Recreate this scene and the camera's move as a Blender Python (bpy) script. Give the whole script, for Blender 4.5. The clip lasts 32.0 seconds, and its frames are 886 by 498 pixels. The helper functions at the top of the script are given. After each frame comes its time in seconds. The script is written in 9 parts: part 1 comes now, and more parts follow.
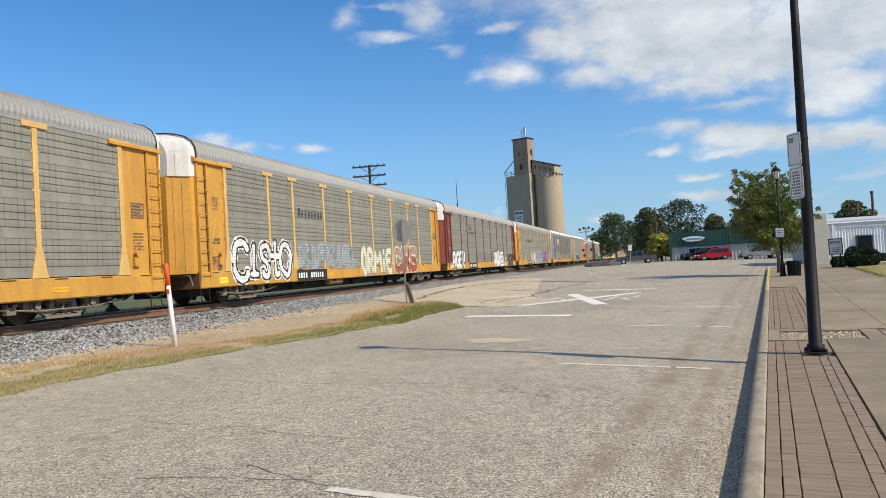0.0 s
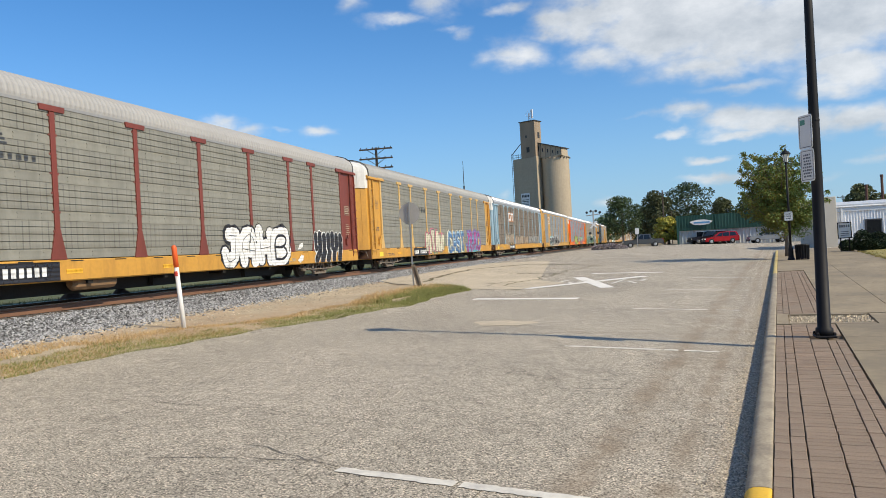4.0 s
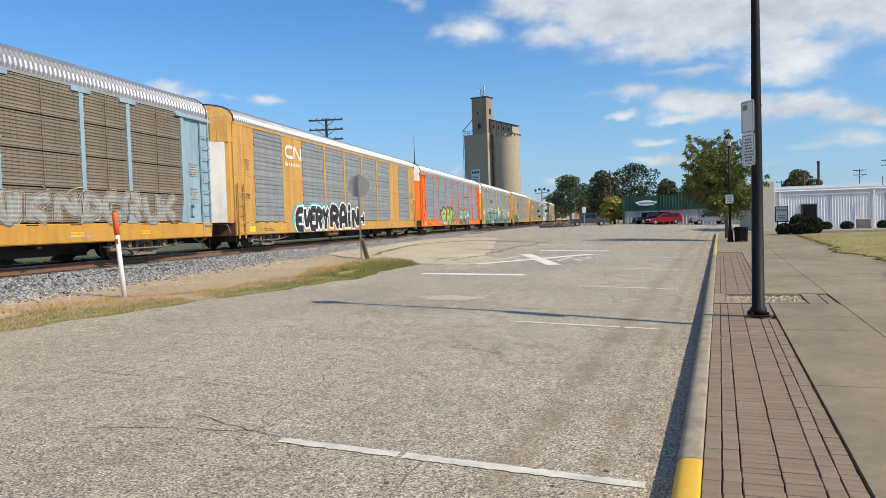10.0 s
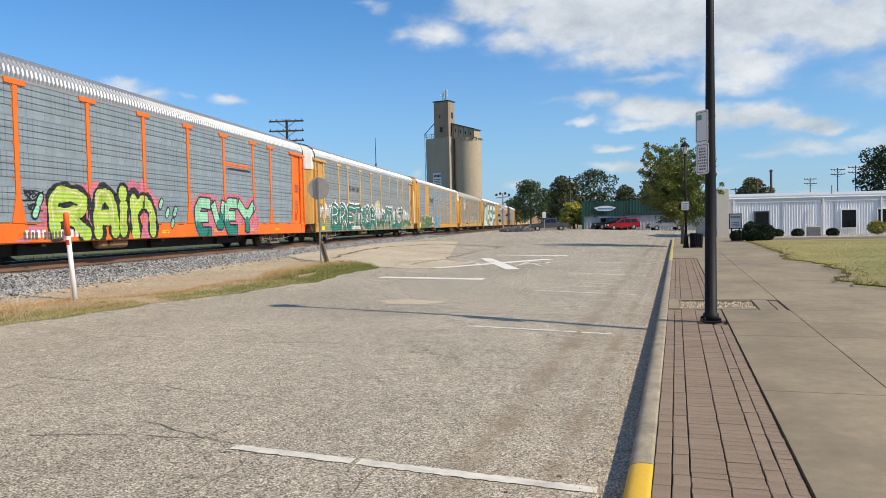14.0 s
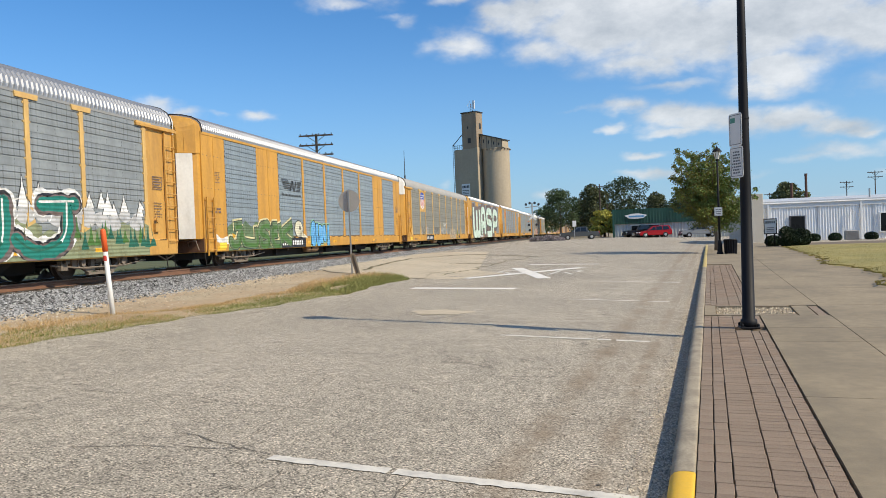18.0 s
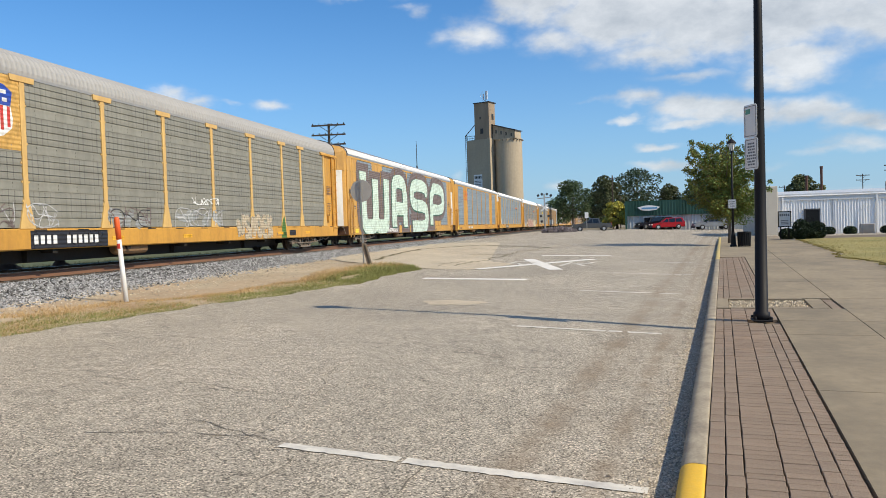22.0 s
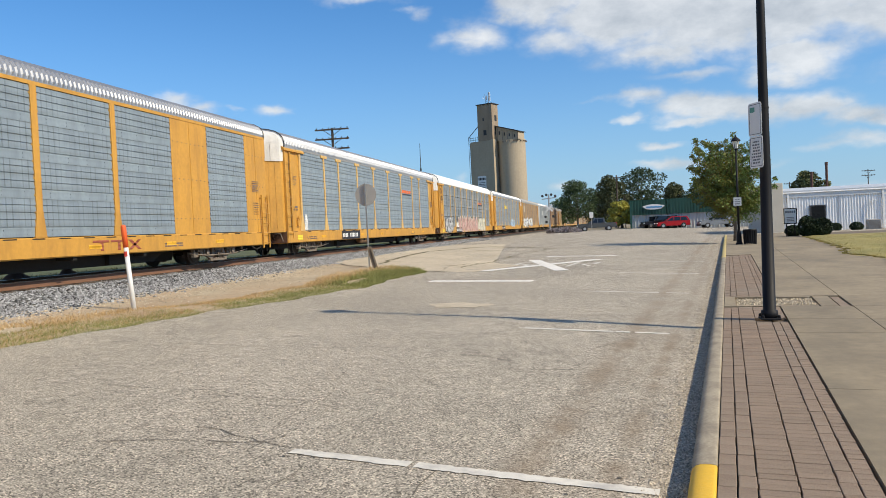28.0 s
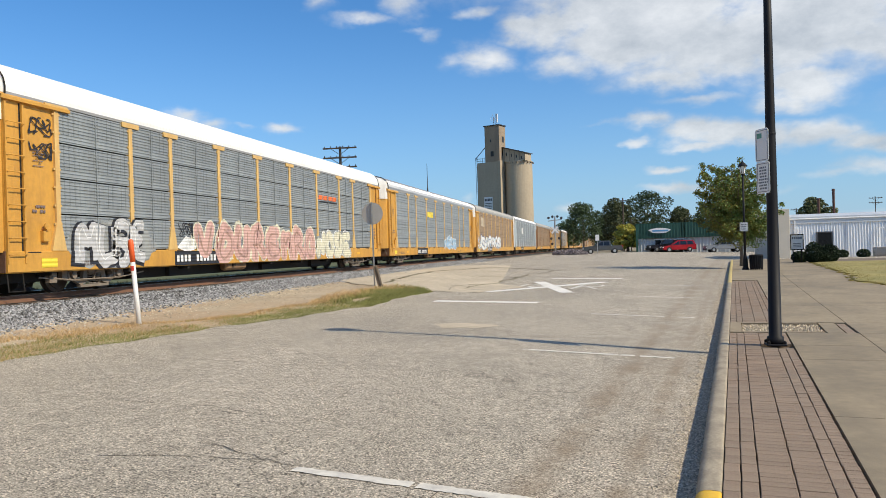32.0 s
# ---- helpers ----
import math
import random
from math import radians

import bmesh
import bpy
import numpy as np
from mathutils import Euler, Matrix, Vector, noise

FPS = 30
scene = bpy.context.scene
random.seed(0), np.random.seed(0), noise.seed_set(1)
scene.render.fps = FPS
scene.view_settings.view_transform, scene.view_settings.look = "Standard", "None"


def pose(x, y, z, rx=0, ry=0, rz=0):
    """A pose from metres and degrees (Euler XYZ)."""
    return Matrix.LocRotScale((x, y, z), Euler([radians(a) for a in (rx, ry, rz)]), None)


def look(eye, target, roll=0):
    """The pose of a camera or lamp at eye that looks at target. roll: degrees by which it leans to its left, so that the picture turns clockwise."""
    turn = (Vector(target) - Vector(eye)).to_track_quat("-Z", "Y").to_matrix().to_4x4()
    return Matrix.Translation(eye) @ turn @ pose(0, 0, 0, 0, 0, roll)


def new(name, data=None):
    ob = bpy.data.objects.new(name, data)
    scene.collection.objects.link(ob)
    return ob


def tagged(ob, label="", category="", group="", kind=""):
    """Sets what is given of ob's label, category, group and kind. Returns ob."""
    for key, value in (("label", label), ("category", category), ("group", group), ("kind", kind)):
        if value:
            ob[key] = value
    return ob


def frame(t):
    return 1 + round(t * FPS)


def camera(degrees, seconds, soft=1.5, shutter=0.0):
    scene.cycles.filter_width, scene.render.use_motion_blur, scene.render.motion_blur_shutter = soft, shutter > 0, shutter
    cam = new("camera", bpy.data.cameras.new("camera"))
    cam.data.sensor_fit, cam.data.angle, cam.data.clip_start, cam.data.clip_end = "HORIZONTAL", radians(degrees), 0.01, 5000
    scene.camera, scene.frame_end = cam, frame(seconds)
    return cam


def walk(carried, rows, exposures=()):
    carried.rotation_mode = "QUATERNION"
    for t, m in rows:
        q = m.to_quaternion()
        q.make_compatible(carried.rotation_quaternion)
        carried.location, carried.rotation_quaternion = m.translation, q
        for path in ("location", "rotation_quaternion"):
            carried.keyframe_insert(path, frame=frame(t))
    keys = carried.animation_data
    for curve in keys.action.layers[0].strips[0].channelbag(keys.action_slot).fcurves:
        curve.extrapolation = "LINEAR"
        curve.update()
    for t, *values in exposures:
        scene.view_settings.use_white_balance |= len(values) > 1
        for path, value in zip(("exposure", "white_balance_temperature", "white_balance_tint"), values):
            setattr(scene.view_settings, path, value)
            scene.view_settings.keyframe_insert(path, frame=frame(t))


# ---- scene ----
cam = camera(61.4, 32.0, soft=0.7)

PATH = [
    (0, (0.039, -0.107, 1.66), (-0.491, 1.821, 1.709), -3.3),
    (0.5, (0.033, -0.097, 1.664), (-0.496, 1.831, 1.709), -3.8),
    (1, (0.018, -0.106, 1.664), (-0.514, 1.822, 1.704), -3.2),
    (1.5, (0.014, -0.103, 1.657), (-0.545, 1.817, 1.692), -3.5),
    (2, (0.01, -0.094, 1.666), (-0.568, 1.821, 1.7), -3.4),
    (2.5, (0.011, -0.103, 1.653), (-0.565, 1.812, 1.678), -3.1),
    (4.5, (0.02, -0.102, 1.655), (-0.511, 1.826, 1.651), -2.8),
    (5, (0.032, -0.1, 1.643), (-0.46, 1.839, 1.623), -1.6),
    (5.5, (0.013, -0.12, 1.665), (-0.394, 1.838, 1.624), -0.9),
    (6, (0.031, -0.132, 1.65), (-0.348, 1.831, 1.598), -1.8),
    (6.5, (0.039, -0.138, 1.659), (-0.287, 1.834, 1.594), -2.0),
    (7, (0.051, -0.131, 1.649), (-0.277, 1.841, 1.584), -2.3),
    (7.5, (0.043, -0.128, 1.64), (-0.307, 1.84, 1.582), -2.1),
    (8, (0.025, -0.128, 1.646), (-0.331, 1.838, 1.559), -2.1),
    (8.5, (0.014, -0.112, 1.647), (-0.405, 1.842, 1.562), -1.8),
    (9, (0.012, -0.106, 1.644), (-0.44, 1.841, 1.577), -1.9),
    (9.5, (0.029, -0.105, 1.639), (-0.409, 1.845, 1.565), -2.1),
    (10, (0.026, -0.116, 1.646), (-0.393, 1.839, 1.577), -1.8),
    (10.5, (0.021, -0.126, 1.642), (-0.395, 1.83, 1.589), -1.8),
    (11, (0.018, -0.125, 1.649), (-0.414, 1.827, 1.598), -2.0),
    (11.5, (0.025, -0.132, 1.645), (-0.417, 1.818, 1.594), -2.2),
    (12, (0.019, -0.149, 1.64), (-0.366, 1.813, 1.604), -2.7),
    (12.5, (0.006, -0.131, 1.646), (-0.353, 1.834, 1.547), -5.0),
    (13, (0.009, -0.136, 1.652), (-0.334, 1.833, 1.578), -1.2),
    (13.5, (0.045, -0.109, 1.659), (-0.269, 1.865, 1.577), -1.3),
    (14, (0.055, -0.109, 1.663), (-0.261, 1.865, 1.6), -1.2),
    (14.5, (0.054, -0.124, 1.659), (-0.275, 1.847, 1.586), -1.6),
    (16.5, (0.025, -0.115, 1.631), (-0.363, 1.846, 1.588), -1.2),
    (17, (0.028, -0.11, 1.639), (-0.367, 1.85, 1.587), -2.0),
    (17.5, (0.029, -0.093, 1.635), (-0.386, 1.863, 1.596), -1.9),
    (18, (0.028, -0.094, 1.64), (-0.366, 1.867, 1.609), -2.2),
    (18.5, (0.021, -0.109, 1.637), (-0.406, 1.844, 1.584), -2.5),
    (19, (0.042, -0.096, 1.639), (-0.329, 1.868, 1.565), -2.4),
    (19.5, (0.028, -0.112, 1.643), (-0.352, 1.852, 1.605), -1.9),
    (20, (0.029, -0.111, 1.641), (-0.367, 1.849, 1.611), -1.8),
    (20.5, (0.039, -0.11, 1.639), (-0.343, 1.853, 1.608), -2.1),
    (21, (0.044, -0.117, 1.645), (-0.326, 1.848, 1.608), -1.6),
    (21.5, (0.031, -0.116, 1.643), (-0.368, 1.843, 1.618), -1.4),
    (22, (0.028, -0.085, 1.634), (-0.397, 1.868, 1.579), -1.8),
    (22.5, (0.044, -0.079, 1.63), (-0.356, 1.88, 1.57), -2.0),
    (23, (0.042, -0.095, 1.645), (-0.352, 1.865, 1.587), -2.4),
    (23.5, (0.024, -0.127, 1.645), (-0.359, 1.836, 1.595), -2.8),
    (24, (0.025, -0.115, 1.638), (-0.389, 1.84, 1.58), -2.7),
    (24.5, (0.027, -0.109, 1.636), (-0.397, 1.845, 1.585), -3.2),
    (26.5, (0.019, -0.12, 1.652), (-0.398, 1.835, 1.599), -2.9),
    (27, (0.019, -0.111, 1.648), (-0.409, 1.842, 1.594), -2.8),
    (27.5, (0.021, -0.108, 1.66), (-0.386, 1.849, 1.612), -3.0),
    (28, (0.015, -0.1, 1.651), (-0.423, 1.851, 1.602), -2.7),
    (28.5, (0.021, -0.105, 1.644), (-0.412, 1.847, 1.583), -2.2),
    (29, (0.009, -0.113, 1.652), (-0.4, 1.845, 1.611), -1.4),
    (29.5, (0.011, -0.104, 1.651), (-0.406, 1.852, 1.636), -1.5),
    (30, (0.001, -0.1, 1.649), (-0.438, 1.851, 1.642), -1.5),
    (30.5, (0.004, -0.107, 1.657), (-0.417, 1.848, 1.631), -1.7),
    (31, (0.001, -0.12, 1.658), (-0.436, 1.831, 1.663), -1.5),
    (31.5, (0.01, -0.112, 1.656), (-0.435, 1.838, 1.662), -1.5),
    (32, (0.013, -0.119, 1.652), (-0.437, 1.829, 1.657), -1.7),
]
walk(cam, [(t, look(e, g, r)) for t, e, g, r in PATH])

# ---- body ----
# ------------------------------------------------------------ world and sun
SUN_AZ, SUN_EL = 106.0, 39.0          # bearing from +y (the track) towards +x, elevation
scene.view_settings.exposure = 0.0
scene.view_settings.use_white_balance = False


def build_world():
    w = bpy.data.worlds.new("sky")
    scene.world = w
    w.use_nodes = True
    nt = w.node_tree
    nt.nodes.clear()
    N, L = nt.nodes.new, nt.links.new
    out, bg = N("ShaderNodeOutputWorld"), N("ShaderNodeBackground")
    sky = N("ShaderNodeTexSky")
    sky.sky_type, sky.sun_disc = "NISHITA", False
    sky.sun_elevation, sky.sun_rotation = radians(SUN_EL), radians(SUN_AZ)
    sky.air_density, sky.dust_density, sky.ozone_density, sky.altitude = 1.0, 0.4, 2.2, 200
    bg.inputs["Strength"].default_value = SKY
    tc = N("ShaderNodeTexCoord")
    sep = N("ShaderNodeSeparateXYZ")
    L(tc.outputs["Generated"], sep.inputs[0])

    def m(op, a, b=None, c=None, clamp=False):
        n = N("ShaderNodeMath")
        n.operation, n.use_clamp = op, clamp
        for i, v in enumerate((a, b, c)):
            if v is None:
                continue
            if isinstance(v, (int, float)):
                n.inputs[i].default_value = v
            else:
                L(v, n.inputs[i])
        return n.outputs[0]
    az = m("ARCTAN2", sep.outputs[0], sep.outputs[1])            # to the right of the track
    hor = m("SQRT", m("ADD", m("MULTIPLY", sep.outputs[0], sep.outputs[0]), m("MULTIPLY", sep.outputs[1], sep.outputs[1])))
    el = m("ARCTAN2", sep.outputs[2], hor)
    comb = N("ShaderNodeCombineXYZ")
    L(m("MULTIPLY", az, 1.0), comb.inputs[0])
    L(m("MULTIPLY", el, 1.7), comb.inputs[1])

    def nz(scale, detail, rough, off=0.0, dist=0.0):
        n = N("ShaderNodeTexNoise")
        n.inputs["Scale"].default_value, n.inputs["Detail"].default_value = scale, detail
        n.inputs["Roughness"].default_value, n.inputs["Distortion"].default_value = rough, dist
        mp = N("ShaderNodeMapping")
        mp.inputs["Location"].default_value = (off, off * 0.7, 0)
        L(comb.outputs[0], mp.inputs[0])
        L(mp.outputs[0], n.inputs["Vector"])
        return n.outputs["Fac"]
    # banks of cumulus: azimuth, elevation, half width, half height (degrees), weight
    wa_az = m("ADD", az, m("MULTIPLY", m("SUBTRACT", nz(11.0, 4, 0.55, 2.0), 0.5), 0.085))
    wa_el = m("ADD", el, m("MULTIPLY", m("SUBTRACT", nz(13.0, 4, 0.55, 9.0), 0.5), 0.042))
    total = None
    for a0, e0, wa, we, wt in CLOUDS:
        da = m("DIVIDE", m("SUBTRACT", wa_az, radians(a0)), radians(wa))
        de = m("DIVIDE", m("SUBTRACT", wa_el, radians(e0)), radians(we))
        q = m("ADD", m("MULTIPLY", da, da), m("MULTIPLY", de, de))
        g = m("MULTIPLY", m("EXPONENT", m("MULTIPLY", q, -1.0)), wt)
        total = g if total is None else m("ADD", m("MAXIMUM", total, g), m("MULTIPLY", m("MINIMUM", total, g), 0.22))
    detail = nz(15.0, 7, 0.52, 3.1, 0.2)
    fine = nz(46.0, 5, 0.55, 1.7, 0.1)
    body = m("ADD", m("MULTIPLY", m("SUBTRACT", detail, 0.5), 1.5), m("MULTIPLY", m("SUBTRACT", fine, 0.5), 0.55))
    # clouds added out of view, behind and overhead, to whiten the light in shadows
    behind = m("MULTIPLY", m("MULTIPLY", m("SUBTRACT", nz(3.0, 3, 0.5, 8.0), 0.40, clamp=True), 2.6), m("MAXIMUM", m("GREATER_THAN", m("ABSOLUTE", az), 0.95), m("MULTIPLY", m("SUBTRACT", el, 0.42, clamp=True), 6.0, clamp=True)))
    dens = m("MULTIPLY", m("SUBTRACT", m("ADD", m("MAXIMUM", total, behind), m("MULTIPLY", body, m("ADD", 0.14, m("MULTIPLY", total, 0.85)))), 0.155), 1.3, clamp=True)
    cover = m("MULTIPLY", m("MULTIPLY", dens, dens), m("SUBTRACT", 3.0, m("MULTIPLY", dens, 2.0)))
    haze = m("POWER", m("SUBTRACT", 1.0, m("DIVIDE", m("MAXIMUM", el, 0.0), 0.46), clamp=True), 2.9)
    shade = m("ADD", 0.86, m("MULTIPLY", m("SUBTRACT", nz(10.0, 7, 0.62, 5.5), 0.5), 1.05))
    mix, mix2 = N("ShaderNodeMix"), N("ShaderNodeMix")
    mix.data_type = mix2.data_type = "RGBA"
    L(m("MULTIPLY", haze, 0.95), mix2.inputs["Factor"])
    tint = N("ShaderNodeVectorMath")
    tint.operation = "MULTIPLY"
    tint.inputs[1].default_value = SKY_TINT
    L(sky.outputs[0], tint.inputs[0])
    L(tint.outputs[0], mix2.inputs["A"])
    mix2.inputs["B"].default_value = (4.25 * HAZE, 5.85 * HAZE, 7.55 * HAZE, 1)
    L(m("MULTIPLY", cover, 0.88), mix.inputs["Factor"])
    L(mix2.outputs["Result"], mix.inputs["A"])
    white = N("ShaderNodeCombineXYZ")
    for i, (k, p) in enumerate(((0.975, 1.12), (1.0, 1.0), (1.015, 0.88))):
        L(m("MULTIPLY", m("POWER", shade, p), k * CLOUD), white.inputs[i])
    L(white.outputs[0], mix.inputs["B"])
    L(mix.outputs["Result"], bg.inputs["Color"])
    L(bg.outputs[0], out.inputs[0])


SKY, HAZE, CLOUD = 0.096, 1.0, 8.9
SKY_TINT = (0.56, 1.12, 1.58)
CLOUDS = [(-18.5, 17.3, 3.4, 0.56, 0.62), (-15.2, 18.7, 1.6, 1.65, 0.6), (-21.7, 19.0, 1.2, 1.3, 0.55), (-17.7, 19.6, 3.2, 0.43, 0.5), (-13.8, 16.0, 1.1, 0.52, 0.42), (-10.4, 17.6, 1.7, 0.61, 0.55), (-10.0, 14.4, 2.5, 1.21, 0.85), (-5.8, 16.2, 2.3, 0.95, 0.75),
          (-3.4, 16.5, 2.7, 1.95, 0.85), (-3.2, 13.5, 2.7, 1.21, 0.8), (-0.0, 17.7, 7.3, 1.74, 0.85), (1.4, 15.0, 5.8, 2.6, 1.0), (5.1, 16.2, 5.9, 2.6, 1.0), (5.2, 11.9, 5.3, 0.95, 0.8), (7.6, 14.2, 5.8, 2.82, 1.0), (6.6, 10.3, 3.1, 0.43, 0.55),
          (11.9, 14.3, 5.8, 3.04, 1.0), (13.1, 10.7, 3.1, 0.95, 0.9), (12.6, 9.5, 2.4, 0.43, 0.5), (15.3, 14.7, 4.9, 2.6, 1.0), (5.3, 19.9, 19.4, 2.17, 0.9), (1.9, 9.0, 2.0, 0.65, 0.8), (1.9, 7.7, 1.1, 0.35, 0.75), (-0.6, 9.2, 1.8, 0.26, 0.35),
          (5.4, 8.3, 2.4, 0.95, 0.95), (8.3, 8.0, 2.6, 0.95, 0.95), (6.3, 7.1, 2.6, 0.43, 0.7), (10.7, 7.4, 2.6, 0.95, 0.95), (13.8, 7.2, 2.6, 1.08, 1.0), (16.5, 6.5, 2.5, 0.87, 1.0), (18.5, 6.0, 0.9, 0.35, 0.6), (4.1, 5.3, 1.8, 0.35, 0.72),
          (17.1, 4.8, 2.5, 0.61, 0.6), (15.0, 4.5, 2.6, 0.43, 0.52), (4.6, 3.9, 3.0, 0.45, 0.6), (8.6, 3.7, 3.9, 0.52, 0.5), (13.3, 10.1, 3.1, 1.21, 0.9), (18.7, 13.0, 5.3, 1.95, 1.0), (15.7, 1.7, 5.2, 0.43, 0.45), (-32.0, 10.2, 1.7, 0.69, 0.75),
          (-30.2, 9.4, 1.5, 0.52, 0.6), (-27.9, 9.2, 0.9, 0.26, 0.4), (-24.7, 9.3, 1.8, 0.52, 0.72), (-23.3, 9.2, 0.9, 0.3, 0.4), (-2.7, 2.9, 1.6, 0.78, 0.62), (-0.6, 1.9, 1.3, 0.52, 0.4), (-11.0, 4.0, 0.8, 0.52, 0.5), (1.3, 2.5, 2.2, 0.52, 0.3),
          (21.2, 5.1, 2.6, 0.69, 0.65), (20.5, 2.9, 2.6, 0.52, 0.55), (-14.9, 16.4, 1.8, 0.35, 0.4), (24, 15, 6, 3.5, 0.9), (23, 9, 5, 1.6, 0.6), (22, 22, 9, 5, 0.9), (-6, 21.5, 3, 1.2, 0.5)]
build_world()
sun = new("sun", bpy.data.lights.new("sun", "SUN"))
sun.data.energy, sun.data.angle, sun.data.color = 4.6, radians(0.53), (1.0, 0.87, 0.655)
_a, _e = radians(SUN_AZ), radians(SUN_EL)
sun.matrix_world = look((40 * math.sin(_a) * math.cos(_e), 40 * math.cos(_a) * math.cos(_e), 40 * math.sin(_e)), (0, 0, 0))


# ------------------------------------------------------------ materials
def mat(name, color, rough=0.7, metal=0.0, var=0.12, scale=1.0, bump=0.0, bscale=40.0, dirt=0.0, dirt_color=(0.09, 0.07, 0.05),
        dirt_scale=(1.5, 1.5, 1.5), island=0.0, spec=0.5, emit=0.0):
    ma = bpy.data.materials.new(name)
    ma.use_nodes = True
    nt = ma.node_tree
    N, L = nt.nodes.new, nt.links.new
    b = nt.nodes["Principled BSDF"]
    b.inputs["Metallic"].default_value, b.inputs["Specular IOR Level"].default_value = metal, spec
    tc = N("ShaderNodeTexCoord")
    n1, n2 = N("ShaderNodeTexNoise"), N("ShaderNodeTexNoise")
    n1.inputs["Scale"].default_value, n1.inputs["Detail"].default_value = scale, 5
    n2.inputs["Scale"].default_value, n2.inputs["Detail"].default_value = scale * 14, 4
    for n in (n1, n2):
        L(tc.outputs["Object"], n.inputs["Vector"])
    add = N("ShaderNodeMath")
    add.operation = "ADD"
    L(n1.outputs["Fac"], add.inputs[0])
    L(n2.outputs["Fac"], add.inputs[1])
    mr = N("ShaderNodeMapRange")
    mr.inputs["From Min"].default_value, mr.inputs["From Max"].default_value = 0.65, 1.35
    mr.inputs["To Min"].default_value, mr.inputs["To Max"].default_value = 1 - var, 1 + var
    L(add.outputs[0], mr.inputs["Value"])
    last = mr.outputs[0]
    if island:
        oi = N("ShaderNodeObjectInfo")
        r = N("ShaderNodeMapRange")
        r.inputs["To Min"].default_value, r.inputs["To Max"].default_value = 1 - island, 1 + island
        L(oi.outputs["Random"], r.inputs["Value"])
        mu = N("ShaderNodeMath")
        mu.operation = "MULTIPLY"
        L(last, mu.inputs[0])
        L(r.outputs[0], mu.inputs[1])
        geo = N("ShaderNodeNewGeometry")
        r2 = N("ShaderNodeMapRange")
        r2.inputs["To Min"].default_value, r2.inputs["To Max"].default_value = 1 - island, 1 + island
        L(geo.outputs["Random Per Island"], r2.inputs["Value"])
        mu2 = N("ShaderNodeMath")
        mu2.operation = "MULTIPLY"
        L(mu.outputs[0], mu2.inputs[0])
        L(r2.outputs[0], mu2.inputs[1])
        last = mu2.outputs[0]
    sc = N("ShaderNodeVectorMath")
    sc.operation = "SCALE"
    sc.inputs[0].default_value = color[:3]
    L(last, sc.inputs["Scale"])
    col = sc.outputs[0]
    if dirt:
        mp = N("ShaderNodeMapping")
        mp.inputs["Scale"].default_value = dirt_scale
        L(tc.outputs["Object"], mp.inputs[0])
        nd = N("ShaderNodeTexNoise")
        nd.inputs["Scale"].default_value, nd.inputs["Detail"].default_value, nd.inputs["Roughness"].default_value = 1.0, 7, 0.65
        L(mp.outputs[0], nd.inputs["Vector"])
        dr = N("ShaderNodeMapRange")
        dr.inputs["From Min"].default_value, dr.inputs["From Max"].default_value = 0.45, 0.75
        dr.inputs["To Max"].default_value = dirt
        L(nd.outputs["Fac"], dr.inputs["Value"])
        mx = N("ShaderNodeMix")
        mx.data_type = "RGBA"
        L(dr.outputs[0], mx.inputs["Factor"])
        L(col, mx.inputs["A"])
        mx.inputs["B"].default_value = (*dirt_color, 1)
        col = mx.outputs["Result"]
    L(col, b.inputs["Base Color"])
    rr = N("ShaderNodeMapRange")
    rr.inputs["To Min"].default_value, rr.inputs["To Max"].default_value = max(0.02, rough - 0.1), min(1, rough + 0.1)
    L(n1.outputs["Fac"], rr.inputs["Value"])
    L(rr.outputs[0], b.inputs["Roughness"])
    if emit:
        b.inputs["Emission Color"].default_value = (*color[:3], 1)
        b.inputs["Emission Strength"].default_value = emit
    if bump:
        nb = N("ShaderNodeTexNoise")
        nb.inputs["Scale"].default_value, nb.inputs["Detail"].default_value = bscale, 4
        L(tc.outputs["Object"], nb.inputs["Vector"])
        bp = N("ShaderNodeBump")
        bp.inputs["Strength"].default_value, bp.inputs["Distance"].default_value = bump, 0.02
        L(nb.outputs["Fac"], bp.inputs["Height"])
        L(bp.outputs[0], b.inputs["Normal"])
    return ma


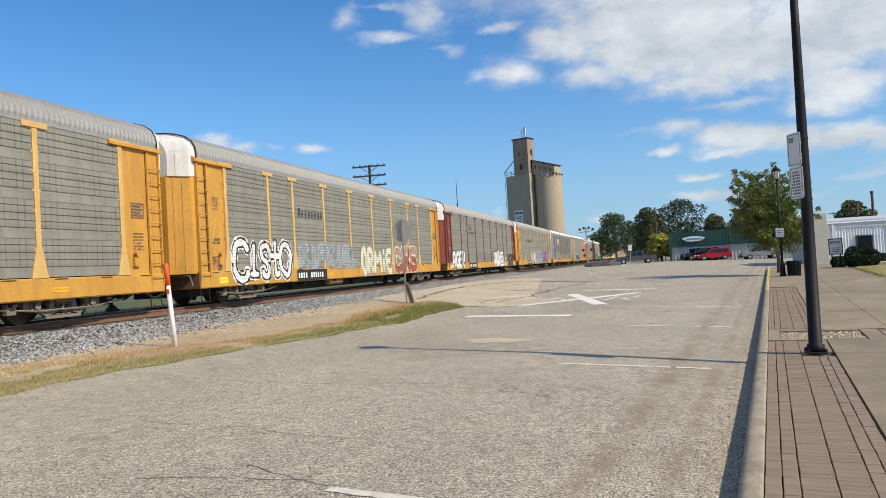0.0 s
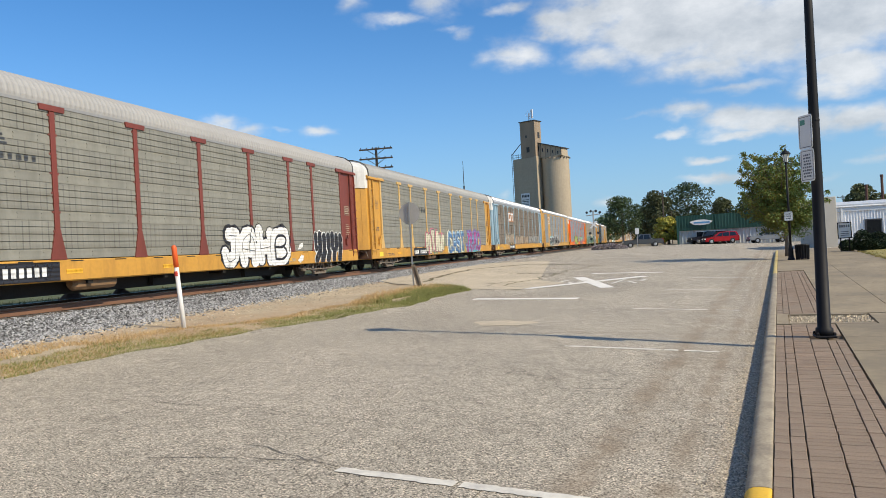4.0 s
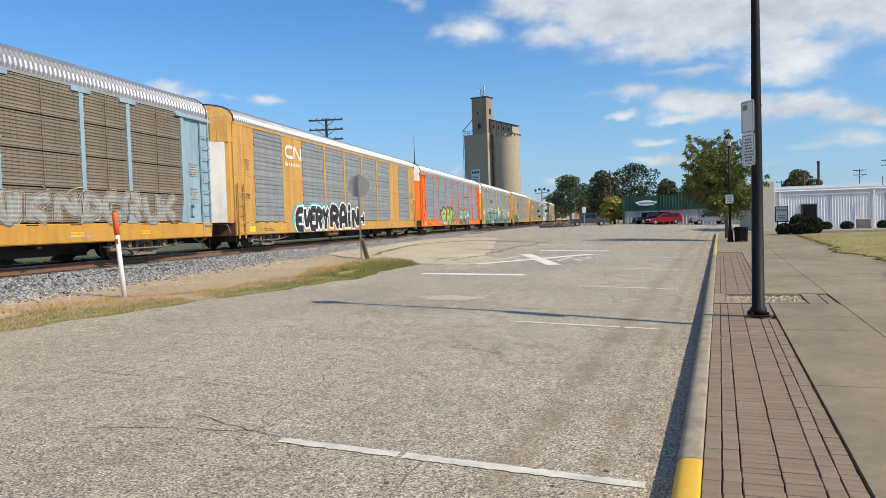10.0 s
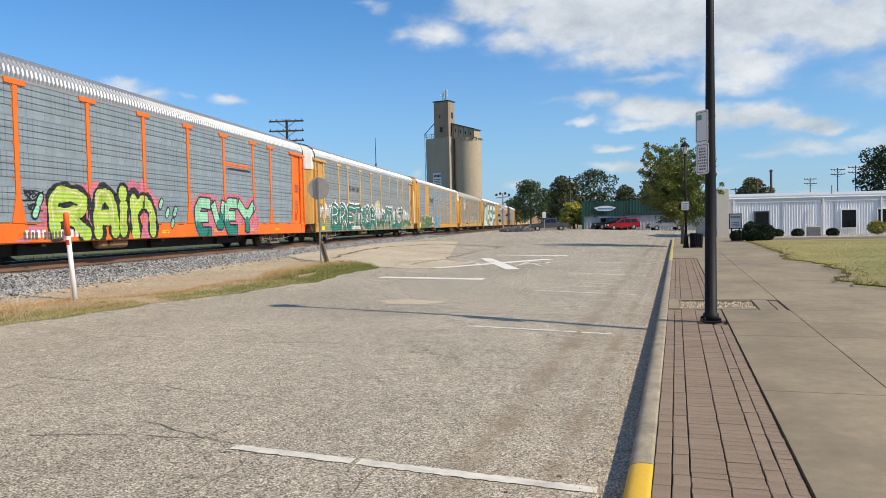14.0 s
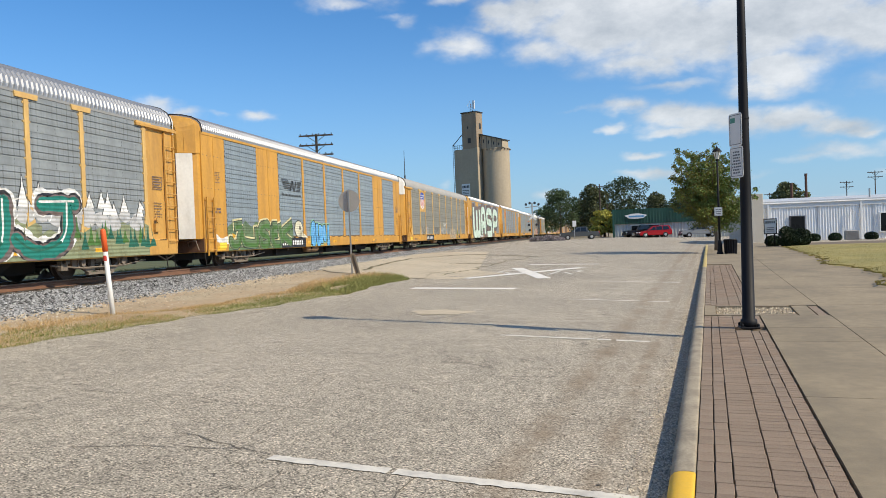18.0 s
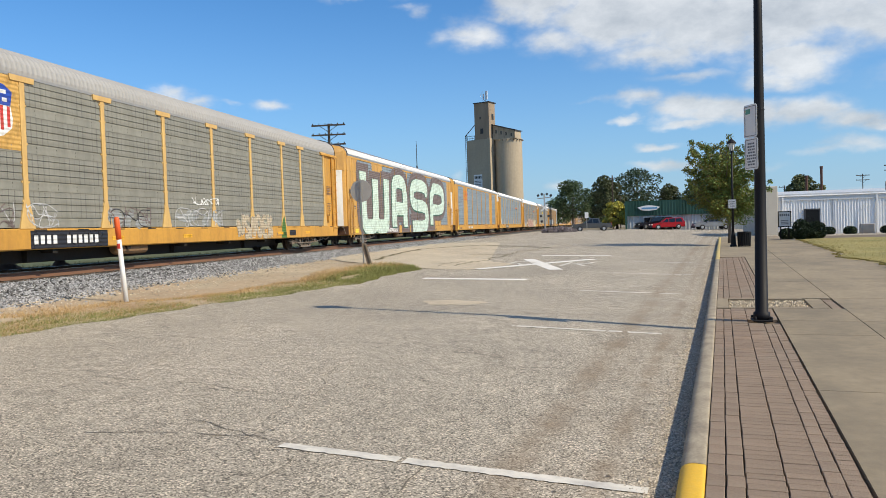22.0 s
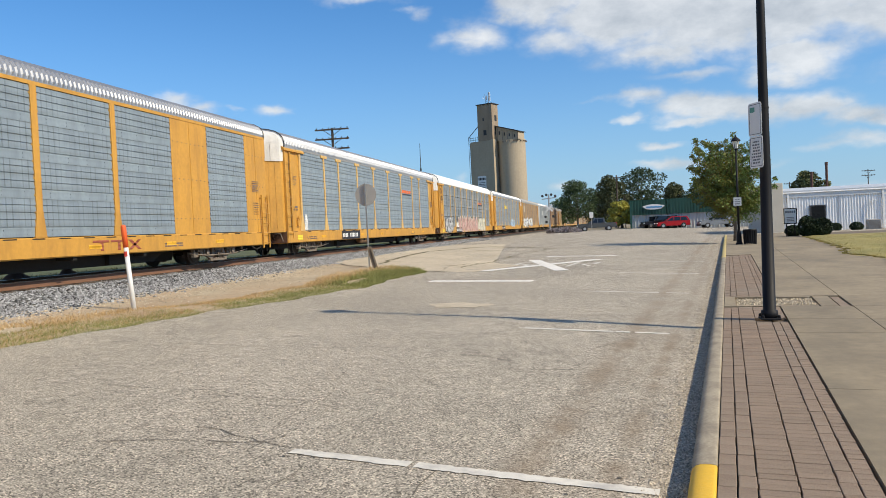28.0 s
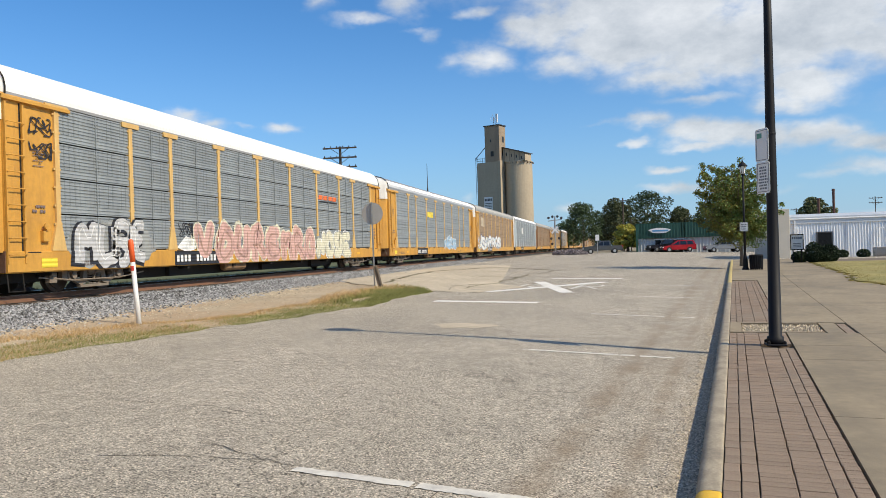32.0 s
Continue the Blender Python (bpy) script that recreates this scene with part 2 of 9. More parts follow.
# ------------------------------------------------------------ mesh helpers
class Mesh:
    """Vertices and faces gathered in lists; boxes, prisms, tubes and sheets are added to it."""

    def __init__(self):
        self.v, self.f = [], []

    def face(self, pts):
        n = len(self.v)
        self.v += [tuple(p) for p in pts]
        self.f.append(tuple(range(n, n + len(pts))))

    def box(self, x0, x1, y0, y1, z0, z1, m=None):
        n = len(self.v)
        c = [(x, y, z) for z in (z0, z1) for x, y in ((x0, y0), (x1, y0), (x1, y1), (x0, y1))]
        self.v += [tuple(m @ Vector(p)) for p in c] if m else c
        self.f += [tuple(n + i for i in q) for q in ((3, 2, 1, 0), (4, 5, 6, 7), (0, 1, 5, 4), (1, 2, 6, 5), (2, 3, 7, 6), (3, 0, 4, 7))]
        return self

    def prism(self, poly, axis, a, b, cap=True):
        """A closed outline (2D, counter-clockwise) drawn out along an axis from a to b."""
        put = {"x": lambda p, s: (s, p[0], p[1]), "y": lambda p, s: (p[0], s, p[1]), "z": lambda p, s: (p[0], p[1], s)}[axis]
        n, k = len(self.v), len(poly)
        self.v += [put(p, a) for p in poly] + [put(p, b) for p in poly]
        for i in range(k):
            j = (i + 1) % k
            self.f.append((n + i, n + j, n + k + j, n + k + i))
        if cap:
            self.f += [tuple(n + i for i in reversed(range(k))), tuple(n + k + i for i in range(k))]
        return self

    def tube(self, pts, radii, sides=8, cap=True):
        """A round bar along a line of points."""
        pts = [Vector(p) for p in pts]
        if isinstance(radii, (int, float)):
            radii = [radii] * len(pts)
        n = len(self.v)
        for i, p in enumerate(pts):
            d = (pts[min(i + 1, len(pts) - 1)] - pts[max(i - 1, 0)]).normalized()
            a = d.cross(Vector((0, 0, 1)) if abs(d.z) < 0.9 else Vector((1, 0, 0))).normalized()
            b = d.cross(a)
            for s in range(sides):
                t = 2 * math.pi * s / sides
                self.v.append(tuple(p + (a * math.cos(t) + b * math.sin(t)) * radii[i]))
        for i in range(len(pts) - 1):
            for s in range(sides):
                q = (s + 1) % sides
                self.f.append((n + i * sides + s, n + (i + 1) * sides + s, n + (i + 1) * sides + q, n + i * sides + q))
        if cap:
            self.f.append(tuple(n + s for s in range(sides)))
            self.f.append(tuple(n + (len(pts) - 1) * sides + s for s in reversed(range(sides))))
        return self

    def lathe(self, prof, sides=16, at=(0, 0, 0)):
        """A profile of (radius, height) turned about z."""
        n = len(self.v)
        for r, z in prof:
            for s in range(sides):
                t = 2 * math.pi * s / sides
                self.v.append((at[0] + r * math.cos(t), at[1] + r * math.sin(t), at[2] + z))
        for i in range(len(prof) - 1):
            for s in range(sides):
                q = (s + 1) % sides
                self.f.append((n + i * sides + s, n + i * sides + q, n + (i + 1) * sides + q, n + (i + 1) * sides + s))
        self.f.append(tuple(n + s for s in reversed(range(sides))))
        self.f.append(tuple(n + (len(prof) - 1) * sides + s for s in range(sides)))
        return self

    def grid(self, us, vs, fn):
        n, k = len(self.v), len(vs)
        self.v += [tuple(fn(u, v)) for u in us for v in vs]
        for i in range(len(us) - 1):
            for j in range(k - 1):
                self.f.append((n + i * k + j, n + (i + 1) * k + j, n + (i + 1) * k + j + 1, n + i * k + j + 1))
        return self

    def welded(self):
        """Joins points in one place, so that curved faces shade smoothly."""
        at, v = {}, []
        index = [at.setdefault((round(p[0], 4), round(p[1], 4), round(p[2], 4)), len(at)) for p in self.v]
        v = list(at)
        self.f = [tuple(index[i] for i in f) for f in self.f]
        self.v = v
        return self

    def data(self, name, material, smooth=False):
        me = bpy.data.meshes.new(name)
        me.from_pydata(self.v, [], self.f)
        me.materials.append(material)
        if smooth:
            me.polygons.foreach_set("use_smooth", [True] * len(me.polygons))
        me.update()
        return me


def part(name, mesh, material=None, parent=None, label="", smooth=False, m=None):
    """One mesh object under a thing or a part. mesh: a Mesh, or mesh data to share."""
    data = mesh.data(name, material, smooth) if isinstance(mesh, Mesh) else mesh
    ob = new(name, data)
    if parent:
        ob.parent = parent
    if m is not None:
        ob.matrix_basis = m
    if label:
        ob["label"] = label
    return ob


def thing(name, label, category, m=None, group="", kind=""):
    ob = tagged(new(name), label, category, group, kind)
    if m is not None:
        ob.matrix_basis = m
    return ob


def bevel(data, width=0.01, segments=1):
    bm = bmesh.new()
    bm.from_mesh(data)
    bmesh.ops.remove_doubles(bm, verts=bm.verts, dist=1e-5)
    bmesh.ops.bevel(bm, geom=[e for e in bm.edges if len(e.link_faces) == 2 and e.calc_face_angle(0) > 0.6], offset=width, segments=segments, affect="EDGES", clamp_overlap=True)
    bm.to_mesh(data)
    bm.free()
    return data


# ------------------------------------------------------------ the lie of the land
KA, KX0 = radians(8.3), -0.21


def uv(x, y):
    """Metres left of the kerb, metres along it."""
    dx, dy = x - KX0, y
    return -dx * math.cos(KA) + dy * math.sin(KA), dx * math.sin(KA) + dy * math.cos(KA)


def xy(u, v):
    return KX0 - u * math.cos(KA) + v * math.sin(KA), u * math.sin(KA) + v * math.cos(KA)


def road_z(u, v):
    return float(np.interp(v, [-50, 0, 15, 25, 35, 50, 80, 110, 160], [0, 0, 0.05, 0.10, 0.16, 0.21, 0.21, 0.17, 0.15])
                 + np.interp(u, [0, 3, 8, 12, 14, 40], [0, 0.11, 0.20, 0.40, 0.45, 0.45]))


def gz(x, y):
    return road_z(*uv(x, y))


def on_kerb(u, v, dz=0.0, turn=0.0):
    """A pose on the ground in the kerb's own axes: x to its right, y along it."""
    x, y = xy(u, v)
    return pose(x, y, road_z(u, v) + dz, 0, 0, -math.degrees(KA) + turn)


# ------------------------------------------------------------ ground materials
def asphalt(name, color, crack=0.42, speck=0.42, crack_scale=0.35, tracks=False):
    """Weathered paving: pale stones in the binder, wide stains and thin branching cracks."""
    ma = mat(name, color, 0.88, 0, 0.21, 0.35, 0.3, 110, dirt=0.35, dirt_color=[c * 0.72 for c in color], dirt_scale=(0.5, 0.12, 1), spec=0.25)
    nt = ma.node_tree
    N, L = nt.nodes.new, nt.links.new
    b = nt.nodes["Principled BSDF"]
    col = b.inputs["Base Color"].links[0].from_socket
    tc = N("ShaderNodeTexCoord")
    sp = N("ShaderNodeTexVoronoi")
    sp.inputs["Scale"].default_value = 95
    L(tc.outputs["Object"], sp.inputs["Vector"])
    r = N("ShaderNodeValToRGB")
    r.color_ramp.interpolation = "CONSTANT"
    for k, (at, g) in enumerate(((0.0, 1 - 1.1 * speck), (0.2, 1 - 0.35 * speck), (0.5, 1.0), (0.72, 1 + 0.5 * speck), (0.88, 1 + 1.3 * speck))):
        e = r.color_ramp.elements[k] if k < 2 else r.color_ramp.elements.new(at)
        e.position, e.color = at, (g, g, g, 1)
    sx = N("ShaderNodeSeparateXYZ")
    L(sp.outputs["Color"], sx.inputs[0])
    L(sx.outputs[0], r.inputs["Fac"])
    wob = N("ShaderNodeTexNoise")
    wob.inputs["Scale"].default_value, wob.inputs["Detail"].default_value = 1.3, 5
    L(tc.outputs["Object"], wob.inputs["Vector"])
    mixv = N("ShaderNodeVectorMath")
    mixv.operation = "MULTIPLY_ADD"
    mixv.inputs[1].default_value = (1.4, 1.4, 0)
    L(wob.outputs["Color"], mixv.inputs[0])
    L(tc.outputs["Object"], mixv.inputs[2])
    cr = N("ShaderNodeTexVoronoi")
    cr.feature = "DISTANCE_TO_EDGE"
    cr.inputs["Scale"].default_value = crack_scale
    L(mixv.outputs[0], cr.inputs["Vector"])
    gate = N("ShaderNodeTexNoise")
    gate.inputs["Scale"].default_value = 0.45
    L(tc.outputs["Object"], gate.inputs["Vector"])
    wide = N("ShaderNodeMapRange")
    wide.inputs["From Min"].default_value, wide.inputs["From Max"].default_value = 0.42, 0.62
    wide.inputs["To Min"].default_value, wide.inputs["To Max"].default_value = 0.0003, 0.0036
    L(gate.outputs["Fac"], wide.inputs["Value"])
    lt = N("ShaderNodeMath")
    lt.operation = "LESS_THAN"
    L(cr.outputs["Distance"], lt.inputs[0])
    L(wide.outputs[0], lt.inputs[1])
    dk = N("ShaderNodeMath")
    dk.operation = "MULTIPLY_ADD"
    dk.inputs[1].default_value, dk.inputs[2].default_value = -crack, 1.0
    L(lt.outputs[0], dk.inputs[0])
    mu = N("ShaderNodeMath")
    mu.operation = "MULTIPLY"
    L(r.outputs[0], mu.inputs[0])
    L(dk.outputs[0], mu.inputs[1])
    sc = N("ShaderNodeVectorMath")
    sc.operation = "SCALE"
    L(col, sc.inputs[0])
    L(mu.outputs[0], sc.inputs["Scale"])
    L(sc.outputs[0], b.inputs["Base Color"])
    if tracks:
        def m(op, a, c=None, clamp=False):
            n = N("ShaderNodeMath")
            n.operation, n.use_clamp = op, clamp
            for i, v in enumerate((a, c)):
                if isinstance(v, (int, float)):
                    n.inputs[i].default_value = v
                elif v is not None:
                    L(v, n.inputs[i])
            return n.outputs[0]
        sp2, bn = N("ShaderNodeSeparateXYZ"), N("ShaderNodeTexNoise")
        L(tc.outputs["Object"], sp2.inputs[0])
        bn.inputs["Scale"].default_value, bn.inputs["Detail"].default_value, bn.inputs["Roughness"].default_value = 0.8, 6, 0.7
        L(tc.outputs["Object"], bn.inputs["Vector"])
        across = m("SUBTRACT", m("MULTIPLY", sp2.outputs[1], math.sin(KA)), m("MULTIPLY", m("SUBTRACT", sp2.outputs[0], KX0), math.cos(KA)))
        band = None
        for at, half, k in ((0.50, 0.11, 0.9), (1.06, 0.17, 1.0), (0.78, 0.3, 0.35), (0.1, 0.22, 0.5)):
            d = m("DIVIDE", m("SUBTRACT", across, at), half)
            g = m("MULTIPLY", m("EXPONENT", m("MULTIPLY", m("MULTIPLY", d, d), -1.0)), k)
            band = g if band is None else m("MAXIMUM", band, g)
        fac = m("MULTIPLY", m("MULTIPLY", band, m("MULTIPLY", m("SUBTRACT", bn.outputs["Fac"], 0.36, True), 3.2, True)), 0.85)
        mx = N("ShaderNodeMix")
        mx.data_type = "RGBA"
        L(fac, mx.inputs["Factor"])
        L(sc.outputs[0], mx.inputs["A"])
        mx.inputs["B"].default_value = (0.24, 0.175, 0.11, 1)
        L(mx.outputs["Result"], b.inputs["Base Color"])
    return ma


M_ROAD = asphalt("weathered_asphalt", (0.435, 0.382, 0.300), speck=0.62, tracks=True)
M_APRON = asphalt("old_concrete", (0.56, 0.475, 0.345), 0.5, 0.15, 0.2)
M_CRACK = mat("crack_grime", (0.13, 0.11, 0.085), 0.95, 0, 0.3, 6.0)
M_WEED = mat("weedy_seam", (0.17, 0.14, 0.07), 0.95, 0, 0.35, 4.0, 0.6, 40, dirt=0.6, dirt_color=(0.10, 0.12, 0.03), dirt_scale=(1.5, 1.5, 1))
CRACKS = [(6.8, 5.9, 4.65, 6.0, 0.006), (4.65, 6.0, 3.3, 5.9, 0.005), (3.3, 5.9, 3.85, 7.5, 0.004), (4.4, 4.35, 3.1, 4.65, 0.006), (3.9, 4.85, 3.1, 4.65, 0.005), (3.1, 4.65, 2.5, 4.45, 0.007),
          (8.2, 8.7, 6.2, 8.45, 0.007), (6.2, 8.45, 3.9, 8.7, 0.006), (5.1, 11.7, 3.5, 14.0, 0.007), (1.68, 4.6, 1.55, 3.7, 0.005), (2.5, 4.3, 2.45, 3.4, 0.005),
          (1.63, 8.7, 0.95, 10.3, 0.005), (6.5, 11.0, 3.8, 11.8, 0.006), (3.4, 12.2, 1.2, 12.6, 0.006), (12.6, 40.6, 8.5, 39.8, 0.09), (9.3, 25.0, 8.1, 27.7, 0.025), (10.6, 31.0, 8.5, 31.9, 0.04), (12.2, 25.5, 14.2, 35.0, 0.06),
          (14.2, 35.0, 12.6, 40.6, 0.07), (11.8, 36.2, 9.2, 35.6, 0.03), (8.4, 24.2, 9.0, 40.0, 0.03), (3.0, 16.0, 0.8, 19.0, 0.006), (5.5, 20.5, 2.5, 22.5, 0.008)]
M_GRIT = mat("crumbled_asphalt", (0.34, 0.29, 0.22), 0.95, 0, 0.2, 20, island=0.45)
M_HEAP = mat("dark_brown_soil", (0.06, 0.035, 0.022), 0.95, 0, 0.3, 4.0, 0.8, 25)
MOUNDS = [(-16.4, 19.85, 0.42, 0.5), (-16.4, 17.8, 0.6, 0.5)]
M_EARTH = mat("dry_earth", (0.30, 0.245, 0.165), 0.95, 0, 0.25, 0.25, 0.8, 30, dirt=0.5, dirt_color=(0.17, 0.19, 0.07), dirt_scale=(0.12, 0.12, 0.1))
M_DUST = mat("gravel_dust", (0.46, 0.375, 0.255), 0.95, 0, 0.22, 0.6, 0.9, 60, dirt=0.5, dirt_color=(0.44, 0.24, 0.11), dirt_scale=(0.5, 0.25, 1))
M_LAWN = mat("dry_lawn", (0.36, 0.295, 0.10), 0.95, 0, 0.2, 0.5, 0.8, 50, dirt=0.85, dirt_color=(0.15, 0.185, 0.05), dirt_scale=(0.25, 0.25, 1))
M_WALKWAY = mat("sidewalk_concrete", (0.308, 0.246, 0.159), 0.9, 0, 0.20, 0.6, 0.12, 60, dirt=0.9, dirt_color=(0.185, 0.152, 0.105), dirt_scale=(0.9, 0.6, 1), island=0.06)
M_KERB = mat("kerb_concrete", (0.37, 0.31, 0.22), 0.9, 0, 0.25, 4.0, 0.2, 60, dirt=0.9, dirt_color=(0.18, 0.15, 0.115), dirt_scale=(5, 2.5, 5), island=0.05)
M_BRICK = mat("paving_brick", (0.285, 0.205, 0.142), 0.92, 0, 0.2, 3.0, 0.5, 90, dirt=0.75, dirt_color=(0.28, 0.235, 0.175), dirt_scale=(1.1, 0.8, 1), island=0.09)
M_JOINT = mat("joint_soil", (0.17, 0.13, 0.088), 0.95, 0, 0.3, 5.0)
M_WHITE_LINE = mat("road_paint", (0.86, 0.82, 0.74), 0.8, 0, 0.08, 2.0, 0.2, 90, dirt=0.35, dirt_color=(0.42, 0.4, 0.37), dirt_scale=(9, 9, 9))
M_FADED_LINE = mat("faded_road_paint", (0.74, 0.695, 0.60), 0.85, 0, 0.1, 2.0, 0.2, 90, dirt=0.65, dirt_color=(0.34, 0.32, 0.3), dirt_scale=(7, 7, 9))
M_YELLOW_KERB = mat("yellow_kerb_paint", (0.83, 0.49, 0.035), 0.65, 0, 0.07, 3.0, 0.2, 80, dirt=0.25, dirt_color=(0.5, 0.36, 0.12), dirt_scale=(6, 6, 6))
M_OLD_YELLOW = mat("worn_yellow_paint", (0.62, 0.47, 0.16), 0.8, 0, 0.1, 3.0, 0.2, 80, dirt=0.8, dirt_color=(0.4, 0.36, 0.28), dirt_scale=(4, 4, 4))
# bed darker than its stones: shade of the gaps between them put into the colour
M_BED = mat("ballast_gap_shade", (0.075, 0.07, 0.063), 0.95, 0, 0.3, 6.0, 0.8, 40)
M_BALLAST = mat("ballast_stone", (0.215, 0.215, 0.215), 0.9, 0, 0.3, 8.0, 0.3, 60, island=0.95)
M_RAIL = mat("rusty_rail", (0.20, 0.105, 0.065), 0.8, 0.0, 0.2, 4.0)
M_RAILTOP = mat("polished_rail_head", (0.55, 0.53, 0.5), 0.25, 1.0, 0.05, 4.0)
M_TIE = mat("weathered_tie", (0.10, 0.075, 0.055), 0.95, 0, 0.25, 3.0, 0.6, 30)
M_GRASS = mat("roadside_grass", (0.20, 0.205, 0.06), 0.8, 0, 0.2, 1.0, island=0.35)
M_STRAW = mat("dry_grass", (0.48, 0.325, 0.15), 0.85, 0, 0.2, 1.0, island=0.3)
M_MEADOW = mat("meadow_grass", (0.08, 0.095, 0.033), 0.9, 0, 0.25, 0.4, 0.6, 20, dirt=0.5, dirt_color=(0.26, 0.22, 0.08), dirt_scale=(0.3, 0.3, 1), island=0.3)
M_PEBBLE = mat("drain_gravel", (0.42, 0.35, 0.25), 0.9, 0, 0.2, 20, island=0.4)


# ------------------------------------------------------------ ground, road and pavement
def edge(v):
    """Where the asphalt ends on the railway's side."""
    w = 0.07 * math.sin(v * 1.7) + 0.05 * math.sin(v * 4.3 + 1)
    if v < 21.2:
        return float(np.interp(v, [-40, 5, 10, 13, 17, 21.2], [9.6, 9.4, 9.4, 9.05, 8.65, 9.1])) + w
    return min(float(np.interp(v, [21.2, 23, 24.5, 27, 30], [9.1, 10.3, 13.0, 15.0, 15.8])), 11.15 + 0.145 * v) if v < 30 else 11.15 + 0.145 * v


def path_x(k, y):
    """Across the dust path from the ballast's foot to the grass, by parts of its width."""
    return -12.9 + k * (4.1 + 0.25 * math.sin(y * 0.7) if y < 26 else max(0.6, 4.1 - (y - 26) * 0.3))


def build_ground():
    far = [-2500, -900, -300, -120, -60, -30] + [x * 2.0 for x in range(-12, 13)] + [30, 60, 120, 300, 900, 2500]
    fy = [-2500, -600, -120, -40, -20] + [y * 2.0 for y in range(-5, 66)] + [150, 200, 300, 600, 1200, 2500]
    g = Mesh().grid(far, fy, lambda x, y: (x, y, gz(x, y) - 0.06 - (0.45 if uv(x, y)[0] < -40 else 0)))
    tagged(part("ground", g, M_EARTH, smooth=True), "dry earth and thin grass beside the railway", "ground", kind="structure")
    vs = [-30, -22] + [i * 0.5 for i in range(-40, 120)] + [62, 66, 72, 80, 90, 100, 110, 119]
    r = Mesh()
    fr = [0, 0.06, 0.14, 0.22, 0.32, 0.45, 0.6, 0.75, 0.88, 1]
    r.grid(fr, vs, lambda k, v: (*xy(k * edge(v), v), road_z(k * edge(v), v)))
    r.grid([-60, -40, -20, -10, -5, 0], [58.5, 66, 72, 80, 90, 100, 110, 119], lambda u, v: (*xy(u, v), road_z(u, v)))
    tagged(part("road", r, M_ROAD, smooth=True), "cracked pale grey asphalt street with faded parking lines", "road", kind="structure")
    # the older slabs that lead up to the track
    a = Mesh()
    a.grid([0, 0.15, 0.3, 0.5, 0.7, 0.85, 1], [22.6 + i for i in range(24)],
           lambda k, v: (*xy(max(6.9 + 0.5 * math.sin(v * 0.9), edge(v) - 7.5 + 0.12 * (v - 23)) * (1 - k) + k * (edge(v) - 0.05), v),
                         road_z(max(6.9 + 0.5 * math.sin(v * 0.9), edge(v) - 7.5 + 0.12 * (v - 23)) * (1 - k) + k * (edge(v) - 0.05), v) + 0.012))
    tagged(part("road_apron", a, M_APRON, smooth=True), "buff broken concrete apron leading up to the rails", "concrete apron", kind="structure")
    # cracks: wandering dark seams between two places (u, v)
    rnd = random.Random(5)
    for k, (u0, v0, u1, v1, w) in enumerate(CRACKS):
        c, n = Mesh(), max(6, int(math.hypot(u1 - u0, v1 - v0) * 7))
        pts, off = [], 0.0
        L = math.hypot(u1 - u0, v1 - v0)
        nu, nv = -(v1 - v0) / L, (u1 - u0) / L
        for i in range(n + 1):
            off = off * 0.86 + rnd.gauss(0, 0.022 * min(2.5, 0.5 + v0 / 12))
            f = i / n
            pts.append((u0 + (u1 - u0) * f + nu * off, v0 + (v1 - v0) * f + nv * off))
        for i in range(n):
            if rnd.random() < 0.06:
                continue
            ww = [w * rnd.uniform(0.3, 1.0) * (1 + v0 / 25) for _ in (0, 1)]
            q = [(pts[i][0] - nu * ww[0], pts[i][1] - nv * ww[0]), (pts[i + 1][0] - nu * ww[1], pts[i + 1][1] - nv * ww[1]), (pts[i + 1][0] + nu * ww[1], pts[i + 1][1] + nv * ww[1]), (pts[i][0] + nu * ww[0], pts[i][1] + nv * ww[0])]
            c.face([(*xy(a, b), road_z(a, b) + (0.018 if v0 > 23 and u0 > 6.5 else 0.005)) for a, b in q])
        tagged(part("road_crack", c, M_WEED if w > 0.02 else M_CRACK), "weed-filled seam of the old slabs" if w > 0.02 else "thin dark crack in the asphalt", "crack", kind="structure")
    ch = Mesh()
    for i in range(90):
        u, v = 0.3 + 4.0 * rnd.random() ** 1.5, 3.2 + 6 * rnd.random()
        r, a = rnd.uniform(0.006, 0.02), rnd.uniform(0, 6)
        ch.face([(*xy(u + r * math.cos(a + j) * rnd.uniform(0.6, 1.3), v + r * math.sin(a + j)), road_z(u, v) + 0.005) for j in (0, 1.2, 2.5, 3.8, 5.0)])
    gr, lump = Mesh(), Mesh()
    for i in range(9000):
        v = 3.0 + 26 * rnd.random() ** 1.6
        u = 0.05 + abs(rnd.gauss(0, 0.16)) if i % 3 else 0.03 + rnd.random() * 0.22
        x, y = xy(u, v)
        z, q, a = road_z(u, v) - 0.002, rnd.uniform(0.004, 0.013) * (1.5 if rnd.random() < 0.1 else 1), rnd.uniform(0, 6.28)
        n = len(gr.v)
        gr.v += [(x + q * math.cos(a + j), y + q * math.sin(a + j), z) for j in (0, 2.1, 4.2)] + [(x, y, z + q * 1.1)]
        gr.f += [(n, n + 1, n + 3), (n + 1, n + 2, n + 3), (n + 2, n, n + 3)]
    for i in range(420):                # crumbled lumps of the asphalt's edge
        v = 3.0 + 24 * rnd.random() ** 1.5
        u, q, h, ph = rnd.uniform(0.15, 0.27), rnd.uniform(0.03, 0.07), rnd.uniform(0.003, 0.009), rnd.uniform(0, 6)
        ring = [(u + q * math.cos(t) * (1 + 0.3 * math.sin(2 * t + ph)), v + 1.6 * q * math.sin(t) * (1 + 0.3 * math.sin(3 * t + ph))) for t in [1.047 * j for j in range(6)]]
        n = len(lump.v)
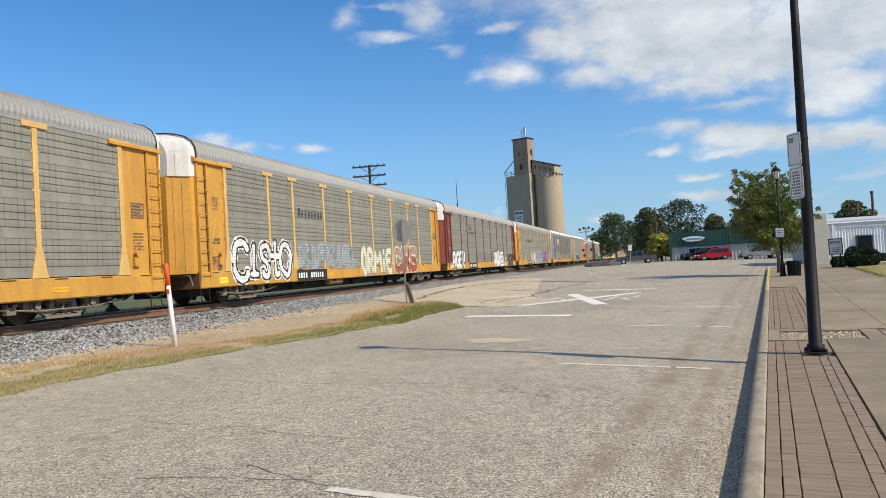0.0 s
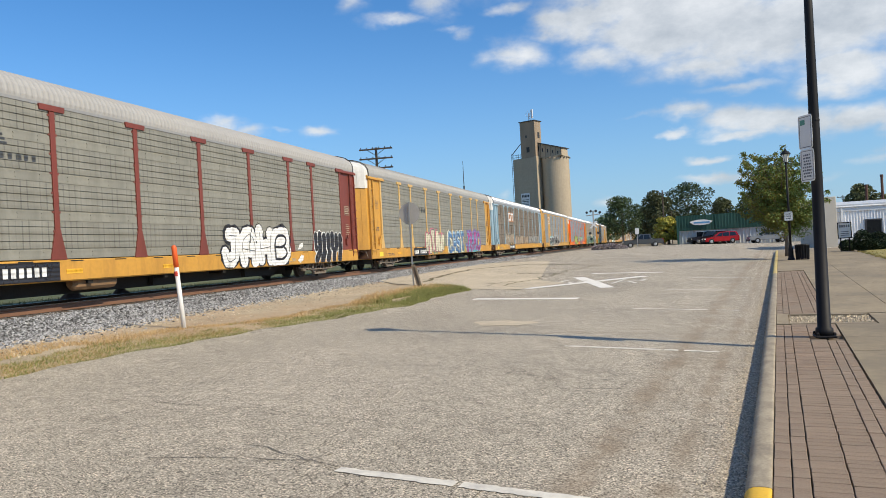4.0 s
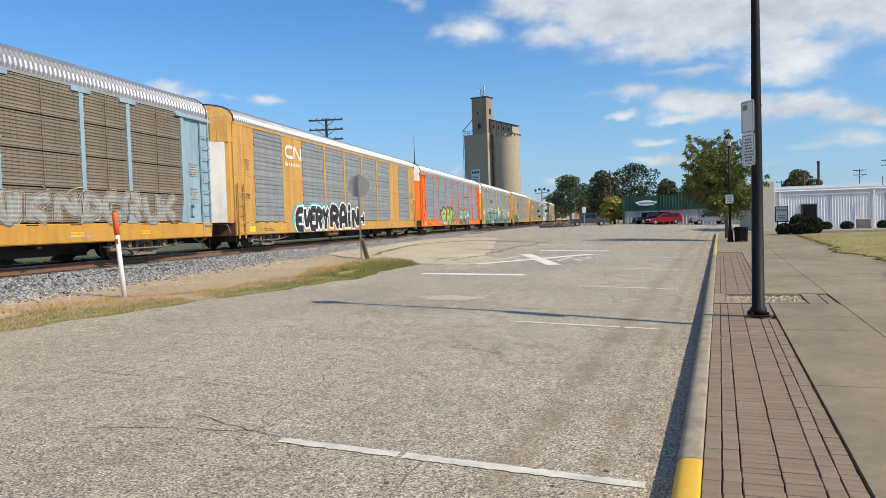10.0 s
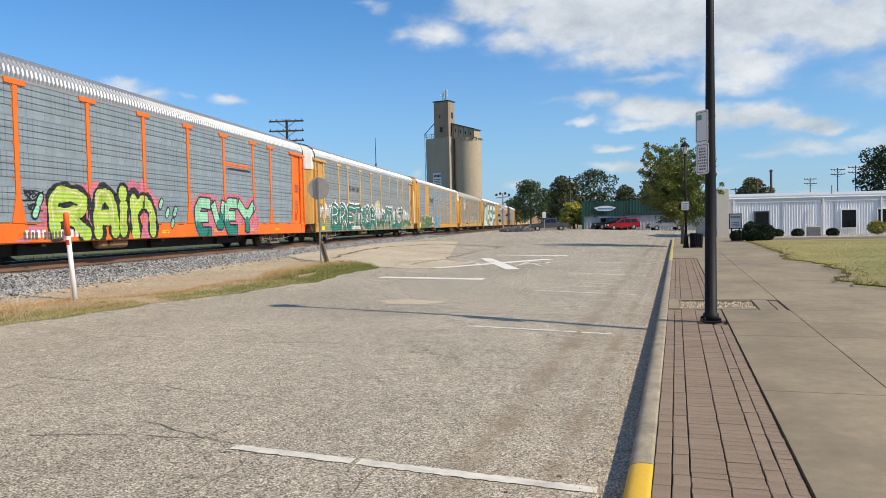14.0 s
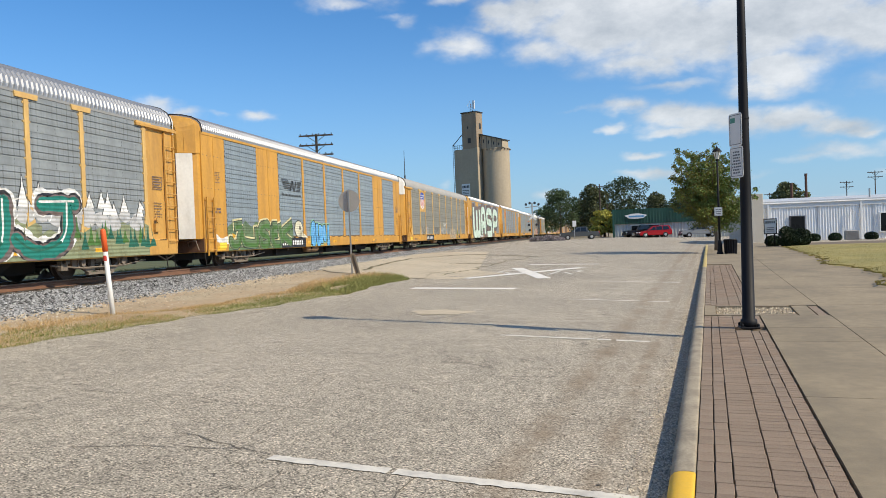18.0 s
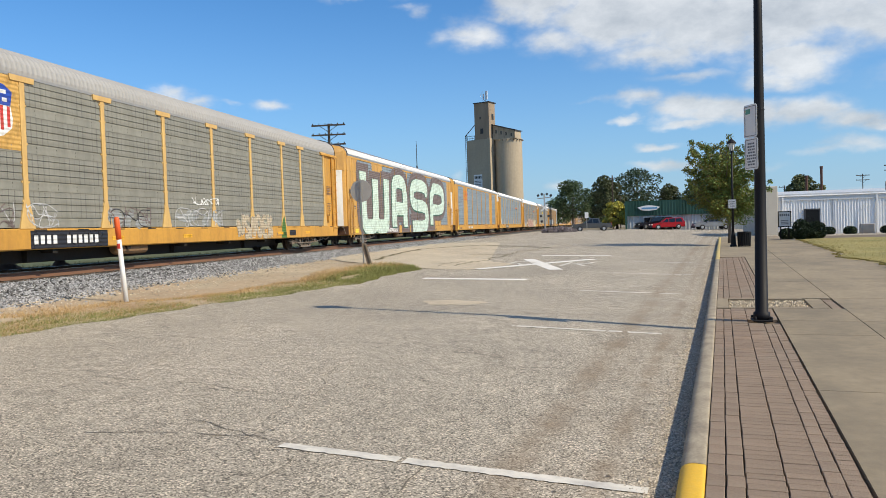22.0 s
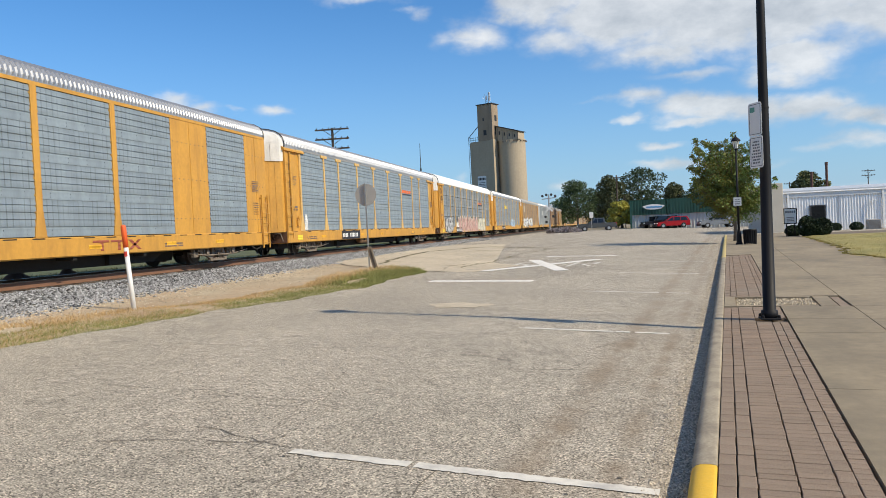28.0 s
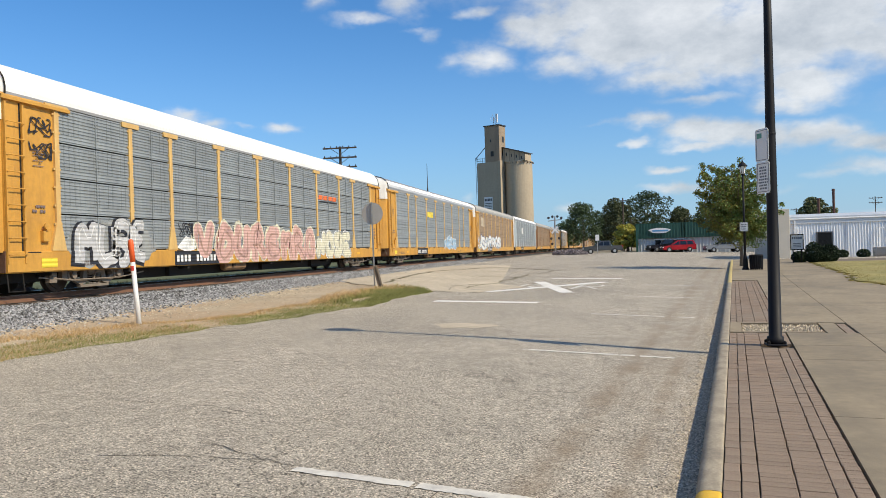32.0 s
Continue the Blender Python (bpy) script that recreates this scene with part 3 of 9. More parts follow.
        lump.v += [(*xy(a, b), road_z(a, b) - 0.003) for a, b in ring] + [(*xy(u * 0.4 + a * 0.6, v * 0.4 + b * 0.6), road_z(a, b) + h * (0.8 + 0.3 * math.sin(a * 90))) for a, b in ring]
        lump.f += [(n + j, n + (j + 1) % 6, n + 6 + (j + 1) % 6, n + 6 + j) for j in range(6)] + [tuple(n + 6 + j for j in reversed(range(6)))]
    tagged(part("asphalt_crumbs", lump, M_ROAD), "broken lumps of asphalt in the gutter", "rubble", kind="stuff")
    tagged(part("gutter_grit", gr, M_GRIT), "loose grit and crumbled asphalt along the kerb", "grit", kind="stuff")
    tagged(part("road_pits", ch, M_CRACK), "small dark pits in the asphalt", "pits", kind="stuff")
    pt = [(4.7 + 0.62 * math.cos(t) * (1 + 0.16 * math.sin(3 * t)), 13.55 + 0.42 * math.sin(t) * (1 + 0.2 * math.sin(5 * t + 1))) for t in [0.2094 * j for j in range(30)]]
    pm = Mesh()
    pm.face([(*xy(u, v), road_z(u, v) + 0.006) for u, v in pt])
    tagged(part("road_patch", pm, M_APRON), "pale worn patch in the asphalt", "patch", kind="structure")
    # strip of stone dust between grass and ballast
    d = Mesh().grid([-0.2, 0.2, 0.5, 0.8, 1.1, 1.3], [-20 + i * 1.0 for i in range(62)],
                    lambda k, y: (path_x(k, y), y, gz(path_x(k, y), y) - 0.012))
    tagged(part("track_side_path", d, M_DUST, smooth=True), "buff stone dust path beside the ballast", "gravel path", kind="structure")


def build_lines():
    def stripe(u0, u1, v, w, material, name, label, skew=0.0):
        rnd = random.Random(int(v * 10))
        n = max(8, int((u1 - u0) * 26))
        s = Mesh()
        wob = [[rnd.gauss(0, 0.05) * w for _ in range(n + 1)] for _ in (0, 1)]
        for i in range(n):
            if rnd.random() < 0.035 and w < 0.2:
                continue
            q = [(u0 + (u1 - u0) * (i + a) / n, v + (b - 0.5) * w + wob[b][i + a]) for a, b in ((0, 0), (1, 0), (1, 1), (0, 1))]
            s.face([(*xy(u, vv + skew * (u - u0)), road_z(u, vv) + 0.006) for u, vv in q])
        return tagged(part(name, s, material), label, "road marking", "parking bay lines", "structure")
    for v in (4.5, 10.77, 16.5, 22.0, 27.6):
        stripe(1.12 if v > 5 else 0.2, 2.75, v, 0.11, M_FADED_LINE, "parking_line", "worn white painted line across a parking bay", 0.0)
        if v > 5:
            stripe(0.58, 1.05, v, 0.10, M_FADED_LINE, "parking_line", "worn white painted line across a parking bay")
    stripe(4.62, 7.55, 19.15, 0.42, M_WHITE_LINE, "crossing_stop_line", "broad white transverse line before the rail crossing mark")
    stripe(4.15, 7.1, 31.6, 0.42, M_WHITE_LINE, "crossing_stop_line", "broad white transverse line before the rail crossing mark")
    # the big X with its two letters
    def bar(p, q, w, name="rail_crossing_mark"):
        (u0, v0), (u1, v1) = p, q
        L = math.hypot(u1 - u0, v1 - v0)
        nu, nv = -(v1 - v0) / L * w / 2, (u1 - u0) / L * w / 2
        s = Mesh().grid([i / 10 for i in range(11)], [-1, 1], lambda k, sgn: (*xy(u0 + (u1 - u0) * k + nu * sgn, v0 + (v1 - v0) * k + nv * sgn),
                        road_z(u0 + (u1 - u0) * k + nu * sgn, v0 + (v1 - v0) * k + nv * sgn) + 0.008 + (0.004 if u0 > u1 else 0)))
        return s
    x = thing("rail_crossing_mark", "white painted X of a rail crossing warning on the asphalt", "road marking", kind="structure")
    part("arm", bar((4.65, 23.0), (7.0, 28.9), 0.46), M_WHITE_LINE, x)
    part("arm", bar((7.25, 22.9), (4.45, 28.9), 0.46), M_WHITE_LINE, x)
    for u0 in (7.0, 4.9):
        r = Mesh()
        for a, b in (((u0, 24.9), (u0, 27.2)), ((u0, 27.2), (u0 - 0.75, 27.0)), ((u0 - 0.75, 27.0), (u0 - 0.75, 26.2)), ((u0 - 0.75, 26.2), (u0, 26.0)), ((u0 - 0.3, 26.1), (u0 - 0.8, 24.9))):
            s = bar(a, b, 0.13)
            n = len(r.v)
            r.v += s.v
            r.f += [tuple(i + n for i in f) for f in s.f]
        part("letter_r", r, M_FADED_LINE, x)


def build_kerb():
    k = thing("kerb", "concrete kerb with stretches of yellow paint along the parking bays", "kerb", kind="structure")
    prof = [(-0.040, -0.25), (-0.040, 0.0), (-0.026, 0.095), (-0.016, 0.122), (0.002, 0.140), (0.028, 0.150), (0.060, 0.154), (0.105, 0.153), (0.122, 0.150), (0.128, 0.142), (0.128, -0.25)]
    cuts = [-20, -12, -6, -1.6, 1.4, 4.66, 7.7, 10.7, 13.7, 16.7, 19.7, 22.7, 25.7, 27.5, 31.5, 34.5, 37.5, 40.5, 44, 48, 53, 58.4]
    for a, b in zip(cuts, cuts[1:]):
        yellow = 1.4 <= a < 4.6
        old = a >= 27.4
        s = Mesh()
        n = max(2, int((b - a) / 1.5))
        for i in range(n):
            v0, v1 = a + (b - a) * i / n, a + (b - a) * (i + 1) / n
            if i == n - 1:
                v1 -= 0.008
            q = [[(*xy(-x, v), road_z(0, v) + z) for x, z in prof] for v in (v0, v1)]
            for j in range(len(prof) - 1):
                s.face((q[0][j], q[0][j + 1], q[1][j + 1], q[1][j]))
        part("kerbstone", s.welded(), M_YELLOW_KERB if yellow else (M_OLD_YELLOW if old else M_KERB), k, "bright yellow painted kerb" if yellow else ("worn yellow painted kerb" if old else ""), smooth=True)


def build_walk():
    """Concrete slabs, each with its joint; the brick band between them and the kerb is laid at the end of the file."""
    base = Mesh().grid([-0.12, -1.1, -3, -8, -14], [-12 + i * 3 for i in range(24)], lambda u, v: (*xy(u, v), road_z(0, v) + 0.105))
    tagged(part("pavement_bed", base, M_JOINT), "dark soil showing in the pavement joints", "pavement bed", kind="structure")
    w = thing("pavement", "tan concrete sidewalk slabs beside a brick band", "sidewalk", kind="structure")

    def slab(u0, u1, v0, v1, name="slab", material=None, h=0.152):
        s = Mesh()
        g = 0.006
        n = max(1, int((v1 - v0) / 1.6))
        for i in range(n):
            a, b = v0 + (v1 - v0) * i / n + (g if i == 0 else 0), v0 + (v1 - v0) * (i + 1) / n - (g if i == n - 1 else 0)
            p = [(u0 - g, a), (u0 - g, b), (u1 + g, b), (u1 + g, a)]
            top = [(*xy(u, v), road_z(0, v) + h) for u, v in p]
            bot = [(x, y, z - 0.06) for x, y, z in top]
            s.face(list(reversed(top)))
            for j in range(4):
                s.face((top[j], top[(j + 1) % 4], bot[(j + 1) % 4], bot[j]))
        return part(name, s, material or M_WALKWAY, w)
    rows = [-12, -8, -4, -0.4, 3.2, 6.89, 10.1, 11.42, 12.93]
    for a, b in zip(rows, rows[1:]):
        slab(-0.972, -2.0, a, b)
        slab(-2.0, -5.4, a, b)
        slab(-5.4, -11, a, b)
    # around the gravel drain
    slab(-0.13, -0.32, 12.95, 14.47)
    slab(-0.30, -1.54, 12.95, 13.10)
    slab(-0.30, -1.54, 14.34, 14.47)
    slab(-1.56, -1.82, 12.97, 14.45, h=0.148)
    slab(-1.84, -1.98, 12.99, 14.42, "worn_edging", M_BRICK, 0.138)
    slab(-2.0, -5.4, 12.93, 14.5)
    slab(-5.4, -11, 12.93, 14.5)
    g = Mesh()
    rnd = random.Random(5)
    for i in range(900):
        u, v = -rnd.uniform(0.33, 1.53), rnd.uniform(13.11, 14.33)
        x, y = xy(u, v)
        z, s = road_z(0, v) + 0.118, rnd.uniform(0.012, 0.028)
        a = rnd.uniform(0, 6.28)
        n = len(g.v)
        g.v += [(x + s * math.cos(a), y + s * math.sin(a), z), (x + s * math.cos(a + 2), y + s * math.sin(a + 2), z), (x + s * math.cos(a + 4), y + s * math.sin(a + 4), z), (x, y, z + s * 1.2)]
        g.f += [(n, n + 1, n + 3), (n + 1, n + 2, n + 3), (n + 2, n, n + 3)]
    tagged(part("drain_gravel", g, M_PEBBLE), "buff pebbles filling a square drain in the sidewalk", "gravel", kind="stuff")
    for a, b in ((14.5, 18.1), (18.1, 21.8), (21.8, 25.4), (25.4, 28.95)):
        slab(-0.972, -2.0, a, b)
        slab(-2.0, -5.4, a, b)
    for a, b in ((28.95, 33), (33, 37), (37, 41), (41, 46), (46, 52), (52, 58.4)):
        slab(-0.13, -2.0, a, b)
        slab(-2.0, -4.9, a, b)
    # lawn with its ragged edge
    def lawn_edge(v):
        return float(np.interp(v, [13.5, 16.4, 17.2, 18.2, 20.7, 25, 26, 27.5, 30, 45, 60], [-7.5, -4.6, -3.85, -3.65, -4.35, -4.3, -3.9, -3.72, -4.1, -4.15, -4.4])) + 0.1 * math.sin(v * 3.1) + 0.06 * math.sin(v * 7.7)
    l = Mesh().grid([0, 0.02, 0.1, 0.3, 0.6, 1], [15.6 + i * 0.35 for i in range(92)], lambda k, v: (*xy(lawn_edge(v) * (1 - k) - 34 * k, v), road_z(0, v) + 0.17 + (0.035 if 0 < k else -0.04)))
    tagged(part("lawn", l, M_LAWN, smooth=True), "sun-dried lawn with a ragged edge beside the sidewalk", "lawn", kind="structure")
    b = Mesh()
    rnd = random.Random(8)
    for i in range(34000):
        v = 15.7 + 30 * rnd.random() ** 1.4
        u = lawn_edge(v) - (0.02 if i % 3 == 0 else rnd.random() * 10)
        x, y = xy(u, v)
        z, h, a = road_z(0, v) + 0.19, rnd.uniform(0.02, 0.05), rnd.uniform(0, 6.28)
        dx, dy = 0.012 * math.cos(a), 0.012 * math.sin(a)
        b.face([(x - dx, y - dy, z), (x + dx, y + dy, z), (x + rnd.uniform(-0.03, 0.03), y + rnd.uniform(-0.03, 0.03), z + h)])
    tagged(part("lawn_blades", b, M_LAWN), "short dry blades of the lawn", "grass", kind="stuff")


build_ground()
build_lines()
build_kerb()
build_walk()

# ------------------------------------------------------------ railway
TRACK_X, RAIL_Z = -14.55, 0.90


def build_track():
    rails = [(-0.07, -0.17), (0.07, -0.17), (0.07, -0.15), (0.012, -0.13), (0.012, -0.045), (0.036, -0.035), (0.036, -0.004), (0.03, 0), (-0.03, 0), (-0.036, -0.004), (-0.036, -0.035), (-0.012, -0.045), (-0.012, -0.13), (-0.07, -0.15)]
    for s in (-1, 1):
        r = thing("rail", "rust-brown steel rail on wooden ties", "rail", pose(TRACK_X + s * 0.755, 0, RAIL_Z), "rails", "structure")
        part("web", Mesh().prism(rails, "y", -420, 900), M_RAIL, r)
        part("head", Mesh().box(-0.027, 0.027, -420, 900, 0, 0.004), M_RAILTOP, r, "polished running surface")
    bed = Mesh()
    prof = [(-3.4, -0.75), (-1.75, -0.22), (1.75, -0.22), (2.9, -0.62), (3.3, -0.75)]
    ys = [-420, -60, 0, 60, 150, 300, 900]
    bed.grid(list(range(5)), ys, lambda i, y: (TRACK_X + prof[i][0], y, RAIL_Z + prof[i][1]))
    tagged(part("ballast_bed", bed, M_BED), "bank of grey crushed stone under the track", "ballast bank", kind="structure")
    st = Mesh()
    rnd = random.Random(3)
    for i in range(110000):
        y = 9 + 66 * rnd.random() ** 2.0
        x = rnd.uniform(-0.5, 3.25) if i % 9 else 3.0 + abs(rnd.gauss(0, 0.45))
        z = float(np.interp(x, [-1.75, 1.75, 2.9, 3.3], [-0.22, -0.22, -0.56, -0.62]))
        z = max(z, gz(TRACK_X + x, y) - RAIL_Z - 0.02) if x > 2.4 else z
        s = rnd.uniform(0.014, 0.036) * (1 + y / 50)
        a, t = rnd.uniform(0, 6.28), rnd.uniform(-0.5, 0.5)
        n = len(st.v)
        cx, cy, cz = TRACK_X + x, y, RAIL_Z + z + s * 0.2
        for k in range(4):
            b = a + k * 1.571 + rnd.uniform(-0.35, 0.35)
            st.v.append((cx + s * math.cos(b), cy + s * math.sin(b), cz + s * t * math.cos(b - a)))
        st.v.append((cx + rnd.uniform(-0.3, 0.3) * s, cy + rnd.uniform(-0.3, 0.3) * s, cz + s * rnd.uniform(0.5, 1.0)))
        st.f += [(n, n + 1, n + 4), (n + 1, n + 2, n + 4), (n + 2, n + 3, n + 4), (n + 3, n, n + 4)]
    tagged(part("ballast_stones", st, M_BALLAST), "loose angular grey ballast stones", "ballast", kind="stuff")
    tie = Mesh().box(-1.3, 1.3, -0.115, 0.115, -0.36, -0.175).data("tie", M_TIE)
    trk = thing("track_ties", "dark weathered wooden ties half sunk in ballast", "railway ties", pose(TRACK_X, 0, RAIL_Z), kind="structure")
    for i in range(160):
        part("tie", tie, None, trk, m=pose(0, 4 + i * 0.54, random.Random(i).uniform(-0.01, 0.008), 0, 0, random.Random(i + 9).uniform(-1, 1)))


def build_verge():
    """The strip of roadside grass, dry towards the rails, as blades in tufts."""
    green, straw = Mesh(), Mesh()
    rnd = random.Random(11)
    n = 0
    while n < 95000:
        v = 3 + 21.5 * rnd.random()
        e = edge(min(v, 21.0))
        u = e - 0.12 + abs(rnd.gauss(0, 1)) * 1.0
        wide = float(np.interp(v, [3, 8, 11.4, 12.2, 14, 18, 21.5, 23, 24.5], [2.6, 2.4, 1.9, 1.2, 1.3, 1.9, 2.6, 2.4, 2.9]))
        if u - e > wide or (v > 22.3 and u - e < (v - 22.3) * 1.1):
            continue
        lump = noise.noise(Vector((u * 0.9, v * 0.6, 3.0))) + 0.5 * noise.noise(Vector((u * 3, v * 3, 1.0)))
        if lump < -0.42 or (11.65 < v < 12.2 and u < e + 0.8 and rnd.random() < 0.75):
            continue
        n += 1
        dry = (u - e) / wide + 0.5 * lump + rnd.uniform(-0.25, 0.25) + (0.22 if v < 12 else -0.05)
        x, y = xy(u, v)
        z = road_z(u, v) - 0.01
        h = rnd.uniform(0.05, 0.15) * (1.25 if v > 17 else 0.7) * (1.0 if dry < 0.6 else 0.65) * (0.6 if u < e + 0.1 else 1)
        a, w = rnd.uniform(0, 6.28), rnd.uniform(0.003, 0.008)
        lx, ly = rnd.gauss(0, 0.6) * h, rnd.gauss(0, 0.6) * h
        dx, dy = w * math.cos(a), w * math.sin(a)
        (straw if dry > 0.45 else green).face([(x - dx, y - dy, z), (x + dx, y + dy, z), (x + lx, y + ly, z + h)])
    tagged(part("verge_grass", green, M_GRASS), "ragged green roadside grass", "grass", kind="stuff")
    tagged(part("verge_straw", straw, M_STRAW), "dry straw-coloured roadside grass", "dry grass", kind="stuff")
    soil = Mesh().grid([0, 0.25, 0.5, 0.75, 1.0], [-20 + i * 0.5 for i in range(86)],
                       lambda k, v: (*xy(edge(min(v, 21.0)) - 0.06 + k * (1.7 + 0.3 * math.sin(v * 1.3)), v), road_z(edge(min(v, 21.0)) - 0.06 + k * (1.7 + 0.3 * math.sin(v * 1.3)), v) + 0.008 + 0.03 * math.sin(k * 3.14) - 0.09 * k ** 4))
    tagged(part("verge_soil", soil, M_DUST, smooth=True), "earth under the roadside grass", "soil", kind="structure")


def build_far_side():
    g = Mesh().grid([-90, -60, -40, -28, -21, -18.6, -17.2], [-60, -20, 0, 20, 40, 60, 90, 130, 200, 400, 800], lambda x, y: (x, y, 0.62 if x < -18 else 0.25))
    tagged(part("far_meadow", g, M_MEADOW, smooth=True), "rough green grass beyond the tracks", "grass", kind="structure")
    b = Mesh()
    rnd = random.Random(21)
    for i in range(30000):
        x, y = -17.5 - 5 * rnd.random() ** 2, 4 + 95 * rnd.random() ** 1.4
        z = 0.25 + 0.37 * min(1, (-17.2 - x) / 1.4) - 0.04
        h, a = rnd.uniform(0.06, 0.3) * (0.6 + 0.8 * noise.noise(Vector((x * 0.5, y * 0.2, 0))) ** 2), rnd.uniform(0, 6.28)
        dx, dy = 0.014 * math.cos(a), 0.014 * math.sin(a)
        b.face([(x - dx, y - dy, z), (x + dx, y + dy, z), (x + rnd.gauss(0, 0.1), y + rnd.gauss(0, 0.1), z + h)])
    tagged(part("far_grass", b, M_MEADOW), "tall grass beyond the tracks", "grass", kind="stuff")
    p = Mesh()
    for i in range(5200):
        y = 8 + 24 * rnd.random()
        x = -11.5 + abs(rnd.gauss(0, 1.3))
        if uv(x, y)[0] < edge(uv(x, y)[1]) + 0.9:
            continue
        z, s, a = gz(x, y) - 0.01, rnd.uniform(0.008, 0.03), rnd.uniform(0, 6.28)
        n = len(p.v)
        p.v += [(x + s * math.cos(a + k), y + s * math.sin(a + k), z) for k in (0, 2.1, 4.2)] + [(x, y, z + s * 0.9)]
        p.f += [(n, n + 1, n + 3), (n + 1, n + 2, n + 3), (n + 2, n, n + 3)]
    tagged(part("path_pebbles", p, M_PEBBLE), "small loose stones scattered on the dust path", "pebbles", kind="stuff")


def build_mounds():
    """Low heaps of dark earth between the rails and beyond."""
    for k, (x, y, r, h) in enumerate(MOUNDS):
        t = tagged(part("earth_mound", Mesh().grid([i / 7 for i in range(8)], [j * 0.3927 for j in range(17)], lambda a, b: (
            r * a * math.cos(b) * (1 + 0.12 * math.sin(3 * b + k)), r * 1.3 * a * math.sin(b), h * (1 - a) ** 0.8 * (1 + 0.15 * math.sin(5 * b + 7 * a)) - 0.05)), M_HEAP, smooth=True, m=pose(x, y, 0.64)), "small heap of dark brown earth beyond the rails", "earth heap", "earth heaps")


build_track()
build_mounds()
build_verge()
build_far_side()


# ------------------------------------------------------------ the train
def rack_panel(name, color, rough=0.5, metal=0.3):
    """Ribbed steel sheet with rows of small dark holes and vertical grime."""
    ma = mat(name, color, rough, metal, 0.13, 0.8, 0, 1, dirt=0.45, dirt_color=[c * 0.5 for c in color], dirt_scale=(1, 2.2, 0.35), island=0.05)
    nt = ma.node_tree
    N, L = nt.nodes.new, nt.links.new
    b = nt.nodes["Principled BSDF"]
    col = b.inputs["Base Color"].links[0].from_socket
    tc, sep = N("ShaderNodeTexCoord"), N("ShaderNodeSeparateXYZ")
    L(tc.outputs["Object"], sep.inputs[0])

    def m(op, a, c=None):
        n = N("ShaderNodeMath")
        n.operation = op
        for i, v in enumerate((a, c)):
            if v is None:
                continue
            if isinstance(v, (int, float)):
                n.inputs[i].default_value = v
            else:
                L(v, n.inputs[i])
        return n.outputs[0]
    col_at = m("MULTIPLY", sep.outputs[1], 5.6)
    pick = N("ShaderNodeTexWhiteNoise")
    pick.noise_dimensions = "1D"
    L(m("FLOOR", col_at), pick.inputs["W"])
    ribbed = m("GREATER_THAN", sep.outputs[2], -0.20)
    dy = m("LESS_THAN", m("ABSOLUTE", m("SUBTRACT", m("FRACT", col_at), 0.5)), 0.085)
    dz = m("LESS_THAN", m("ABSOLUTE", m("SUBTRACT", m("FRACT", m("MULTIPLY", sep.outputs[2], 19.4)), 0.5)), 0.27)
    # ribbed part a little darker: holes' mean tone and the tilted slats' shade, in the colour
    k = m("SUBTRACT", 1.0, m("MULTIPLY", ribbed, m("ADD", 0.06, m("MULTIPLY", m("MULTIPLY", dy, dz), m("ADD", 0.15, m("MULTIPLY", pick.outputs["Value"], 0.62))))))
    sc = N("ShaderNodeVectorMath")
    sc.operation = "SCALE"
    L(col, sc.inputs[0])
    L(k, sc.inputs["Scale"])
    L(sc.outputs[0], b.inputs["Base Color"])
    mp, nb, bp = N("ShaderNodeMapping"), N("ShaderNodeTexNoise"), N("ShaderNodeBump")
    mp.inputs["Scale"].default_value = (1, 0.10, 2.4)
    L(tc.outputs["Object"], mp.inputs[0])
    L(mp.outputs[0], nb.inputs["Vector"])
    nb.inputs["Scale"].default_value, nb.inputs["Detail"].default_value = 1.6, 0
    bp.inputs["Strength"].default_value, bp.inputs["Distance"].default_value = 1.0, 0.07
    L(nb.outputs["Fac"], bp.inputs["Height"])
    L(bp.outputs[0], b.inputs["Normal"])
    return ma


def paint(name, color, dirt=0.4):
    return mat(name, color, 0.55, 0, 0.10, 0.7, 0.08, 30, dirt=dirt + 0.15, dirt_color=(color[0] * 0.42 + 0.02, color[1] * 0.36 + 0.02, color[2] * 0.4 + 0.015), dirt_scale=(1.5, 2.4, 0.5))


FRAME = {"yellow": paint("yellow_car_paint", (0.58, 0.30, 0.05)), "tan": paint("faded_yellow_car_paint", (0.57, 0.315, 0.075), 0.45),
         "maroon": paint("maroon_car_paint", (0.20, 0.045, 0.03)), "blue": paint("pale_blue_car_paint", (0.29, 0.42, 0.50), 0.5),
         "orange": paint("orange_car_paint", (0.82, 0.165, 0.012), 0.2), "brown": paint("brown_car_paint", (0.28, 0.15, 0.07), 0.6), "white": paint("pale_car_paint", (0.55, 0.60, 0.62), 0.5)}
# paler copy of the car yellow: the sun's glare on the posts, in the colour
M_POSTPALE = mat("sun_glare_yellow_paint", (0.66, 0.43, 0.15), 0.55, 0, 0.10, 0.7, 0.08, 30, dirt=0.5, dirt_color=(0.36, 0.18, 0.07), dirt_scale=(3, 3, 0.8))
SHEET = {"olive": rack_panel("olive_grey_panel", (0.255, 0.247, 0.205), 0.6, 0.1), "steel": rack_panel("blue_grey_panel", (0.262, 0.312, 0.345), 0.5, 0.15),
         "brown": rack_panel("brown_panel", (0.20, 0.165, 0.125), 0.7, 0.0), "grey": rack_panel("grey_panel", (0.282, 0.305, 0.31), 0.55, 0.2),
         "rust": rack_panel("rust_brown_panel", (0.30, 0.21, 0.13), 0.7, 0.0)}
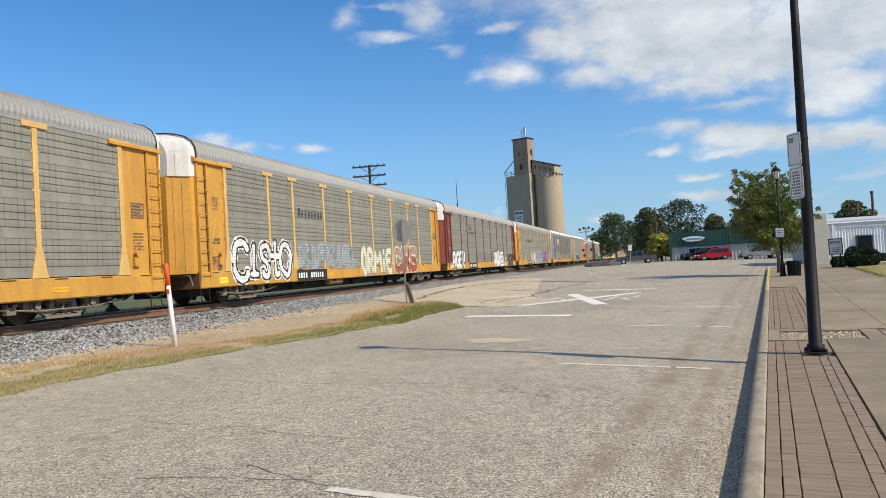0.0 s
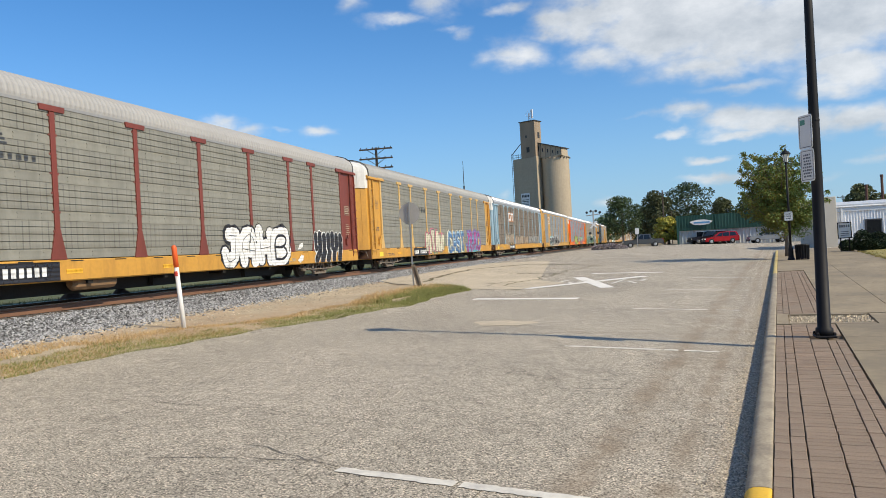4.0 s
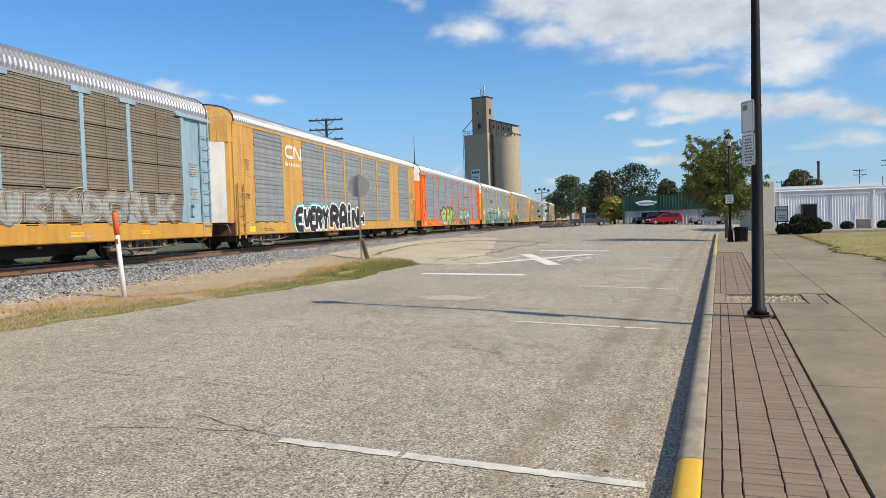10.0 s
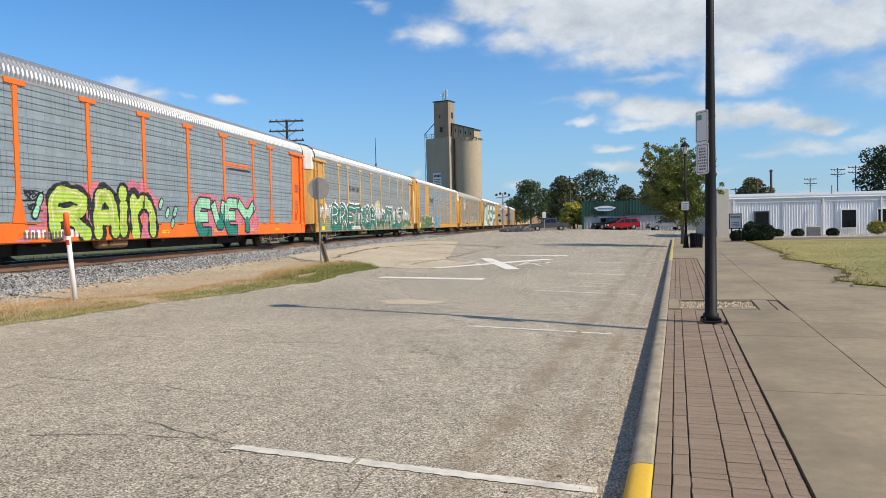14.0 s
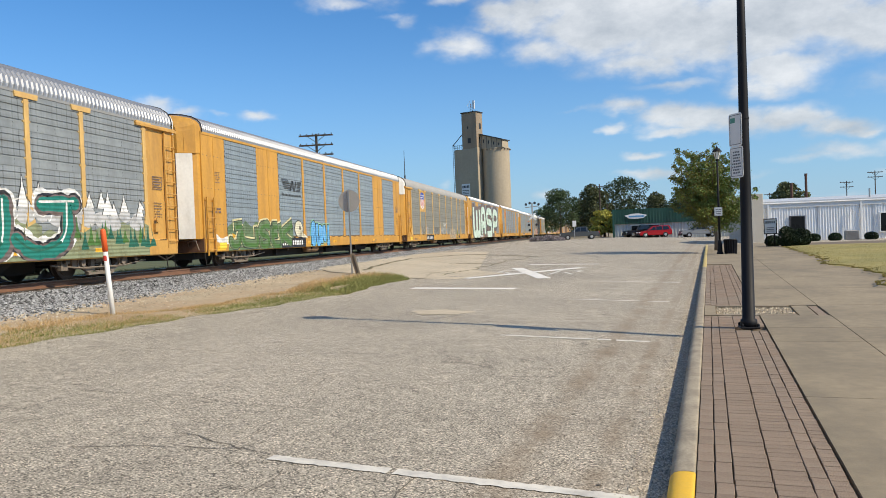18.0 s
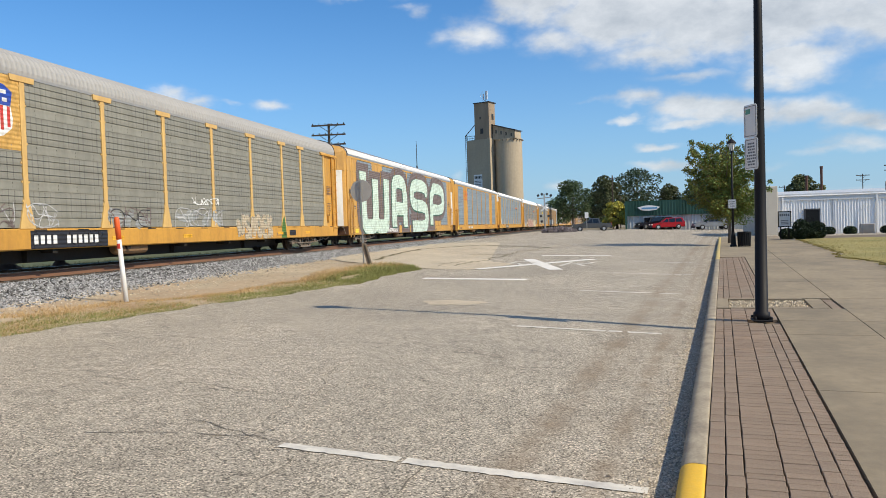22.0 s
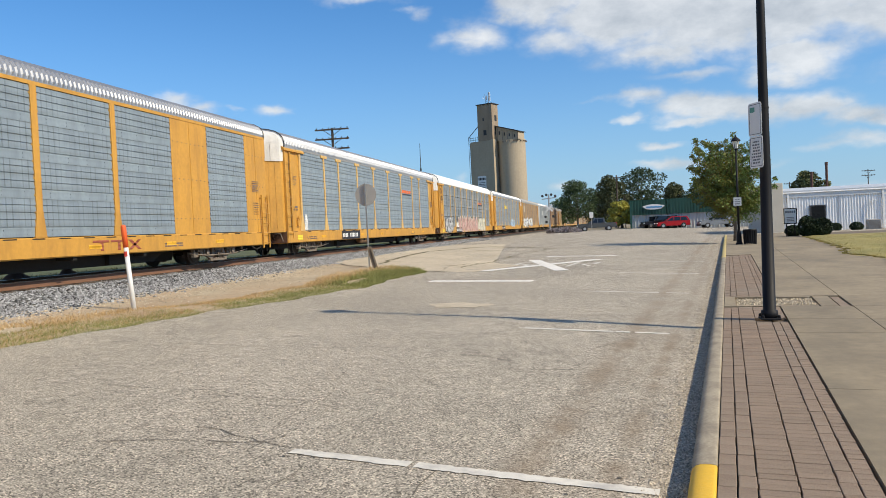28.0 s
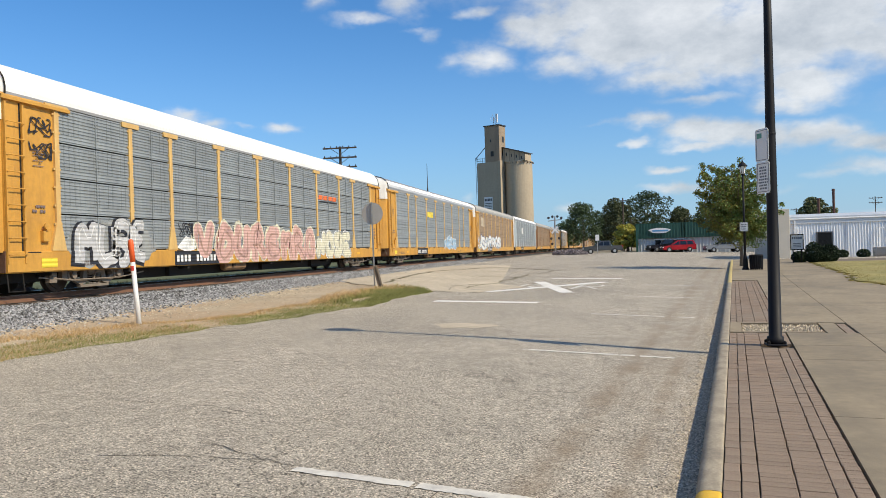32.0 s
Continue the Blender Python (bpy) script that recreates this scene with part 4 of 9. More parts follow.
ROOF = {"grey": mat("grey_roof_sheet", (0.31, 0.31, 0.305), 0.6, 0.2, 0.12, 0.6, dirt=0.4, dirt_color=(0.27, 0.26, 0.24), dirt_scale=(1, 0.6, 1)),
        "silver": mat("galvanised_roof_sheet", (0.35, 0.36, 0.38), 0.42, 0.55, 0.1, 0.6, dirt=0.3, dirt_color=(0.36, 0.36, 0.36), dirt_scale=(1, 0.6, 1)),
        "pale": mat("dull_pale_roof_sheet", (0.37, 0.36, 0.345), 0.75, 0.1, 0.08, 0.6, dirt=0.4, dirt_color=(0.36, 0.34, 0.31), dirt_scale=(1, 0.6, 1)),
        "white": mat("white_roof_sheet", (0.80, 0.80, 0.78), 0.6, 0.0, 0.06, 0.6, dirt=0.3, dirt_color=(0.5, 0.48, 0.44), dirt_scale=(1, 0.5, 1))}
# near-black grime, also laid as strips of shade in sill slots and door gaps
M_UNDER = mat("underframe_grime_and_gap_shade", (0.022, 0.019, 0.016), 0.9, 0, 0.3, 2.0)
M_TANK = mat("rusty_tank_paint", (0.30, 0.175, 0.085), 0.8, 0, 0.25, 3.0, dirt=0.6, dirt_color=(0.10, 0.07, 0.05), dirt_scale=(3, 3, 3))
M_TRUCK = mat("truck_grime", (0.23, 0.19, 0.15), 0.85, 0.1, 0.3, 3.0, dirt=0.5, dirt_color=(0.16, 0.10, 0.06), dirt_scale=(4, 4, 4))
M_RUST = mat("rusty_end_sill", (0.15, 0.075, 0.042), 0.9, 0, 0.3, 3.0, 0.3, 30, dirt=0.6, dirt_color=(0.05, 0.04, 0.035), dirt_scale=(3, 3, 2))
M_WHEEL = mat("wheel_steel", (0.10, 0.075, 0.06), 0.6, 0.5, 0.25, 4.0)
M_ENDWHITE = mat("white_end_paint", (0.70, 0.69, 0.66), 0.6, 0, 0.08, 0.8, dirt=0.55, dirt_color=(0.4, 0.38, 0.34), dirt_scale=(2, 2, 0.6))
SPRAY = {n: mat("spray_" + n, c, 0.55, 0, 0.06, 1.5, dirt=0.1, dirt_color=[k * 0.8 for k in c], dirt_scale=(2, 2, 1)) for n, c in {
    "white": (0.80, 0.80, 0.78), "black": (0.02, 0.02, 0.025), "mint": (0.60, 0.73, 0.63), "iron": (0.05, 0.055, 0.06), "rust_patch": (0.42, 0.20, 0.09), "denim": (0.07, 0.18, 0.38), "sage": (0.25, 0.28, 0.16), "violet": (0.19, 0.13, 0.38), "plum": (0.30, 0.06, 0.20), "aqua": (0.30, 0.62, 0.42), "pine": (0.02, 0.13, 0.085), "brick": (0.33, 0.09, 0.05), "brick_pale": (0.40, 0.25, 0.20), "lime": (0.42, 0.58, 0.09), "teal": (0.015, 0.20, 0.155), "cream": (0.66, 0.63, 0.48),
    "red": (0.55, 0.05, 0.035), "blue": (0.12, 0.42, 0.78), "pale_blue": (0.33, 0.50, 0.66), "magenta": (0.38, 0.06, 0.25), "green": (0.07, 0.17, 0.035), "pink": (0.60, 0.37, 0.32), "grey": (0.20, 0.19, 0.19),
    "cyan": (0.06, 0.55, 0.62), "orange": (0.80, 0.16, 0.03), "yellow": (0.80, 0.62, 0.05), "navy": (0.03, 0.05, 0.2), "umber": (0.17, 0.13, 0.12), "amber": (0.60, 0.35, 0.09), "straw": (0.66, 0.60, 0.34), "royal": (0.02, 0.07, 0.40), "sand": (0.50, 0.42, 0.30), "rose": (0.58, 0.17, 0.24), "silver": (0.50, 0.50, 0.50), "slate": (0.30, 0.31, 0.30), "moss": (0.13, 0.20, 0.10), "amber_tape": (0.80, 0.42, 0.03), "tan": (0.36, 0.27, 0.18), "purple": (0.20, 0.12, 0.42)}.items()}

for _m in SPRAY.values():              # sprayed over ribbed sheets: relief of the ribs, thin and worn in places
    _N, _L, _b = _m.node_tree.nodes.new, _m.node_tree.links.new, _m.node_tree.nodes["Principled BSDF"]
    _tc, _w, _bp, _n, _r = _N("ShaderNodeTexCoord"), _N("ShaderNodeTexWave"), _N("ShaderNodeBump"), _N("ShaderNodeTexNoise"), _N("ShaderNodeMapRange")
    _w.bands_direction, _w.wave_profile = "Z", "SIN"
    _w.inputs["Scale"].default_value = 3.0
    _L(_tc.outputs["Object"], _w.inputs["Vector"])
    _bp.inputs["Distance"].default_value, _bp.inputs["Strength"].default_value = 0.02, 0.55
    _L(_w.outputs["Fac"], _bp.inputs["Height"])
    _L(_bp.outputs[0], _b.inputs["Normal"])
    _n.inputs["Scale"].default_value, _n.inputs["Detail"].default_value, _n.inputs["Roughness"].default_value = 3.0, 6, 0.7
    _L(_tc.outputs["Object"], _n.inputs["Vector"])
    for _k, _v in (("From Min", 0.30), ("From Max", 0.52), ("To Min", 0.55), ("To Max", 1.0)):
        _r.inputs[_k].default_value = _v
    _L(_n.outputs["Fac"], _r.inputs["Value"])
    _L(_r.outputs[0], _b.inputs["Alpha"])

P_POSTS = [2.05, 4.87, 6.79, 9.61, 12.43, 15.28, 18.12, 20.93, 22.87, 25.65]
N_POSTS = [(2.1, 4.75), (6.83, 9.53), (9.63, 12.35), (12.45, 15.2), (15.3, 18.05), (18.15, 20.85), (22.95, 25.6)]
SLIM = [(b + c) / 2 for (a, b), (c, d) in zip(N_POSTS, N_POSTS[1:]) if c - b < 0.3]
SHARED = {}


def shared(key, make):
    if key not in SHARED:
        SHARED[key] = make()
    return SHARED[key]


def panel_mesh(w, h, key, slatted=False):
    """One pressed sheet, centred, facing +x: shallow ribs with a plain band above them, or deep slats."""
    def make():
        band = 0 if slatted else 0.21 * min(1, h / 0.86)
        low, top = -h / 2 + band, h / 2
        n = max(3, round((top - low) / (0.085 if slatted else 0.155)))
        d = 0.016 if slatted else 0.019
        prof = [] if slatted else [(0.010, -h / 2), (0.010, low - 0.012), (0.0, low - 0.004)]
        for i in range(n):
            p = (top - low) / n
            a = low + p * i
            prof += [(0.0, a), (0.0, a + p * 0.40), (d, a + p * 0.50), (d * 0.8, a + p * 0.80)] if slatted else [(0.0, a), (0.0, a + p * 0.15), (d, a + p * 0.19), (d * 0.75, a + p * 0.55), (0.004, a + p * 0.97)]
        prof.append((0.0, top))
        s = Mesh().grid([-w / 2, w / 2], list(range(len(prof))), lambda y, i: (prof[i][0], y, prof[i][1]))
        s.face([(-0.03, -w / 2, -h / 2), (-0.03, w / 2, -h / 2), (0, w / 2, -h / 2), (0, -w / 2, -h / 2)])
        s.face([(-0.03, -w / 2, h / 2), (0, -w / 2, h / 2), (0, w / 2, h / 2), (-0.03, w / 2, h / 2)])
        if slatted:
            s.box(0.0, 0.028, -0.015, 0.015, -h / 2 + 0.02, h / 2)
        else:
            k = max(2, int(w / 0.55))
            for i in range(k):
                yy = -w / 2 + w * (i + 0.5) / k
                s.box(0.008, 0.022, yy - 0.014, yy + 0.014, low - 0.07, low - 0.042)
                s.box(0.008, 0.020, yy - 0.012, yy + 0.012, low - 0.16, low - 0.138)
            for i in range(n):          # rib ends folded out beside the post
                z = low + (top - low) * (i + 0.55) / n
                s.box(0.004, 0.030, -w / 2 + 0.005, -w / 2 + 0.035, z - 0.035, z + 0.035)
        return s.data("panel", SHEET[key])
    return shared(("panel", round(w, 2), round(h, 2), key, slatted), make)


def roof_z(z, base, top=5.36):
    """Roof heights between the eave and the crown over the rail."""
    return base + (z - 4.53) / 0.92 * (top - base)


def roof_mesh(length, key, base):
    def make():
        half = [(1.50, 4.53), (1.505, 4.66), (1.47, 4.86), (1.36, 5.06), (1.14, 5.24), (0.8, 5.36), (0.4, 5.43), (0.0, 5.45)]
        half = [(x, roof_z(z, base, 5.46 if key == "white" else 5.36)) for x, z in half]
        prof = half + [(-x, z) for x, z in reversed(half[:-1])]
        n = round(length / 0.16)
        s = Mesh()
        rib = 0.006 if key == "white" else (0.012 if key == "pale" else 0.030)
        ys = []
        for i in range(n):
            a = i * length / n
            ys += [(a, 0.0), (a + 0.056, 0.0), (a + 0.092, rib), (a + 0.118, rib)]
        ys.append((length, 0.0))

        def at(y, j):
            x, z = prof[j]
            k = 0.0 if j in (0, len(prof) - 1) else y[1]
            return (x * (1 + k / 1.6), y[0], z + k)
        s.grid(ys, list(range(len(prof))), at)
        for y, flip in ((0, 1), (length, 0)):
            pts = [(x, y, z) for x, z in prof]
            s.face(pts if flip else list(reversed(pts)))
        return s.data("roof", ROOF[key])
    return shared(("roof", round(length, 2), key, base), make)


def post_mesh(key, h0, h1):
    """A side post with a T head and a flared foot."""
    def make():
        s = Mesh()
        s.prism([(-0.075, h0 + 0.7), (0.075, h0 + 0.7), (0.075, h1 - 0.14), (-0.075, h1 - 0.14)], "x", 1.44, 1.53)
        s.prism([(-0.24, h0), (0.24, h0), (0.075, h0 + 0.7), (-0.075, h0 + 0.7)], "x", 1.44, 1.535)
        s.prism([(-0.36, h1 - 0.13), (0.36, h1 - 0.13), (0.38, h1), (-0.38, h1)], "x", 1.44, 1.545)
        for i in range(7):
            z = h0 + 0.62 + i * 0.44
            for k in (-0.1, 0.1):
                s.box(1.48, 1.522, k - 0.022, k + 0.022, z, z + 0.045)
        return s.data("post", M_POSTPALE if key in ("yellow", "tan") else FRAME[key])
    return shared(("post", key, h0, h1), make)


def slim_post_mesh(key, h0, h1):
    def make():
        s = Mesh().prism([(-0.19, h0), (0.19, h0), (0.10, h0 + 0.62), (-0.10, h0 + 0.62)], "x", 1.44, 1.527)
        s.box(1.44, 1.525, -0.10, 0.10, h0 + 0.62, h1)
        for i in range(9):
            z = h0 + 0.2 + i * (h1 - h0 - 0.4) / 8
            s.box(1.49, 1.512, -0.13, -0.09, z - 0.02, z + 0.02).box(1.49, 1.512, 0.09, 0.13, z - 0.02, z + 0.02)
        return s.data("post", FRAME[key])
    return shared(("slim", key, h0, h1), make)


def ladder_mesh(key, z0, z1, w=0.5):
    def make():
        s = Mesh()
        for y in (0, w):
            s.box(1.50, 1.55, y - 0.025, y + 0.025, z0, z1)
            for z in (z0 + 0.45, z1 - 0.15):
                s.box(1.40, 1.52, y - 0.02, y + 0.02, z, z + 0.05)
        n = int((z1 - z0) / 0.37)
        for i in range(n):
            z = z0 + 0.2 + i * 0.37
            s.tube([(1.56, 0, z), (1.60, 0.03, z), (1.60, w - 0.03, z), (1.56, w, z)], 0.014, 5)
        return s.data("ladder", FRAME[key])
    return shared(("ladder", key, z0, z1), make)


def end_mesh(key, z0, z1, depth):
    """The folding end door, canted at both sides."""
    def make():
        s = Mesh().prism([(-1.5, depth), (-1.42, depth - 0.5), (-0.85, 0), (0.85, 0), (1.42, depth - 0.5), (1.5, depth)][::-1], "z", z0, z1)
        return s.data("end_door", M_ENDWHITE if key == "top" else FRAME[key])
    return shared(("end", key, z0, z1, depth), make)


def fold_mesh(key):
    """One upright fold of the end door."""
    return shared(("fold", key), lambda: Mesh().box(-0.028, 0.028, -0.035 if key == "blue" else -0.012, 0.01, 1.0, 3.95).data("door_fold", FRAME[key]))


def crown_mesh(key, base, fluted):
    """The rounded head of the end wall, drawn in from the roof's outline to the canted door below."""
    def make():
        half = [(1.49, 3.95), (1.49, 4.66), (1.45, 4.86), (1.34, 5.05), (1.12, 5.22), (0.78, 5.33), (0.4, 5.40), (0.0, 5.42)]
        half = [(x, roof_z(z, base) if z > 4 else z) for x, z in half]
        full = half + [(-x, z) for x, z in reversed(half[:-1])]
        s = Mesh()
        rings = [[(x, 0.62, z) for x, z in full], [(min(1.42, abs(x)) * (1 if x > 0 else -1), 0.34, z - 0.02) for x, z in full], [(x * 0.62, 0.0, z if z < 4 else z - 0.10 - 0.05 * abs(x)) for x, z in full]]
        for p, q in zip(rings, rings[1:]):
            for i in range(len(full) - 1):
                s.face((p[i], p[i + 1], q[i + 1], q[i]))
        for sd in (-1, 1):              # upright folds
            for a in (0.12, 0.31, 0.50, 0.69, 0.88) if fluted else (0.4,):
                s.box(-0.02, 0.02, -0.03 if fluted else -0.012, 0.02, 3.95, 4.62, Matrix.Translation((sd * (0.93 + 0.49 * a), 0.34 * a, 0)) @ Matrix.Rotation(sd * 0.61, 4, "Z"))
        s.face(rings[-1])
        s.face([rings[0][0], rings[1][0], rings[2][0], rings[2][-1], rings[1][-1], rings[0][-1]])
        return s.data("end_crown", M_ENDWHITE if key == "top" else FRAME[key])
    return shared(("crown", key, base, fluted), make)


def trim_mesh(base):
    def make():
        half = [(1.52, 4.5), (1.53, 4.68), (1.49, 4.9), (1.38, 5.1), (1.15, 5.28), (0.8, 5.40), (0.4, 5.47), (0.0, 5.49)]
        half = [(x, roof_z(z, base)) for x, z in half]
        full = half + [(-x, z) for x, z in reversed(half[:-1])]
        return Mesh().tube([(x, 0, z) for x, z in full], 0.02, 5).data("roof_trim", M_UNDER)
    return shared(("trim", base), make)


def wheelset_mesh():
    def make():
        s = Mesh()
        for x in (-0.76, 0.76):
            sg = 1 if x > 0 else -1
            for a, b, r0, r1 in ((x - 0.07 * sg, x - 0.04 * sg, 0.445, 0.42), (x - 0.04 * sg, x + 0.06 * sg, 0.42, 0.415)):
                s.tube([(a, 0, 0), (b, 0, 0)], [r0, r1], 20)
            s.tube([(x + 0.06 * sg, 0, 0), (x + 0.09 * sg, 0, 0)], [0.33, 0.31], 20)
            for k in range(3):
                t = k * 2.09
                s.box(x + 0.06 * sg, x + 0.10 * sg, -0.04, 0.04, 0.1, 0.30, Matrix.Rotation(t, 4, "X"))
        s.tube([(-1.05, 0, 0), (1.05, 0, 0)], 0.09, 10)
        return s.data("wheelset", M_WHEEL)
    return shared(("wheels",), make)


def truck_mesh():
    """Two cast side frames with a spring window each, bearing caps, coil springs and the bolster between them."""
    def make():
        s = Mesh()
        half = [(0.36, 0.62), (0.36, 0.54), (0.62, 0.52), (0.70, 0.44), (0.70, 0.34), (0.80, 0.30), (1.12, 0.30), (1.18, 0.36), (1.18, 0.54), (1.10, 0.60), (0.86, 0.62), (0.55, 0.68)]
        for x in (-1.26, 1.14):
            for g in (-1, 1):
                ring = [(g * a, b) for a, b in half]
                s.prism(ring if g > 0 else ring[::-1], "x", x, x + 0.12)
                leg = [(g * a, b) for a, b in ((0.28, 0.22), (0.52, 0.16), (0.80, 0.30), (0.70, 0.40), (0.46, 0.28), (0.38, 0.56), (0.26, 0.56))]
                s.prism(leg if g > 0 else leg[::-1], "x", x + 0.01, x + 0.11)
                y = 0.86 * g
                s.tube([(x - 0.03, y, 0.42), (x + 0.15, y, 0.42)], 0.15, 12)
                s.tube([(x - 0.10, y, 0.42), (x + 0.22, y, 0.42)], [0.09, 0.09], 10)
            s.box(x, x + 0.12, -0.54, 0.54, 0.10, 0.17).box(x, x + 0.12, -0.40, 0.40, 0.60, 0.69)
            for y in (-0.17, 0, 0.17):
                for k in range(5):
                    s.tube([(x + 0.06, y, 0.18 + k * 0.055), (x + 0.06, y, 0.205 + k * 0.055)], 0.072, 8)
            s.box(x - 0.03, x + 0.15, -0.27, 0.27, 0.45, 0.60)
        s.box(-1.1, 1.1, -0.2, 0.2, 0.40, 0.62)
        return s.data("truck_frame", M_TRUCK)
    return shared(("truck",), make)


STROKES = {
    "w": [[(0, 1), (0, .12), (.1, 0), (.40, 0), (.5, .12), (.5, .90)], [(.5, .12), (.6, 0), (.9, 0), (1, .12), (1, .94)]], "a": [[(0, 0), (0, .86), (.16, 1), (.80, 1), (1, .84), (1, 0)], [(0, .40), (1, .40)]],
    "s": [[(1, .84), (.88, 1), (.15, 1), (0, .86), (0, .64), (.15, .52), (.85, .50), (1, .38), (1, .12), (.86, 0), (0, 0)]], "p": [[(0, 0), (0, 1), (.78, 1), (1, .86), (1, .56), (.8, .42), (0, .42)]],
    "i": [[(.5, 0), (.5, .66)], [(.42, .88), (.58, .95)]], "!": [[(.6, .35), (.7, 1)], [(.45, 0), (.5, .08)]], "t": [[(.5, 1), (.5, .15), (.65, 0), (.95, .1)], [(0, .62), (1, .68)]], "n": [[(0, 0), (0, 1)], [(0, .75), (.5, 1), (1, .7), (1, 0)]],
    "A": [[(0, 0), (0, .7), (.3, 1), (.7, 1), (1, .7), (1, 0)], [(0, .42), (1, .42)]], "B": [[(0, 0), (0, 1), (.75, 1), (1, .8), (.75, .54), (0, .54)], [(.75, .54), (1, .28), (.75, 0), (0, 0)]],
    "Q": [[(0, 0), (0, .8), (.2, 1), (.8, 1), (1, .8), (1, 0)], [(0, .42), (1, .42)]], "Z": [[(0, .95), (1, 1), (.1, .1), (1, 0)]],
    "C": [[(1, .82), (.75, 1), (.25, 1), (0, .75), (0, .25), (.25, 0), (.75, 0), (1, .18)]], "D": [[(0, 0), (0, 1), (.6, 1), (1, .7), (1, .3), (.6, 0), (0, 0)]],
    "E": [[(1, 1), (0, 1), (0, 0), (1, 0)], [(0, .52), (.8, .52)]], "G": [[(1, .82), (.7, 1), (.25, 1), (0, .75), (0, .25), (.25, 0), (1, 0), (1, .48), (.6, .48)]],
    "H": [[(0, 0), (0, 1)], [(1, 0), (1, 1)], [(0, .5), (1, .5)]], "I": [[(.5, 0), (.5, 1)], [(.2, 0), (.8, 0)]], "J": [[(.8, 1), (.8, .2), (.55, 0), (.2, 0), (0, .3)], [(.4, 1), (1, 1)]],
    "K": [[(0, 0), (0, 1)], [(1, 1), (.05, .48), (1, 0)]], "L": [[(0, 1), (0, 0), (1, 0)]], "M": [[(0, 0), (.05, 1), (.5, .4), (.95, 1), (1, 0)]], "N": [[(0, 0), (0, 1), (1, 0), (1, 1)]],
    "O": [[(.3, 0), (0, .3), (0, .7), (.3, 1), (.7, 1), (1, .7), (1, .3), (.7, 0), (.3, 0)]], "P": [[(0, 0), (0, 1), (.7, 1), (1, .78), (.7, .46), (0, .46)]],
    "R": [[(0, 0), (0, 1), (.7, 1), (1, .78), (.7, .5), (0, .5)], [(.45, .5), (1, 0)]], "S": [[(1, .86), (.8, 1), (.15, 1), (0, .78), (.15, .55), (.85, .48), (1, .25), (.85, 0), (.1, 0), (0, .12)]],
    "T": [[(.5, 0), (.5, 1)], [(0, 1), (1, 1)]], "U": [[(0, 1), (0, .2), (.25, 0), (.75, 0), (1, .2), (1, 1)]], "V": [[(0, 1), (.5, 0), (1, 1)]], "W": [[(0, 1), (0, 0), (.5, 0), (.5, .86)], [(.5, 0), (1, 0), (1, 1)]],
    "Y": [[(0, 1), (.5, .5), (1, 1)], [(.5, .5), (.5, 0)]], "F": [[(0, 0), (0, 1), (1, 1)], [(0, .52), (.75, .52)]]}


SIDE = {}                              # each car's body kind and posts, for paint that lies on its side


def chaikin(line, times=2):
    """Rounded corners for a drawn line; closed lines stay closed."""
    closed = len(line) > 3 and line[0] == line[-1]
    for _ in range(times):
        out = [] if closed else [line[0]]
        for p, q in zip(line, line[1:]):
            out += [(p[0] * 0.75 + q[0] * 0.25, p[1] * 0.75 + q[1] * 0.25), (p[0] * 0.25 + q[0] * 0.75, p[1] * 0.25 + q[1] * 0.75)]
        line = out + [out[0]] if closed else out + [line[-1]]
    return line


def cut(poly, axis, at):
    """A flat outline split by a line across axis 0 or 1."""
    lo, hi = [], []
    for p, q in zip(poly, poly[1:] + poly[:1]):
        (lo if p[axis] <= at else hi).append(p)
        if (p[axis] - at) * (q[axis] - at) < 0:
            t = (at - p[axis]) / (q[axis] - p[axis])
            c = (p[0] + (q[0] - p[0]) * t, p[1] + (q[1] - p[1]) * t)
            lo.append(c)
            hi.append(c)
    return [k for k in (lo, hi) if len(k) > 2]


def side_x(kind, y, z):
    """How far the car's side stands out at a place on it."""
    if z < 1.03:
        return 1.534
    if kind == "post":
        if y < 2.02 or y > 25.68:
            return 1.494
        d = min(abs(y - p) for p in P_POSTS)
        return 1.539 if d < 0.08 or (d < 0.25 - (z - 1.03) * 0.24 and z < 1.73) else 1.513
    d = min(abs(y - p) for p in SLIM)
    return 1.531 if d < 0.10 or (d < 0.19 - (z - 1.03) * 0.145 and z < 1.65) else 1.516


def lay(s, car, poly, lift, riser=False):
    """Paint one flat outline (y, z) onto the side, stepping over sill and posts."""
    kind, lines = SIDE[car.name]
    polys = [poly]
    zs = [p[1] for p in poly]
    ys = [p[0] for p in poly]
    if min(zs) < 1.03 < max(zs):
        polys = [k for p in polys for k in cut(p, 1, 1.03)]
    if min(zs) < 1.73 < max(zs):
        polys = [k for p in polys for k in cut(p, 1, 1.73)]
    for at in lines:
        if min(ys) < at < max(ys):
            polys = [k for p in polys for k in cut(p, 0, at)]
    edges, count = {}, len(polys)
    for p in polys:
        cy, cz = sum(k[0] for k in p) / len(p), sum(k[1] for k in p) / len(p)
        x = side_x(kind, cy, cz) + lift
        s.face([(x, k[0], k[1]) for k in p])
        if riser and len(polys) > 1:
            for q, r in zip(p, p[1:] + p[:1]):
                key = tuple(sorted(((round(q[0], 5), round(q[1], 5)), (round(r[0], 5), round(r[1], 5)))))
                if key in edges and abs(edges[key] - x) > 0.001:
                    s.face([(x, *key[0]), (x, *key[1]), (edges[key], *key[1]), (edges[key], *key[0])])
                    count += 1
                edges[key] = x
    return count


